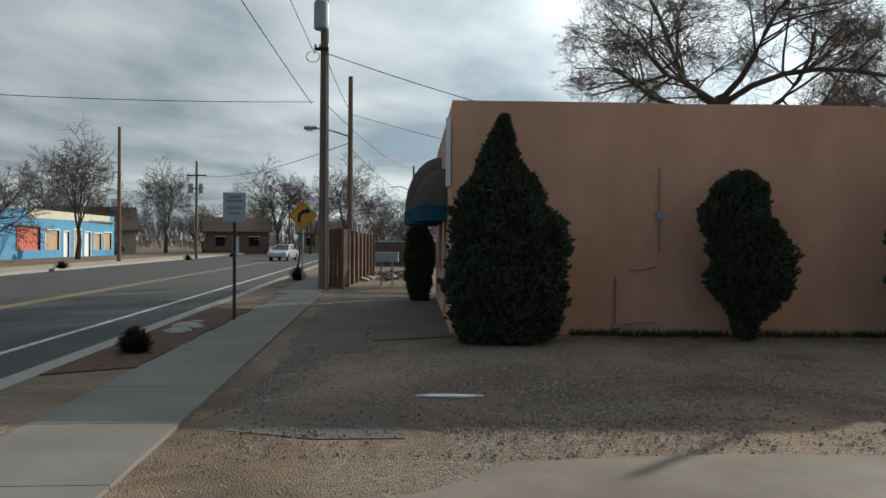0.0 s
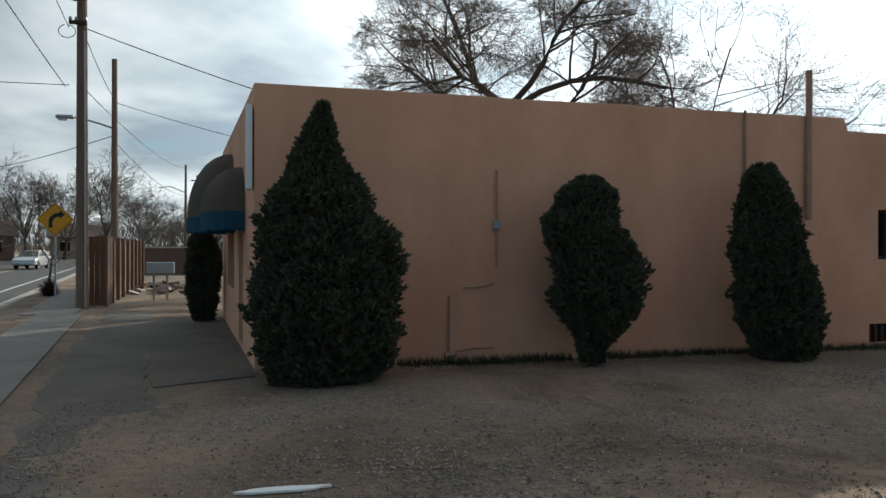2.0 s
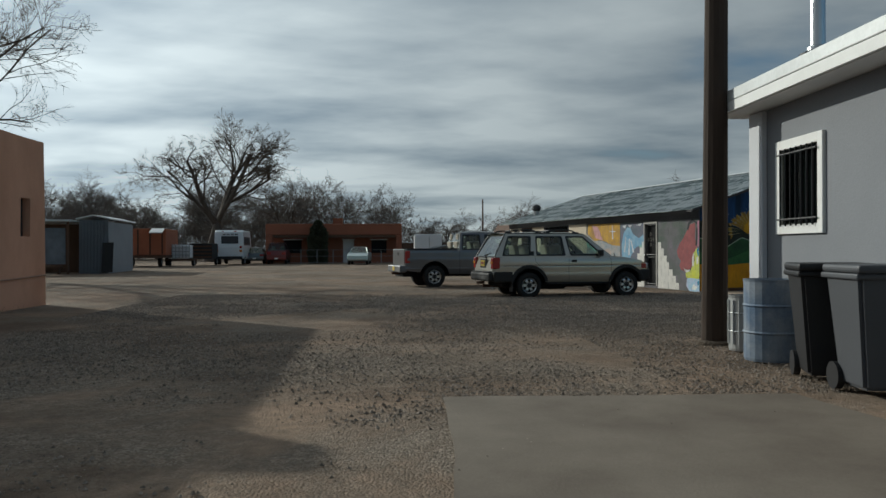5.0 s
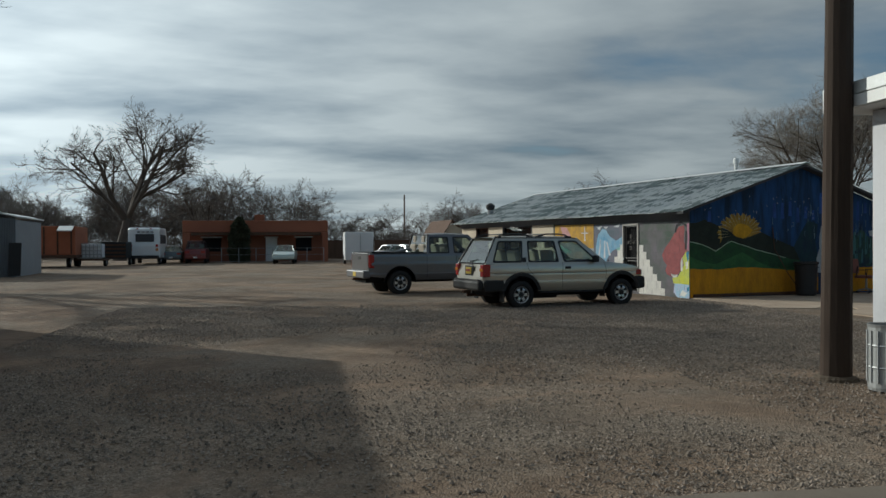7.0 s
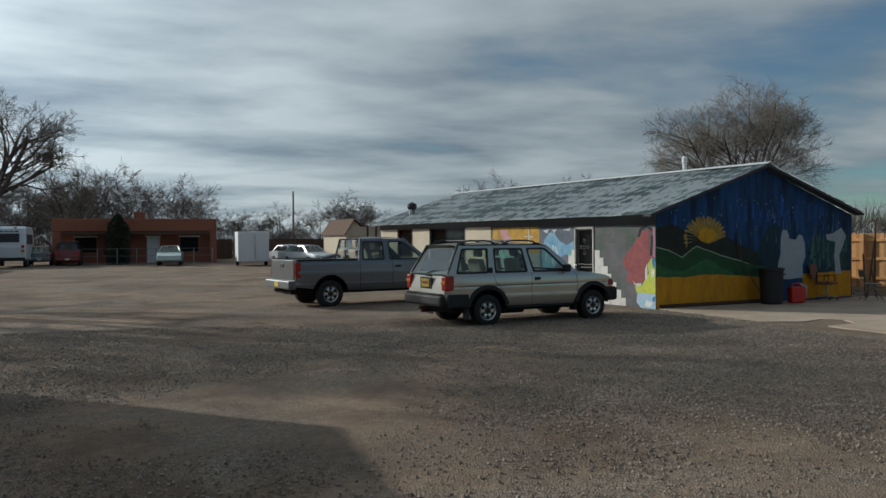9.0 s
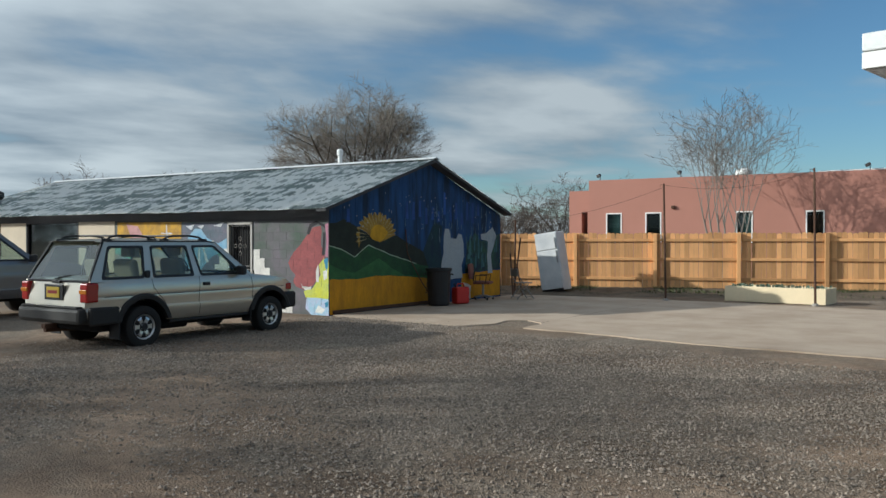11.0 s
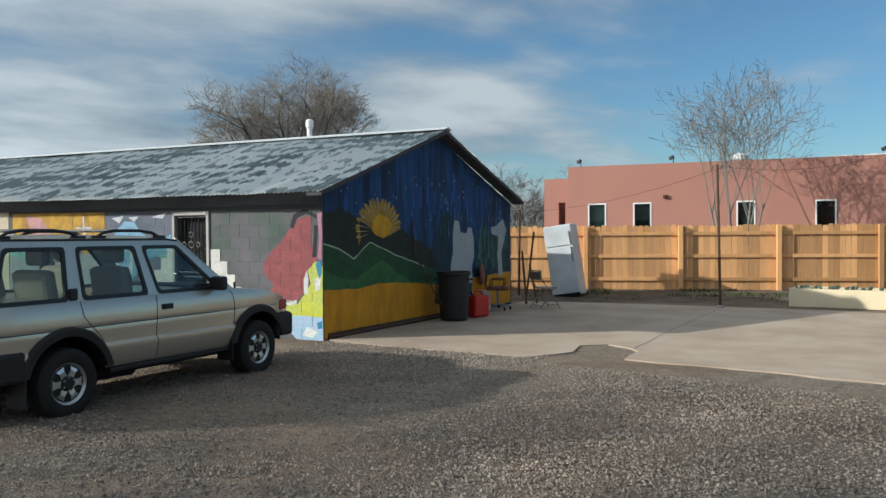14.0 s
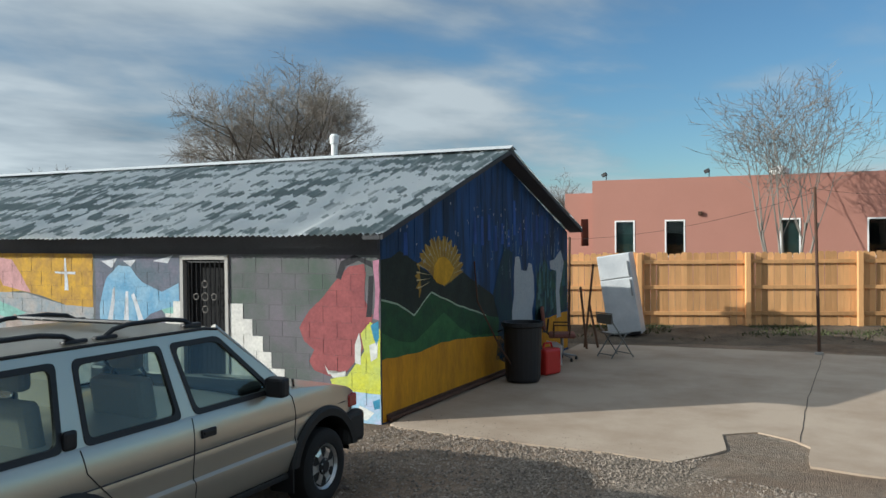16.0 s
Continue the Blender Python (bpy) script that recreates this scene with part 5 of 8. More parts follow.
pw = [(0.98, 1.55, 1.59, 2.76), (-0.75, 1.55, -0.16, 2.76), (-4.45, 1.55, -3.9, 2.75), (-7.1, 1.55, -6.52, 2.73), (-10.4, 1.55, -9.85, 2.72)]
part("wall_front", wall_grid([-14, -12, -8, -5, -2, 0, 2.44], [-0.1, 1.0, 3.0, 4.2, 4.27], pw, 0.0, 0.35, pink_f), M_pink, pink)
part("wall_wing", wall_grid([2.44, 3.6], [-0.1, 3.86], [(2.72, 1.9, 3.0, 2.9)], 0.6, 0.95, pink_f), M_pink, pink)
part("wall_return", prism(bmesh.new(), [(2.19, -0.1), (2.435, -0.1), (2.435, 3.86), (2.435, 4.27), (2.19, 4.27)], 0.355, 9, f=pink_f), M_pink, pink)
part("wall_end", prism(bmesh.new(), [(3.35, -0.1), (3.6, -0.1), (3.6, 3.86), (3.35, 3.86)], 0.955, 9, f=pink_f), M_pink, pink)
part("wall_tower", prism(bmesh.new(), [(-14, -0.1), (-9.25, -0.1), (-9.25, 5.35), (-14, 5.35)], 1.2, 6, bev=0.05, f=pink_f), M_pink, pink)
part("wall_rear", prism(bmesh.new(), [(-14, -0.1), (3.6, -0.1), (3.6, 3.8), (-14, 3.8)], 9.01, 9.3, f=pink_f), M_pink, pink)
part("roof", prism(bmesh.new(), [(-14, 3.6), (2.4, 3.6), (2.4, 3.75), (-14, 3.75)], 0.36, 9, f=pink_f), M_sand, pink)
part("roof_membrane", prism(bmesh.new(), [(-9.2, 4.2), (-6.6, 4.2), (-6.9, 4.33), (-9.2, 4.36)], 0.4, 1.15, f=pink_f), M_white, pink, "white roof membrane over the parapet")
for x0, z0, x1, z1 in pw:
    # The backing sheet carries the darkness of the room as its colour.
    w_ = part("window", prism(bmesh.new(), [(x0, z0), (x1, z0), (x1, z1), (x0, z1)], 0.2, 0.22, f=pink_f), M_dark, pink)
    bm = bmesh.new()
    for q in ((x0 - 0.05, z0 - 0.05, x0, z1 + 0.05), (x1, z0 - 0.05, x1 + 0.05, z1 + 0.05), (x0, z1, x1, z1 + 0.05), (x0, z0 - 0.05, x1, z0)):
        prism(bm, [(q[0], q[1]), (q[2], q[1]), (q[2], q[3]), (q[0], q[3])], -0.02, 0.1, f=pink_f)
    part("frame", bm, M_white, w_)
    part("pane", prism(bmesh.new(), [(x0, z0), (x1, z0), (x1, z1), (x0, z1)], 0.08, 0.086, f=pink_f), M_glass, w_)
    if x0 > 0 or -5 < x0 < -3:
        part("curtain", prism(bmesh.new(), [(x0, z0), (x1, z0), (x1, z1), (x0, z1)], 0.13, 0.14, f=pink_f), mat("pale green curtain", (0.22, 0.30, 0.28), 0.8, var=0.3, big=4, bump=0.1), w_)
wl = part("wall_lamp", prism(bmesh.new(), [(-1.38, 2.95), (-1.24, 2.95), (-1.24, 3.08), (-1.38, 3.08)], -0.12, 0.0, bev=0.02, f=pink_f), M_rust, pink)
tank = thing("roof_ventilator", "white round roof ventilator", "ventilator", Matrix.Translation(pink_f(-3.86, 1.6, 3.75)))
part("drum", lathe(bmesh.new(), [(0.28, 0), (0.28, 0.62), (0.34, 0.66), (0.34, 0.82), (0.1, 0.92)], 18), M_white, tank)
for x in (1.95, -1.6, -8.7):
    gz = thing("roof_floodlight", "small dark floodlight on the parapet", "floodlight", Matrix.Translation(pink_f(x, 0.1, 4.25)))
    part("stem", T([(0, 0, 0), (0, 0, 0.22)], 0.018, 6), M_black, gz)
    part("head", B(-0.12, -0.06, 0.18, 0.06, 0.06, 0.30, 0.01, m=pose(0, 0, 0, 0, 25, 0)), M_black, gz)

# ---- the grey garage ----
gar = thing("garage", "grey stucco garage with a white fascia and flat roof", "garage")
gf = lambda x, y, z: (x, -12.57 - y, z)
GW = (8.90, 1.49, 9.79, 2.37)
part("wall_front", wall_grid([3.0, 10.56], [-0.1, 2.92], [GW], 0.0, 0.25, gf), M_grey, gar)
part("wall_east", B(10.31, -19.0, -0.1, 10.56, -12.825, 2.92), M_grey, gar)
part("wall_west", B(3.0, -19.0, -0.1, 3.25, -12.825, 2.92), M_grey, gar)
part("wall_rear", B(3.255, -19.0, -0.1, 10.305, -18.75, 2.92), M_grey, gar)
part("pilaster", B(10.2, -12.565, -0.05, 10.58, -12.50, 2.91, 0.006), mat("pale grey trim", (0.62, 0.63, 0.66), 0.8, var=0.06, bump=0.1), gar)
part("roof", B(2.6, -19.4, 3.06, 10.95, -12.15, 3.2, 0.01), M_ridge, gar)
part("soffit", B(2.65, -19.35, 2.925, 10.9, -12.2, 2.96), M_white, gar)
part("fascia", B(2.6, -12.195, 2.93, 10.95, -12.155, 3.055, 0.004), M_white, gar)
part("fascia", B(10.915, -19.35, 2.93, 10.95, -12.2, 3.055, 0.004), M_white, gar)
# Near-black backing sheet in place of the garage's unlit inside.
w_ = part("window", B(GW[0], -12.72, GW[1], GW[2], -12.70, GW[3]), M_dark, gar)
bm = bmesh.new()
for q in ((GW[0] - 0.11, GW[1] - 0.11, GW[0], GW[3] + 0.11), (GW[2], GW[1] - 0.11, GW[2] + 0.11, GW[3] + 0.11), (GW[0], GW[3], GW[2], GW[3] + 0.11), (GW[0], GW[1] - 0.11, GW[2], GW[1])):
    box(bm, q[0], -12.66, q[1], q[2], -12.53, q[3], 0.004)
part("frame", bm, M_white, w_)
part("pane", B(GW[0], -12.665, GW[1], GW[2], -12.66, GW[3]), M_glass, w_)
for k in range(7):
    x = GW[0] + 0.06 + k * 0.128
    part("bar", T([(x, -12.51, GW[1] - 0.02), (x, -12.51, GW[3] + 0.0)], 0.012, 6), M_black, w_)
for z in (GW[1] + 0.06, GW[3] - 0.06):
    part("rail", T([(GW[0] - 0.02, -12.51, z), (GW[2] + 0.02, -12.51, z)], 0.012, 6), M_black, w_)
st = thing("stovepipe", "shiny metal stovepipe on the garage roof", "stovepipe", pose(10.17, -13.2, 3.2))
part("pipe", lathe(bmesh.new(), [(0.13, -0.02), (0.13, 0.5), (0.09, 0.52), (0.09, 1.5)], 16), mat("bright galvanised", (0.55, 0.56, 0.57), 0.3, 0.9, var=0.1, bump=0.03), st)
part("collar", lathe(bmesh.new(), [(0.135, 0.32), (0.22, 0.36), (0.22, 0.42), (0.135, 0.46)], 16), M_black, st)

upole = thing("utility_pole", "dark wooden utility pole beside the garage", "utility pole", Matrix.Translation((10.53, -12.02, 0)) @ pose(0, 0, 0, 0.3, -0.6, 0), group="utility poles")
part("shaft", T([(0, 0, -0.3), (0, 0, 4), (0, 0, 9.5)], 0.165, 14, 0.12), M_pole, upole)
part("ground_collar", lathe(bmesh.new(), [(0.26, -0.05), (0.22, 0.03), (0.17, 0.05)], 14), M_dirt, upole)


def drum(m, r, h, material, label, name="drum", cat="drum"):
    d = thing(name, label, cat, m)
    part("body", lathe(bmesh.new(), [(r * 0.97, 0), (r, 0.03), (r, h * 0.33), (r * 1.04, h * 0.35), (r, h * 0.37), (r, h * 0.66), (r * 1.04, h * 0.68), (r, h * 0.7), (r, h - 0.03), (r * 1.03, h), (r * 0.93, h), (r * 0.93, h - 0.12)], 24), material, d, smooth=False)
    return d


M_drum = mat("faded blue plastic", (0.27, 0.30, 0.33), 0.55, var=0.2, big=2.2, bump=0.05, other=(0.08, 0.13, 0.21))
M_galv = mat("dull galvanised steel", (0.38, 0.39, 0.39), 0.5, 0.6, var=0.15, bump=0.1)
drum(pose(9.0, -12.08, 0.0), 0.30, 0.88, M_drum, "faded blue plastic drum beside the garage wall")
gc = drum(pose(9.86, -12.15, 0.0), 0.2, 0.66, M_galv, "ribbed galvanised can beside the pole", "galvanised_can", "can")
for k in range(16):
    a = k * 0.3927
    part("rib", T([(0.205 * math.cos(a), 0.205 * math.sin(a), 0.08), (0.205 * math.cos(a), 0.205 * math.sin(a), 0.6)], 0.008, 4), M_galv, gc)


def wheelie(m, material, label):
    d = thing("wheeled_bin", label, "bin", m, group="wheeled bins by the garage")
    bm = bmesh.new()
    lo = [bm.verts.new(p) for p in ((-0.22, -0.25, 0.06), (0.22, -0.25, 0.06), (0.22, 0.22, 0.06), (-0.22, 0.22, 0.06))]
    hi = [bm.verts.new(p) for p in ((-0.30, -0.33, 1.0), (0.30, -0.33, 1.0), (0.30, 0.30, 1.0), (-0.30, 0.30, 1.0))]
    for k in range(4):
        bm.faces.new((lo[k], lo[(k + 1) % 4], hi[(k + 1) % 4], hi[k]))
    bm.faces.new(lo[::-1]), bm.faces.new(hi)
    bmesh.ops.bevel(bm, geom=bm.edges[:], offset=0.03, segments=2, affect="EDGES")
    part("tub", bm, material, d)
    part("rim", B(-0.33, -0.36, 0.96, 0.33, 0.33, 1.01, 0.015), material, d)
    part("lid", B(-0.33, -0.34, 1.012, 0.33, 0.36, 1.08, 0.025), material, d)
    part("handle", T([(-0.25, -0.38, 1.0), (-0.25, -0.44, 1.02), (0.25, -0.44, 1.02), (0.25, -0.38, 1.0)], 0.014, 6), material, d)
    for sx in (-0.24, 0.24):
        part("wheel", lathe(bmesh.new(), [(0.02, -0.03), (0.12, -0.03), (0.12, 0.03), (0.02, 0.03)], 16), M_black, d).matrix_local = pose(sx, -0.27, 0.12, 0, 90, 0)


wheelie(pose(7.62, -11.98, 0.0, 0, 0, 75), M_black, "black wheeled rubbish bin by the garage")
wheelie(pose(6.85, -12.0, 0.0, 0, 0, 85), mat("slate grey plastic", (0.075, 0.08, 0.09), 0.5, var=0.1, bump=0.05), "grey wheeled rubbish bin by the garage")

# ---- vehicles ----
def car_paint(name, color, rough=0.32, metal=0.35):
    m = mat(name, color, rough, metal, var=0.05, big=1.5, fine=200, bump=0, spec=0.5)
    m.node_tree.nodes["Principled BSDF"].inputs["Coat Weight"].default_value = 0.5
    m.node_tree.nodes["Principled BSDF"].inputs["Coat Roughness"].default_value = 0.12
    return m


M_tyre = mat("dusty tyre rubber", (0.022, 0.021, 0.02), 0.85, var=0.2, bump=0.1)
M_rim = mat("cast alloy", (0.42, 0.42, 0.42), 0.35, 0.85, var=0.1, bump=0.02)
M_cladding = mat("dusty grey-black cladding", (0.022, 0.021, 0.02), 0.65, var=0.15, bump=0.05)
M_seat = mat("beige seat cloth", (0.36, 0.32, 0.26), 0.9, var=0.1, bump=0.1)
M_tail = mat("red lamp lens", (0.33, 0.012, 0.01), 0.2, var=0.1, bump=0, spec=0.6)
M_amber = mat("amber lamp lens", (0.5, 0.16, 0.01), 0.25, var=0.1, bump=0)
M_lamp = mat("clear lamp lens", (0.6, 0.6, 0.58), 0.15, var=0.1, bump=0)
M_plate = mat("yellow plate", (0.55, 0.38, 0.03), 0.5, var=0.05, bump=0)
M_bar = mat("plate print", (0.25, 0.02, 0.02), 0.5, var=0.05, bump=0)


def wheel_part(car, x, y, r, w, side, detail=True, k_rim=1.0):
    """A wheel on its axle; side is +1 for the left."""
    m = pose(x, y, r, -90 * side, 0, 0)
    bm = lathe(bmesh.new(), [(r * 0.60 * k_rim, -w / 2), (r * 0.93, -w / 2), (r * 0.99, -w * 0.36), (r, -w * 0.2), (r, w * 0.2), (r * 0.99, w * 0.36), (r * 0.93, w / 2), (r * 0.64 * k_rim, w / 2), (r * 0.60 * k_rim, w * 0.3)], 36)
    wh = part("wheel", bm, M_tyre, car, smooth=True)
    wh.matrix_local = m
    r = r * k_rim
    bm = lathe(bmesh.new(), [(r * 0.52, w * 0.02), (r * 0.55, w * 0.36), (r * 0.62, w * 0.47), (r * 0.645, w * 0.42), (r * 0.60, 0.0)], 30)
    rim = part("rim", bm, M_rim, wh)
    if detail:
        for k in range(6):
            a = k * math.pi / 3
            bm = bmesh.new()
            vs = [(0.10 * r, -0.12 * r), (0.56 * r, -0.09 * r), (0.56 * r, 0.09 * r), (0.10 * r, 0.12 * r)]
            lo = [bm.verts.new((px, py, w * 0.22)) for px, py in vs]
            hi = [bm.verts.new((px, py * 0.8, w * (0.45 if i in (0, 3) else 0.38))) for i, (px, py) in enumerate(vs)]
            bm.faces.new(lo[::-1]), bm.faces.new(hi)
            for i in range(4):
                bm.faces.new((lo[i], lo[(i + 1) % 4], hi[(i + 1) % 4], hi[i]))
            part("spoke", bm, M_rim, wh).matrix_local = pose(0, 0, 0, 0, 0, math.degrees(a))
    part("hub", lathe(bmesh.new(), [(0.2 * r, w * 0.2), (0.2 * r, w * 0.44), (0.12 * r, w * 0.52)], 14), M_rim if detail else M_steel, wh)
    part("brake_disc", lathe(bmesh.new(), [(0.5 * r, 0.0), (0.5 * r, 0.02)], 18), M_dark, wh)
    return wh


def arch_pts(cx, r, z0, n=12):
    """An arch over a wheel from front to back along the sill."""
    a0 = math.asin(max(-1, min(1, (z0 - 0.35) / r)))
    return [(cx + r * math.cos(a), 0.35 + r * math.sin(a)) for a in [a0 + (math.pi - 2 * a0) * k / n for k in range(n + 1)]]


def round_quad(quad, inset, r, n=4):
    """A four-sided outline moved inwards by inset, with its corners rounded."""
    sides = []
    for (xa, za), (xb, zb) in zip(quad, quad[1:] + quad[:1]):
        d = Vector((xb - xa, zb - za)).normalized()
        nrm = Vector((-d.y, d.x))
        sides.append((Vector((xa, za)) + nrm * inset, d))
    corners = []
    for (p, d), (q, e) in zip(sides[-1:] + sides[:-1], sides):
        t = ((q - p).x * e.y - (q - p).y * e.x) / (d.x * e.y - d.y * e.x)
        corners.append((p + d * t, d, e))
    out = []
    for c, d, e in corners:
        a, b = c - d * r, c + e * r
        for k in range(n + 1):
            t = k / n
            out.append(tuple(a * (1 - t) ** 2 + c * 2 * t * (1 - t) + b * t * t))
    return out


def glasshouse(car, paint_m, wins, zb, z0, z1, zt, rear, front, wb, wr, roof_over=0.0, glass=None):
    """Pillars, rails, roof and panes over the belt line. wins: (bottom x0, x1, top x0, x1) from the rear forwards."""
    glass = glass or M_carglass

    def at(side, x, z, inn=0.0):
        return (x, side * (wb + (wr - wb) * (z - zb) / (zt - zb) - inn), z)

    def edge(e, z):      # rear or front outline, (x at belt, x at top)
        return e[0] + (e[1] - e[0]) * (z - zb) / (zt - zb)

    for side in (-1, 1):
        cols = [(edge(rear, z0), edge(rear, z1))] + [q for w in wins for q in ((w[0], w[2]), (w[1], w[3]))] + [(edge(front, z0), edge(front, z1))]
        polys = [[(edge(rear, zb), zb), (edge(front, zb), zb), (edge(front, z0), z0), (edge(rear, z0), z0)],
                 [(edge(rear, z1), z1), (edge(front, z1), z1), (edge(front, zt), zt), (edge(rear, zt), zt)]]
        for a, b in zip(cols[::2], cols[1::2]):
            polys.append([(a[0], z0), (b[0], z0), (b[1], z1), (a[1], z1)])
        bm = bmesh.new()
        for poly in polys:
            A = [bm.verts.new(at(side, x, z)) for x, z in poly]
            C = [bm.verts.new(at(side, x, z, 0.045)) for x, z in poly]
            bm.faces.new(A), bm.faces.new(C[::-1])
            for i in range(4):
                bm.faces.new((A[i], A[(i + 1) % 4], C[(i + 1) % 4], C[i]))
        part("side_frame", bm, paint_m, car)
        for w in wins:
            bm = bmesh.new()
            q = [bm.verts.new(at(side, x, z, 0.012)) for x, z in ((w[0], z0), (w[1], z0), (w[3], z1), (w[2], z1))]
            bm.faces.new(q)
            win = part("side_window", bm, glass, car)
            quad = [(w[0], z0), (w[1], z0), (w[3], z1), (w[2], z1)]
            outer, inner = round_quad(quad, -0.016, 0.05), round_quad(quad, 0.022, 0.055)
            bm = bmesh.new()
            ring = [[bm.verts.new(at(side, x, z, q)) for x, z, q in ((*o, 0.001), (*o, -0.006), (*p, -0.005), (*p, 0.02))] for o, p in zip(outer, inner)]
            for u, v in zip(ring, ring[1:] + ring[:1]):
                for k in range(3):
                    bm.faces.new((u[k], u[k + 1], v[k + 1], v[k]))
            part("seal", bm, M_black, win)
    for nm, e, s in (("windscreen", front, 1), ("rear_window", rear, -1)):
        bm = bmesh.new()
        f0, f1 = edge(e, zb + 0.02), edge(e, zt - 0.02)
        a, b = at(1, f0, zb + 0.02, 0.05), at(1, f1, zt - 0.02, 0.05)
        bm.faces.new([bm.verts.new(p) for p in (a, (a[0], -a[1], a[2]), (b[0], -b[1], b[2]), b)])
        gl = part(nm, bm, glass, car)
        bm = bmesh.new()
        for side in (-1, 1):
            tube(bm, [at(side, f0, zb + 0.01, 0.03), at(side, f1, zt, 0.03)], 0.026, 6)
        tube(bm, [(f0, -a[1], zb + 0.01), (f0, a[1], zb + 0.01)], 0.02, 6)
        part("surround", bm, paint_m if s > 0 else M_black, gl)
    bm = bmesh.new()
    xs = [edge(rear, zt) - roof_over, edge(rear, zt) + 0.3, (rear[1] + front[1]) / 2, edge(front, zt) - 0.2, edge(front, zt) + 0.01]
    hs = [0.0, 0.035, 0.05, 0.035, 0.0]
    rows = [[bm.verts.new((x, k * wr / 4, zt + 0.012 + h * (1 - (k / 4) ** 2 * 0.6) - (0.02 if abs(k) == 4 else 0))) for k in range(-4, 5)] for x, h in zip(xs, hs)]
    for a, b in zip(rows, rows[1:]):
        for k in range(8):
            bm.faces.new((a[k], a[k + 1], b[k + 1], b[k]))
    bmesh.ops.solidify(bm, geom=bm.faces[:], thickness=0.03)
    part("roof", bm, paint_m, car, smooth=True)


def seats(car, xs, z, n=2, w=0.5):
    for x in xs:
        for k in range(n):
            y = (-0.38, 0.38)[k]
            st_ = part("seat", B(x - 0.25, y - w / 2, z, x + 0.25, y + w / 2, z + 0.18, 0.04), M_seat, car)
            part("seat_back", B(x - 0.36, y - w / 2, z + 0.12, x - 0.22, y + w / 2, z + 0.72, 0.05, m=Matrix.Translation((x, 0, z)) @ pose(0, 0, 0, 0, -10, 0) @ Matrix.Translation((-x, 0, -z))), M_seat, st_)
            part("headrest", B(x - 0.40, y - 0.13, z + 0.70, x - 0.30, y + 0.13, z + 0.92, 0.035), M_seat, st_)


def lower_body(car, outline, half, paint_m, crown=0.06, name="body"):
    bm = prism(bmesh.new(), outline, -half, half, bev=crown, seg=4)
    return part(name, bm, paint_m, car, smooth=True)


def mirror(car, x, y, z, m):
    for s in (-1, 1):
        mm = part("door_mirror", B(x - 0.06, s * y - 0.09, z, x + 0.05, s * y + 0.09, z + 0.16, 0.03), m, car)
        part("mirror_stalk", T([(x, s * (y - 0.16), z + 0.03), (x, s * y, z + 0.06)], 0.025, 6), m, mm)


def shell(top, sill, arches, width, plan, lean, levels, x0, x1, step=0.05, crown=0.03):
    """A car's lower body drawn along its length: side panels with their ledges, wheel openings, bonnet and tail."""
    n = int(round((x1 - x0) / step))
    xs = {round(x0 + (x1 - x0) * i / n, 4) for i in range(n + 1)}
    for cx, cz, r in arches:
        xs |= {round(cx + r * math.cos(a * math.pi / 16), 4) for a in range(17)}
    xs = sorted(xs)
    bm, rings = bmesh.new(), []
    for x in xs:
        lo, hi = piecewise(sill, x), piecewise(top, x)
        for cx, cz, r in arches:
            if abs(x - cx) <= r:
                lo = max(lo, cz + math.sqrt(max(0, r * r - (x - cx) ** 2)))
        side = []
        for z in levels:
            z = min(max(z, lo), hi)
            side.append((x + piecewise(lean[0], x) * piecewise(lean[1], z), piecewise(width, z) * piecewise(plan, x), z))
        w = side[-1][1]
        ring = [(a, -b, c) for a, b, c in side]
        ring += [(side[-1][0], w * k, hi + crown * (1 - k * k)) for k in (-0.94, -0.75, -0.4, 0.0, 0.4, 0.75, 0.94)]
        ring += side[::-1]
        rings.append([bm.verts.new(p) for p in ring])
    for a, b in zip(rings, rings[1:]):
        for k in range(len(a) - 1):
            bm.faces.new((a[k], a[k + 1], b[k + 1], b[k]))
    bm.faces.new(rings[0]), bm.faces.new(rings[-1][::-1])
    bmesh.ops.remove_doubles(bm, verts=bm.verts[:], dist=0.0008)
    bmesh.ops.dissolve_degenerate(bm, edges=bm.edges[:], dist=0.0004)
    return bm


def arc(cx, cz, r, z0, n=18):
    """An arch over a wheel from front to back, starting at the height z0."""
    a0 = math.asin(max(-1, min(1, (z0 - cz) / r)))
    return [(cx + r * math.cos(a), cz + r * math.sin(a)) for a in [a0 + (math.pi - 2 * a0) * k / n for k in range(n + 1)]]


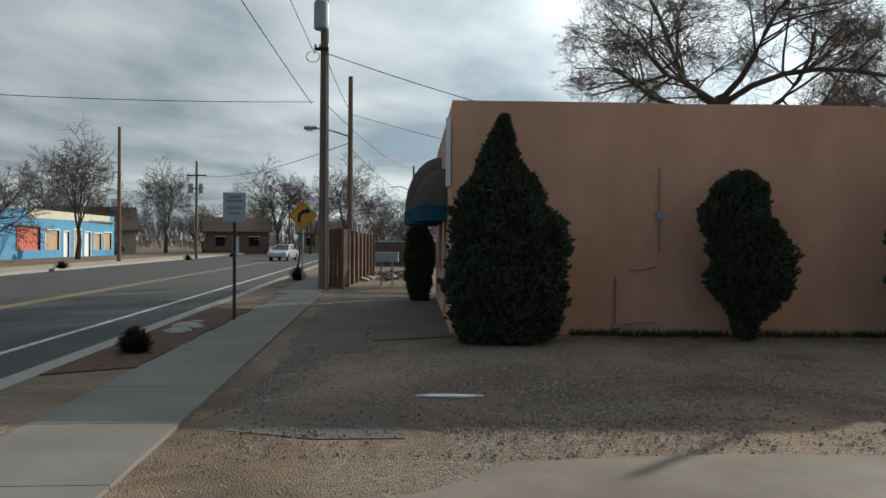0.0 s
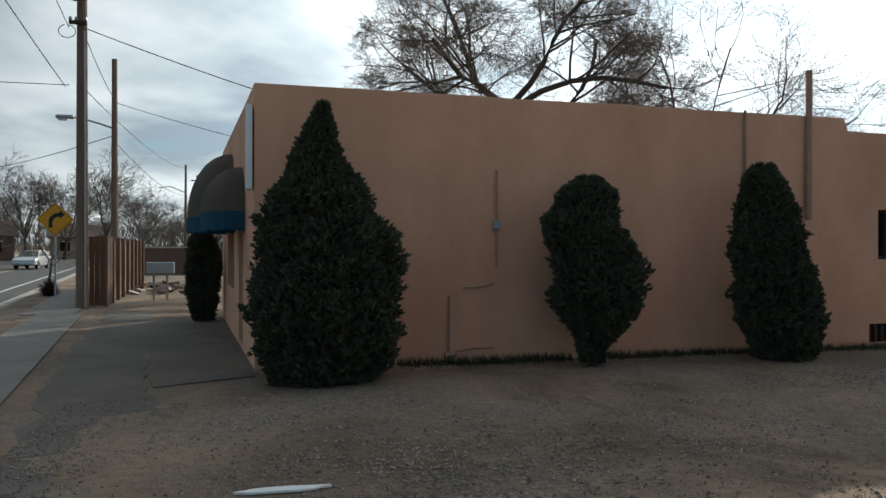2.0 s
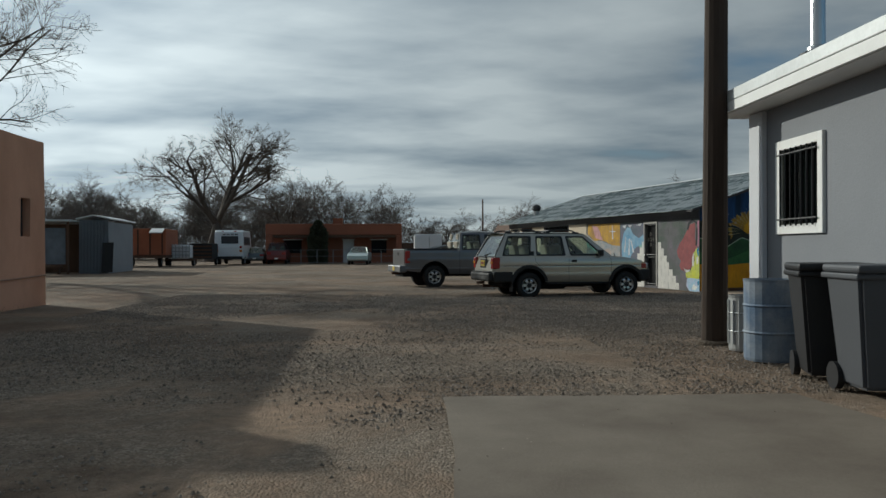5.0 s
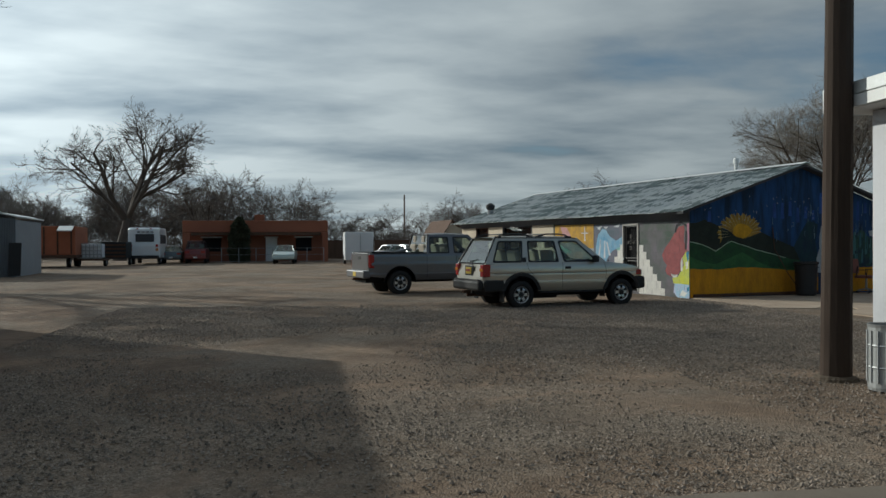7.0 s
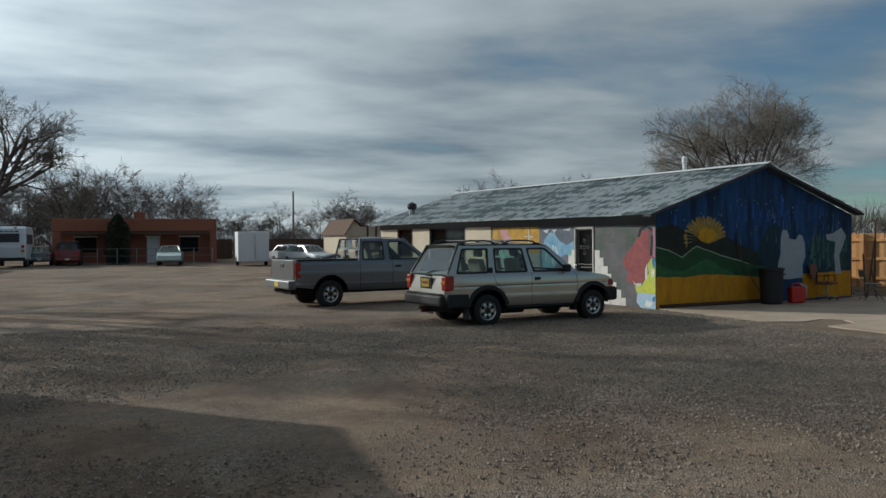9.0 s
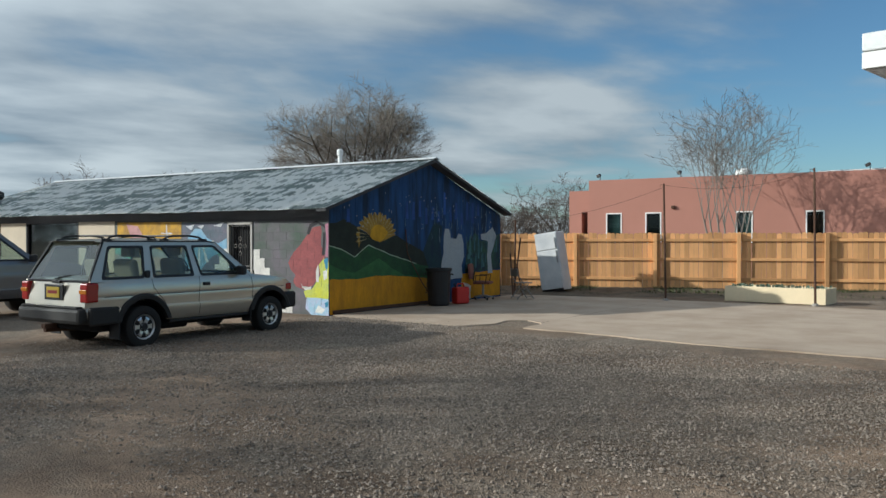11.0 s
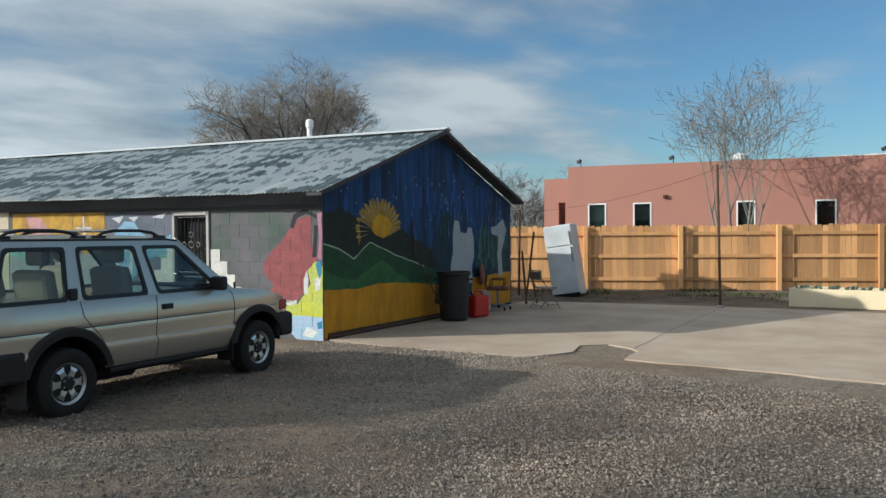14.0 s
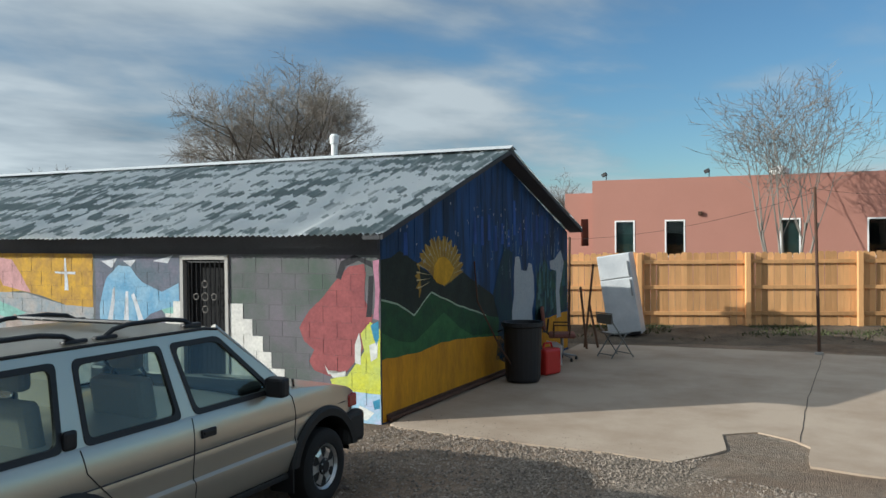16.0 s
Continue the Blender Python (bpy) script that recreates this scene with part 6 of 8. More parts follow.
def star_wheel(car, x, y, z, r, w, side):
    """A tyre on a bright cast rim with six windows and a dark hub."""
    rim_r = r * 0.60
    wh = part("wheel", lathe(bmesh.new(), [(rim_r * 0.97, -w / 2), (r * 0.88, -w / 2), (r * 0.97, -w * 0.42), (r, -w * 0.28), (r, w * 0.28), (r * 0.97, w * 0.42), (r * 0.88, w / 2), (r * 0.72, w * 0.52), (rim_r * 1.03, w * 0.47), (rim_r * 0.97, w * 0.36)], 40), M_tyre, car, smooth=True)
    wh.matrix_local = pose(x, y, z, -90 * side, 0, 0)
    part("rim", lathe(bmesh.new(), [(rim_r * 0.80, -w * 0.1), (rim_r * 0.84, w * 0.30), (rim_r * 0.90, w * 0.40), (rim_r * 0.985, w * 0.455), (rim_r * 1.0, w * 0.40), (rim_r * 0.94, -w * 0.1)], 36), M_chrome, wh, smooth=True)
    for k in range(6):
        bm = bmesh.new()
        poly = [(0.30, -0.20), (0.62, -0.16), (0.80, -0.27), (0.88, -0.30), (0.88, 0.30), (0.80, 0.27), (0.62, 0.16), (0.30, 0.20)]
        hgt = [0.38, 0.40, 0.36, 0.34, 0.34, 0.36, 0.40, 0.38]
        lo = [bm.verts.new((px * rim_r, py * rim_r, w * 0.2)) for px, py in poly]
        hi = [bm.verts.new((px * rim_r, py * rim_r * 0.86, w * h)) for (px, py), h in zip(poly, hgt)]
        bm.faces.new(lo[::-1]), bm.faces.new(hi)
        for i in range(8):
            bm.faces.new((lo[i], lo[(i + 1) % 8], hi[(i + 1) % 8], hi[i]))
        part("spoke", bm, M_chrome, wh).matrix_local = pose(0, 0, 0, 0, 0, 60 * k)
    hub = part("hub", lathe(bmesh.new(), [(rim_r * 0.38, w * 0.15), (rim_r * 0.36, w * 0.43), (rim_r * 0.22, w * 0.50)], 18), M_cladding, wh)
    for k in range(6):
        a = k * math.pi / 3 + 0.5
        part("wheel_nut", lathe(bmesh.new(), [(0.011, w * 0.4), (0.011, w * 0.47), (0.004, w * 0.48)], 6, c=(rim_r * 0.29 * math.cos(a), rim_r * 0.29 * math.sin(a))), M_rim, hub)
    part("brake_disc", lathe(bmesh.new(), [(rim_r * 0.82, 0.0), (rim_r * 0.82, 0.02)], 18), M_dark, wh)
    return wh


M_chrome = mat("bright cast alloy", (0.62, 0.62, 0.61), 0.28, 0.8, var=0.12, big=8, bump=0.02)


def suv(m):
    car = thing("suv", "dusty beige four-door SUV with black wheel arches, parked on gravel", "SUV", m)
    P_ = car_paint("beige metallic paint", (0.50, 0.455, 0.375), 0.30, 0.62)
    WX, WZ, WR = 1.36, 0.315, 0.33
    arches = [(WX, WZ, 0.45), (-WX, WZ, 0.45)]
    width = [(0.36, 0.800), (0.42, 0.842), (0.52, 0.868), (0.60, 0.878), (0.625, 0.876), (0.645, 0.857), (0.70, 0.858), (0.80, 0.866), (0.815, 0.861), (0.83, 0.866), (0.92, 0.865), (1.0, 0.852), (1.06, 0.832), (1.09, 0.815)]
    bm = shell(top=[(-2.32, 1.05), (-2.2, 1.075), (0.6, 1.07), (0.9, 1.06), (1.2, 1.035), (1.5, 1.0), (1.75, 0.95), (1.9, 0.89), (1.99, 0.80), (2.02, 0.72)],
               sill=[(-2.32, 0.47), (-1.83, 0.44), (-1.8, 0.40), (1.8, 0.385), (1.83, 0.43), (2.02, 0.47)], arches=arches, width=width,
               plan=[(-2.32, 0.90), (-2.27, 0.945), (-2.15, 0.975), (-1.9, 1.0), (1.5, 1.0), (1.7, 0.982), (1.85, 0.955), (1.95, 0.915), (2.02, 0.84)],
               lean=([(-2.32, 1.0), (-1.95, 0.0)], [(0.8, 0.0), (1.08, 0.09)]),
               levels=[0.36, 0.42, 0.47, 0.52, 0.56, 0.60, 0.624, 0.645, 0.67, 0.72, 0.76, 0.805, 0.815, 0.825, 0.86, 0.90, 0.94, 0.98, 1.01, 1.03, 1.05, 1.065, 1.075], x0=-2.32, x1=2.02)
    part("body", bm, P_, car, smooth=True)
    part("underbody", B(-2.0, -0.62, 0.27, 1.8, 0.62, 0.47, 0.03), M_dark, car)
    part("fuel_tank", B(-1.0, -0.5, 0.2, -0.2, 0.1, 0.33, 0.05), M_dark, car)
    part("exhaust", T([(-2.2, 0.45, 0.27), (-1.4, 0.45, 0.25), (0.6, 0.2, 0.25)], 0.04, 8), M_rust, car)
    part("rear_axle", T([(-WX, -0.7, WZ), (-WX, 0.7, WZ)], 0.05, 8), M_dark, car)
    for x in (WX, -WX):
        for s in (-1, 1):
            bm = bmesh.new()
            z0 = 0.42
            outer, mid, inner = arc(x, WZ, 0.525, z0), arc(x, WZ, 0.50, z0), arc(x, WZ, 0.438, z0)
            ra = [[bm.verts.new(p) for p in ((a[0], s * 0.83, a[1]), (a[0], s * 0.878, a[1]), (b[0], s * 0.900, b[1]), (c[0], s * 0.895, c[1]), (c[0], s * 0.80, c[1]))] for a, b, c in zip(outer, mid, inner)]
            for u, v in zip(ra, ra[1:]):
                for k in range(4):
                    bm.faces.new((u[k], u[k + 1], v[k + 1], v[k]))
            part("wheel_arch", bm, M_cladding, car, smooth=True)
            bm = bmesh.new()
            ring = [(bm.verts.new((p[0], s * 0.48, p[1])), bm.verts.new((p[0], s * 0.84, p[1]))) for p in arc(x, WZ, 0.446, 0.36, 14)]
            for u, v in zip(ring, ring[1:]):
                bm.faces.new((u[0], u[1], v[1], v[0]))
            bm.faces.new([q[0] for q in ring])
            bmesh.ops.solidify(bm, geom=bm.faces[:], thickness=0.008)
            part("arch_liner", bm, M_black, car)
            star_wheel(car, x, s * 0.755, WZ, WR, 0.245, s)
    for s in (-1, 1):
        part("quarter_cladding", B(-2.30, s * 0.835 - 0.05, 0.40, -1.80, s * 0.835 + 0.05, 0.67, 0.035), M_cladding, car)
        part("bumper_end", B(1.72, s * 0.80 - 0.08, 0.40, 2.04, s * 0.80 + 0.065, 0.70, 0.05), M_cladding, car)
        part("mud_flap", B(-1.83, s * 0.76 - 0.13, 0.16, -1.81, s * 0.76 + 0.12, 0.46, 0.004), M_black, car)
        part("front_flap", B(0.86, s * 0.76 - 0.12, 0.22, 0.88, s * 0.76 + 0.11, 0.44, 0.004), M_black, car)
        part("running_sill", B(-0.86, s * 0.80 - 0.04, 0.34, 0.86, s * 0.80 + 0.03, 0.388, 0.012), M_cladding, car)
        part("rub_line", T([(-2.05, s * 0.862, 0.815), (-0.9, s * 0.8645, 0.815), (0.5, s * 0.8645, 0.815), (1.72, s * 0.848, 0.815)], 0.0055, 5), M_frame, car)
        for pts in ([(-0.27, 0.40), (-0.27, 0.60), (-0.28, 0.64), (-0.27, 0.85), (-0.255, 1.06)], [(0.90, 0.42), (0.92, 0.62), (0.93, 0.85), (0.90, 1.0), (0.86, 1.05)], [(-0.90, 0.52), (-0.97, 0.70), (-1.10, 0.83), (-1.18, 0.92), (-1.20, 1.06)]):
            fine = [(xa + (xb - xa) * k / 4, za + (zb - za) * k / 4) for (xa, za), (xb, zb) in zip(pts, pts[1:]) for k in range(4)] + [pts[-1]]
            part("door_gap", T([(x, s * piecewise(width, z), z) for x, z in fine], 0.0045, 4), M_black, car)
        dh = part("door_handle", B(-0.20, s * 0.868 - 0.012, 0.905, -0.05, s * 0.868 + 0.012, 0.965, 0.008), M_black, car)
        part("handle_pull", B(-0.185, s * 0.882 - 0.006, 0.93, -0.065, s * 0.882 + 0.006, 0.95, 0.003), M_cladding, dh)
        part("rear_handle", B(-1.315, s * 0.818 - 0.02, 1.075, -1.215, s * 0.818 + 0.012, 1.19, 0.02), M_black, car)
        tl = part("tail_lamp", B(-2.335, s * 0.76 - 0.085, 0.74, -2.13, s * 0.76 + 0.098, 1.03, 0.025), M_tail, car)
        part("indicator", B(-2.345, s * 0.76 - 0.07, 0.87, -2.20, s * 0.76 + 0.102, 0.935, 0.008), M_amber, tl)
        part("head_lamp", B(1.86, s * 0.58 - 0.18, 0.72, 2.035, s * 0.58 + 0.19, 0.87, 0.03), M_lamp, car)
        part("fender_lamp", B(1.80, s * 0.805 - 0.04, 0.74, 1.94, s * 0.805 + 0.022, 0.86, 0.015), M_tail, car)
        for x0, x1 in ((-1.85, -0.98), (-0.80, 0.06)):
            rail = part("roof_rail", T([(x0, s * 0.59, 1.665), (x0 + 0.09, s * 0.59, 1.715), (x0 + 0.22, s * 0.59, 1.735), (x1 - 0.30, s * 0.59, 1.735), (x1 - 0.12, s * 0.59, 1.712), (x1, s * 0.59, 1.655)], 0.017, 8), M_black, car)
            for xx in (x0 + 0.02, x1 - 0.04):
                part("rail_foot", B(xx - 0.09, s * 0.59 - 0.025, 1.64, xx + 0.09, s * 0.59 + 0.025, 1.685, 0.012), M_black, rail)
        part("drip_rail", T([(-1.9, s * 0.675, 1.647), (0.05, s * 0.675, 1.642), (0.2, s * 0.675, 1.625)], 0.012, 6), M_black, car)
    part("front_bumper", B(1.78, -0.76, 0.38, 2.10, 0.76, 0.66, 0.07), M_cladding, car)
    rb = part("rear_bumper", B(-2.44, -0.80, 0.42, -2.10, 0.80, 0.66, 0.06), M_cladding, car)
    part("bumper_top", B(-2.42, -0.72, 0.652, -2.25, 0.72, 0.682, 0.01), M_cladding, rb)
    part("tow_hitch", B(-2.50, -0.05, 0.34, -2.3, 0.05, 0.41, 0.01), M_rust, car)
    part("grille", B(1.93, -0.36, 0.70, 2.045, 0.36, 0.85, 0.02), M_black, car)
    for x in (-1.5, -0.5):
        part("cross_bar", T([(x, -0.59, 1.735), (x, 0.59, 1.735)], 0.016, 8), M_black, car)
    glasshouse(car, P_, [(-2.06, -1.33, -1.88, -1.27), (-1.14, -0.36, -1.12, -0.42), (-0.20, 0.70, -0.30, 0.17)], 1.04, 1.085, 1.565, 1.64, (-2.27, -1.93), (0.96, 0.17), 0.832, 0.675, 0.07)
    seats(car, (-0.05, -0.95), 0.70)
    part("dashboard", B(0.45, -0.72, 0.95, 0.86, 0.72, 1.12, 0.04), M_dark, car)
    part("steering_wheel", T([(0.36, 0.38 + 0.19 * math.cos(k * math.pi / 8), 1.15 + 0.17 * math.sin(k * math.pi / 8)) for k in range(17)], 0.014, 5), M_dark, car)
    mirror(car, 0.60, 0.93, 1.06, M_black)
    pl_ = part("number_plate", B(-2.345, -0.16, 0.80, -2.325, 0.16, 0.96, 0.003), M_plate, car)
    part("plate_bar", B(-2.35, -0.12, 0.86, -2.3455, 0.12, 0.91), M_bar, pl_)
    part("plate_recess", B(-2.33, -0.24, 0.76, -2.30, 0.24, 1.0, 0.01), M_black, car)
    part("rear_wiper", T([(-2.27, 0.05, 1.08), (-2.22, -0.3, 1.14)], 0.012, 5), M_black, car)
    part("tailgate_handle", B(-2.29, -0.1, 1.015, -2.25, 0.1, 1.055, 0.006), M_black, car)
    part("hood_wiper", T([(1.0, -0.5, 1.085), (0.94, 0.1, 1.115)], 0.01, 5), M_black, car)
    part("antenna", T([(1.08, -0.74, 1.05), (1.04, -0.76, 1.12)], 0.012, 5), M_black, car)
    return car


def along(rear, front, half, wheelbase):
    """The pose of a vehicle whose right-hand wheels stand at rear and front."""
    a, b = Vector((*rear, 0)), Vector((*front, 0))
    d = (b - a).normalized()
    left = Vector((-d.y, d.x, 0))
    c = (a + b) / 2 + left * half
    return Matrix.Translation((c.x, c.y, -0.03)) @ pose(0, 0, 0, 0, 0, math.degrees(math.atan2(d.y, d.x)))


suv(along((21.13, -11.29), (21.68, -13.95), 0.86, 2.7))


def pickup(m):
    car = thing("pickup_truck", "grey extended-cab pickup truck parked on the lot", "pickup truck", m)
    P_ = car_paint("grey metallic paint", (0.165, 0.165, 0.170), 0.34, 0.6)
    bm = shell(top=[(-2.80, 1.25), (-0.985, 1.25), (-0.97, 1.19), (1.2, 1.18), (1.4, 1.19), (2.1, 1.13), (2.45, 1.05), (2.58, 0.92), (2.62, 0.75)],
               sill=[(-2.8, 0.56), (-2.3, 0.50), (-1.2, 0.43), (1.2, 0.43), (2.3, 0.48), (2.62, 0.52)], arches=[(1.82, 0.36, 0.50), (-1.82, 0.36, 0.50)],
               width=[(0.40, 0.90), (0.50, 0.945), (0.62, 0.965), (0.64, 0.95), (0.80, 0.955), (0.95, 0.965), (0.97, 0.958), (1.15, 0.955), (1.22, 0.94), (1.26, 0.915)],
               plan=[(-2.80, 0.97), (-2.72, 1.0), (2.0, 1.0), (2.35, 0.97), (2.52, 0.92), (2.62, 0.84)], lean=([(0, 0.0), (1, 0.0)], [(0, 0.0), (1, 0.0)]),
               levels=[0.43, 0.50, 0.56, 0.62, 0.64, 0.70, 0.78, 0.86, 0.94, 0.965, 0.99, 1.05, 1.10, 1.14, 1.17, 1.19, 1.22, 1.25], x0=-2.80, x1=2.62, step=0.08, crown=0.0)
    part("body", bm, P_, car, smooth=True)
    # The bed is closed; this dark plate paints the shade of its hollow.
    part("bed_liner", B(-2.7, -0.83, 1.24, -1.05, 0.83, 1.256), M_dark, car)
    for s in (-1, 1):
        for x in (1.82, -1.82):
            bm = bmesh.new()
            ring = [(bm.verts.new((p[0], s * 0.5, p[1])), bm.verts.new((p[0], s * 0.93, p[1]))) for p in arc(x, 0.36, 0.497, 0.40, 14)]
            for u, v in zip(ring, ring[1:]):
                bm.faces.new((u[0], u[1], v[1], v[0]))
            bm.faces.new([q[0] for q in ring])
            bmesh.ops.solidify(bm, geom=bm.faces[:], thickness=0.008)
            part("arch_liner", bm, M_black, car)
            star_wheel(car, x, s * 0.83, 0.355, 0.365, 0.25, s)
    part("tailgate", B(-2.82, -0.86, 0.74, -2.77, 0.86, 1.25, 0.012), P_, car)
    part("tailgate_handle", B(-2.835, -0.12, 1.05, -2.815, 0.12, 1.15, 0.008), M_black, car)
    rb = part("rear_bumper", B(-2.98, -0.93, 0.5, -2.76, 0.93, 0.72, 0.03), mat("dull chrome", (0.16, 0.16, 0.165), 0.45, 0.8, var=0.1, bump=0.03), car)
    part("hitch", B(-3.05, -0.06, 0.42, -2.8, 0.06, 0.5, 0.01), M_rust, rb)
    part("number_plate", B(-2.99, -0.15, 0.55, -2.978, 0.15, 0.68), M_plate, rb)
    part("front_bumper", B(2.4, -0.95, 0.48, 2.74, 0.95, 0.74, 0.05), M_cladding, car)
    part("underbody", B(-2.8, -0.6, 0.35, 2.3, 0.6, 0.6), M_dark, car)
    for s in (-1, 1):
        part("tail_lamp", B(-2.8, s * 0.88 - 0.08, 0.80, -2.64, s * 0.88 + 0.088, 1.20, 0.015), M_tail, car)
        part("head_lamp", B(2.45, s * 0.75 - 0.2, 0.78, 2.62, s * 0.75 + 0.2, 0.98, 0.02), M_lamp, car)
        for x in (1.12, 0.0, -0.97):
            part("door_gap", T([(x, s * 0.962, 0.5), (x, s * 0.958, 1.18)], 0.006, 4), M_black, car)
        part("door_handle", B(0.08, s * 0.962 - 0.012, 1.02, 0.26, s * 0.962 + 0.012, 1.08, 0.006), M_black, car)
        part("bed_rail", B(-2.75, s * 0.93 - 0.05, 1.25, -1.0, s * 0.93 + 0.04, 1.275, 0.008), M_black, car)
    glasshouse(car, P_, [(-0.86, -0.22, -0.80, -0.22), (-0.04, 0.98, -0.04, 0.42)], 1.18, 1.24, 1.72, 1.80, (-0.96, -0.85), (1.22, 0.42), 0.90, 0.72)
    seats(car, (0.2, -0.5), 0.85)
    part("dashboard", B(0.75, -0.8, 1.0, 1.1, 0.8, 1.22, 0.04), M_dark, car)
    mirror(car, 0.98, 1.08, 1.2, M_black)
    part("hoist_arm", T([(-1.6, 0.3, 1.26), (-1.1, 0.35, 1.36), (-1.0, 0.35, 1.3)], 0.05, 6), M_steel, car)
    return car


pk = pickup(along((27.05, -9.11), (27.85, -12.65), 0.95, 3.64))


def sedan(m, color, label, name="sedan", cat="car", tall=0.0, detail=False):
    car = thing(name, label, cat, m)
    P_ = car_paint(name + " paint " + str(round(color[0], 2)), color)
    t = tall
    out = [(-2.25, 0.4), (-2.3, 0.7), (-2.2, 0.95 + t * 0.5), (-1.6, 0.98 + t * 0.5), (1.0, 0.95 + t * 0.45), (1.9, 0.82 + t * 0.4), (2.2, 0.7), (2.22, 0.4), (1.85, 0.32)]
    out += arch_pts(1.35, 0.38, 0.33) + [(0.9, 0.26), (-0.9, 0.26)] + arch_pts(-1.35, 0.38, 0.33) + [(-1.8, 0.35)]
    lower_body(car, out, 0.84, P_, 0.07)
    zb = 0.93 + t * 0.45
    rear = (-1.85, -1.25) if not t else (-2.15, -1.95)
    glasshouse(car, P_, [(rear[0] + 0.2, -0.1, rear[1] + 0.12, -0.1), (0.0, 0.85, 0.0, 0.25)], zb, zb + 0.04, 1.34 + t, 1.39 + t, rear, (1.1, 0.3), 0.78, 0.60)
    seats(car, (0.1, -0.7), 0.45 + t * 0.4)
    for s in (-1, 1):
        for x in (1.35, -1.35):
            wheel_part(car, x, s * 0.74, 0.31, 0.2, s, False)
        part("tail_lamp", B(-2.31, s * 0.62 - 0.16, 0.68 + t * 0.3, -2.2, s * 0.62 + 0.18, 0.84 + t * 0.4, 0.02), M_tail, car)
        part("head_lamp", B(2.05, s * 0.6 - 0.18, 0.6, 2.2, s * 0.6 + 0.18, 0.74, 0.03), M_lamp, car)
    part("front_bumper", B(2.05, -0.82, 0.34, 2.28, 0.82, 0.56, 0.05), P_, car)
    part("rear_bumper", B(-2.38, -0.82, 0.36, -2.1, 0.82, 0.6, 0.05), P_, car)
    part("number_plate", B(-2.395, -0.15, 0.42, -2.38, 0.15, 0.54), M_white, car)
    return car

# ---- trees ----
def bare_tree(seed, height, spread, trunk_r, fork, limbs=5, levels=4, kids=(5, 6, 6), twist=0.35, up=0.25, limb_up=0.9, stems=1, thin=0.55, twig_r=0.012, lean=0.22):
    """Vertices and faces of the limbs, and of the fine twigs, of a leafless tree standing at the origin."""
    rng = random.Random(seed)
    thick, fine = ([], []), ([], [])

    def tube_to(store, pts, r0, r1, n):
        vs, fs = store
        base = len(vs)
        for i, p in enumerate(pts):
            d = (pts[min(i + 1, len(pts) - 1)] - pts[max(i - 1, 0)])
            d.normalize()
            a = d.orthogonal()
            a.normalize()
            b = d.cross(a)
            r = r0 + (r1 - r0) * i / (len(pts) - 1)
            for k in range(n):
                c, s_ = math.cos(6.2832 * k / n), math.sin(6.2832 * k / n)
                vs.append((p.x + (a.x * c + b.x * s_) * r, p.y + (a.y * c + b.y * s_) * r, p.z + (a.z * c + b.z * s_) * r))
        for i in range(len(pts) - 1):
            for k in range(n):
                q = base + i * n
                fs.append((q + k, q + (k + 1) % n, q + n + (k + 1) % n, q + n + k))

    def grow(p, d, length, r, level):
        seg = (5, 5, 4, 3, 2)[min(level, 4)]
        pts, dirs = [p.copy()], []
        for i in range(seg):
            wob = Vector((rng.gauss(0, 1), rng.gauss(0, 1), rng.gauss(0, 0.7))) * twist * (0.5 if level == 0 else 1.0)
            d = (d + wob * 0.45 + Vector((0, 0, up * 0.25))).normalized()
            p = p + d * (length / seg)
            pts.append(p.copy())
            dirs.append(d.copy())
        last = level >= levels
        r_end = r * (0.5 if not last else 0.35)
        tube_to(fine if level >= 3 else thick, pts, r, r_end, (8, 6, 5, 3, 3)[min(level, 4)])
        if last:
            return
        n = kids[min(level - 1, len(kids) - 1)] if level else limbs
        for k in range(n):
            f = 0.35 + 0.65 * (k + rng.random()) / n if level else 0.8 + 0.2 * k / n
            i = min(seg - 1, int(f * seg))
            q = pts[i].lerp(pts[i + 1], f * seg - i)
            side = Vector((rng.gauss(0, 1), rng.gauss(0, 1), rng.gauss(0, 0.5)))
            side = (side - dirs[i] * side.dot(dirs[i])).normalized()
            if level == 0:
                a = 6.2832 * (k + 0.4 * rng.random()) / n
                side = Vector((math.cos(a), math.sin(a), 0))
                nd = (side * spread + Vector((0, 0, limb_up * (0.7 + 0.6 * rng.random())))).normalized()
                ln = (height - fork) * (0.62 + 0.25 * rng.random())
            else:
                nd = (dirs[i] * 0.75 + side * (0.75 + 0.3 * rng.random())).normalized()
                ln = length * (0.44 + 0.22 * rng.random()) * (1.15 - 0.4 * f)
            rr = max(twig_r, (r + (r_end - r) * f) * thin * (0.8 + 0.3 * rng.random()))
            if level + 1 >= levels:
                rr = twig_r
            grow(q, nd, ln, rr, level + 1)

    for s in range(stems):
        if stems == 1:
            d0, p0 = Vector((0, 0, 1)), Vector((0, 0, -0.2))
        else:
            a = 6.2832 * s / stems
            d0, p0 = Vector((lean * math.cos(a), lean * math.sin(a), 1)).normalized(), Vector((0.12 * math.cos(a), 0.12 * math.sin(a), -0.2))
        grow(p0, d0, fork + 0.2, trunk_r, 0)
    return thick, fine


def tree(m, label, twig=None, bark=None, group="", **k):
    t = thing("tree", label, "tree", m, group=group)
    a, b = bare_tree(**k)
    part("trunk", a, bark or M_bark, t, smooth=True)
    part("crown", b, twig or M_twig, t)
    return t


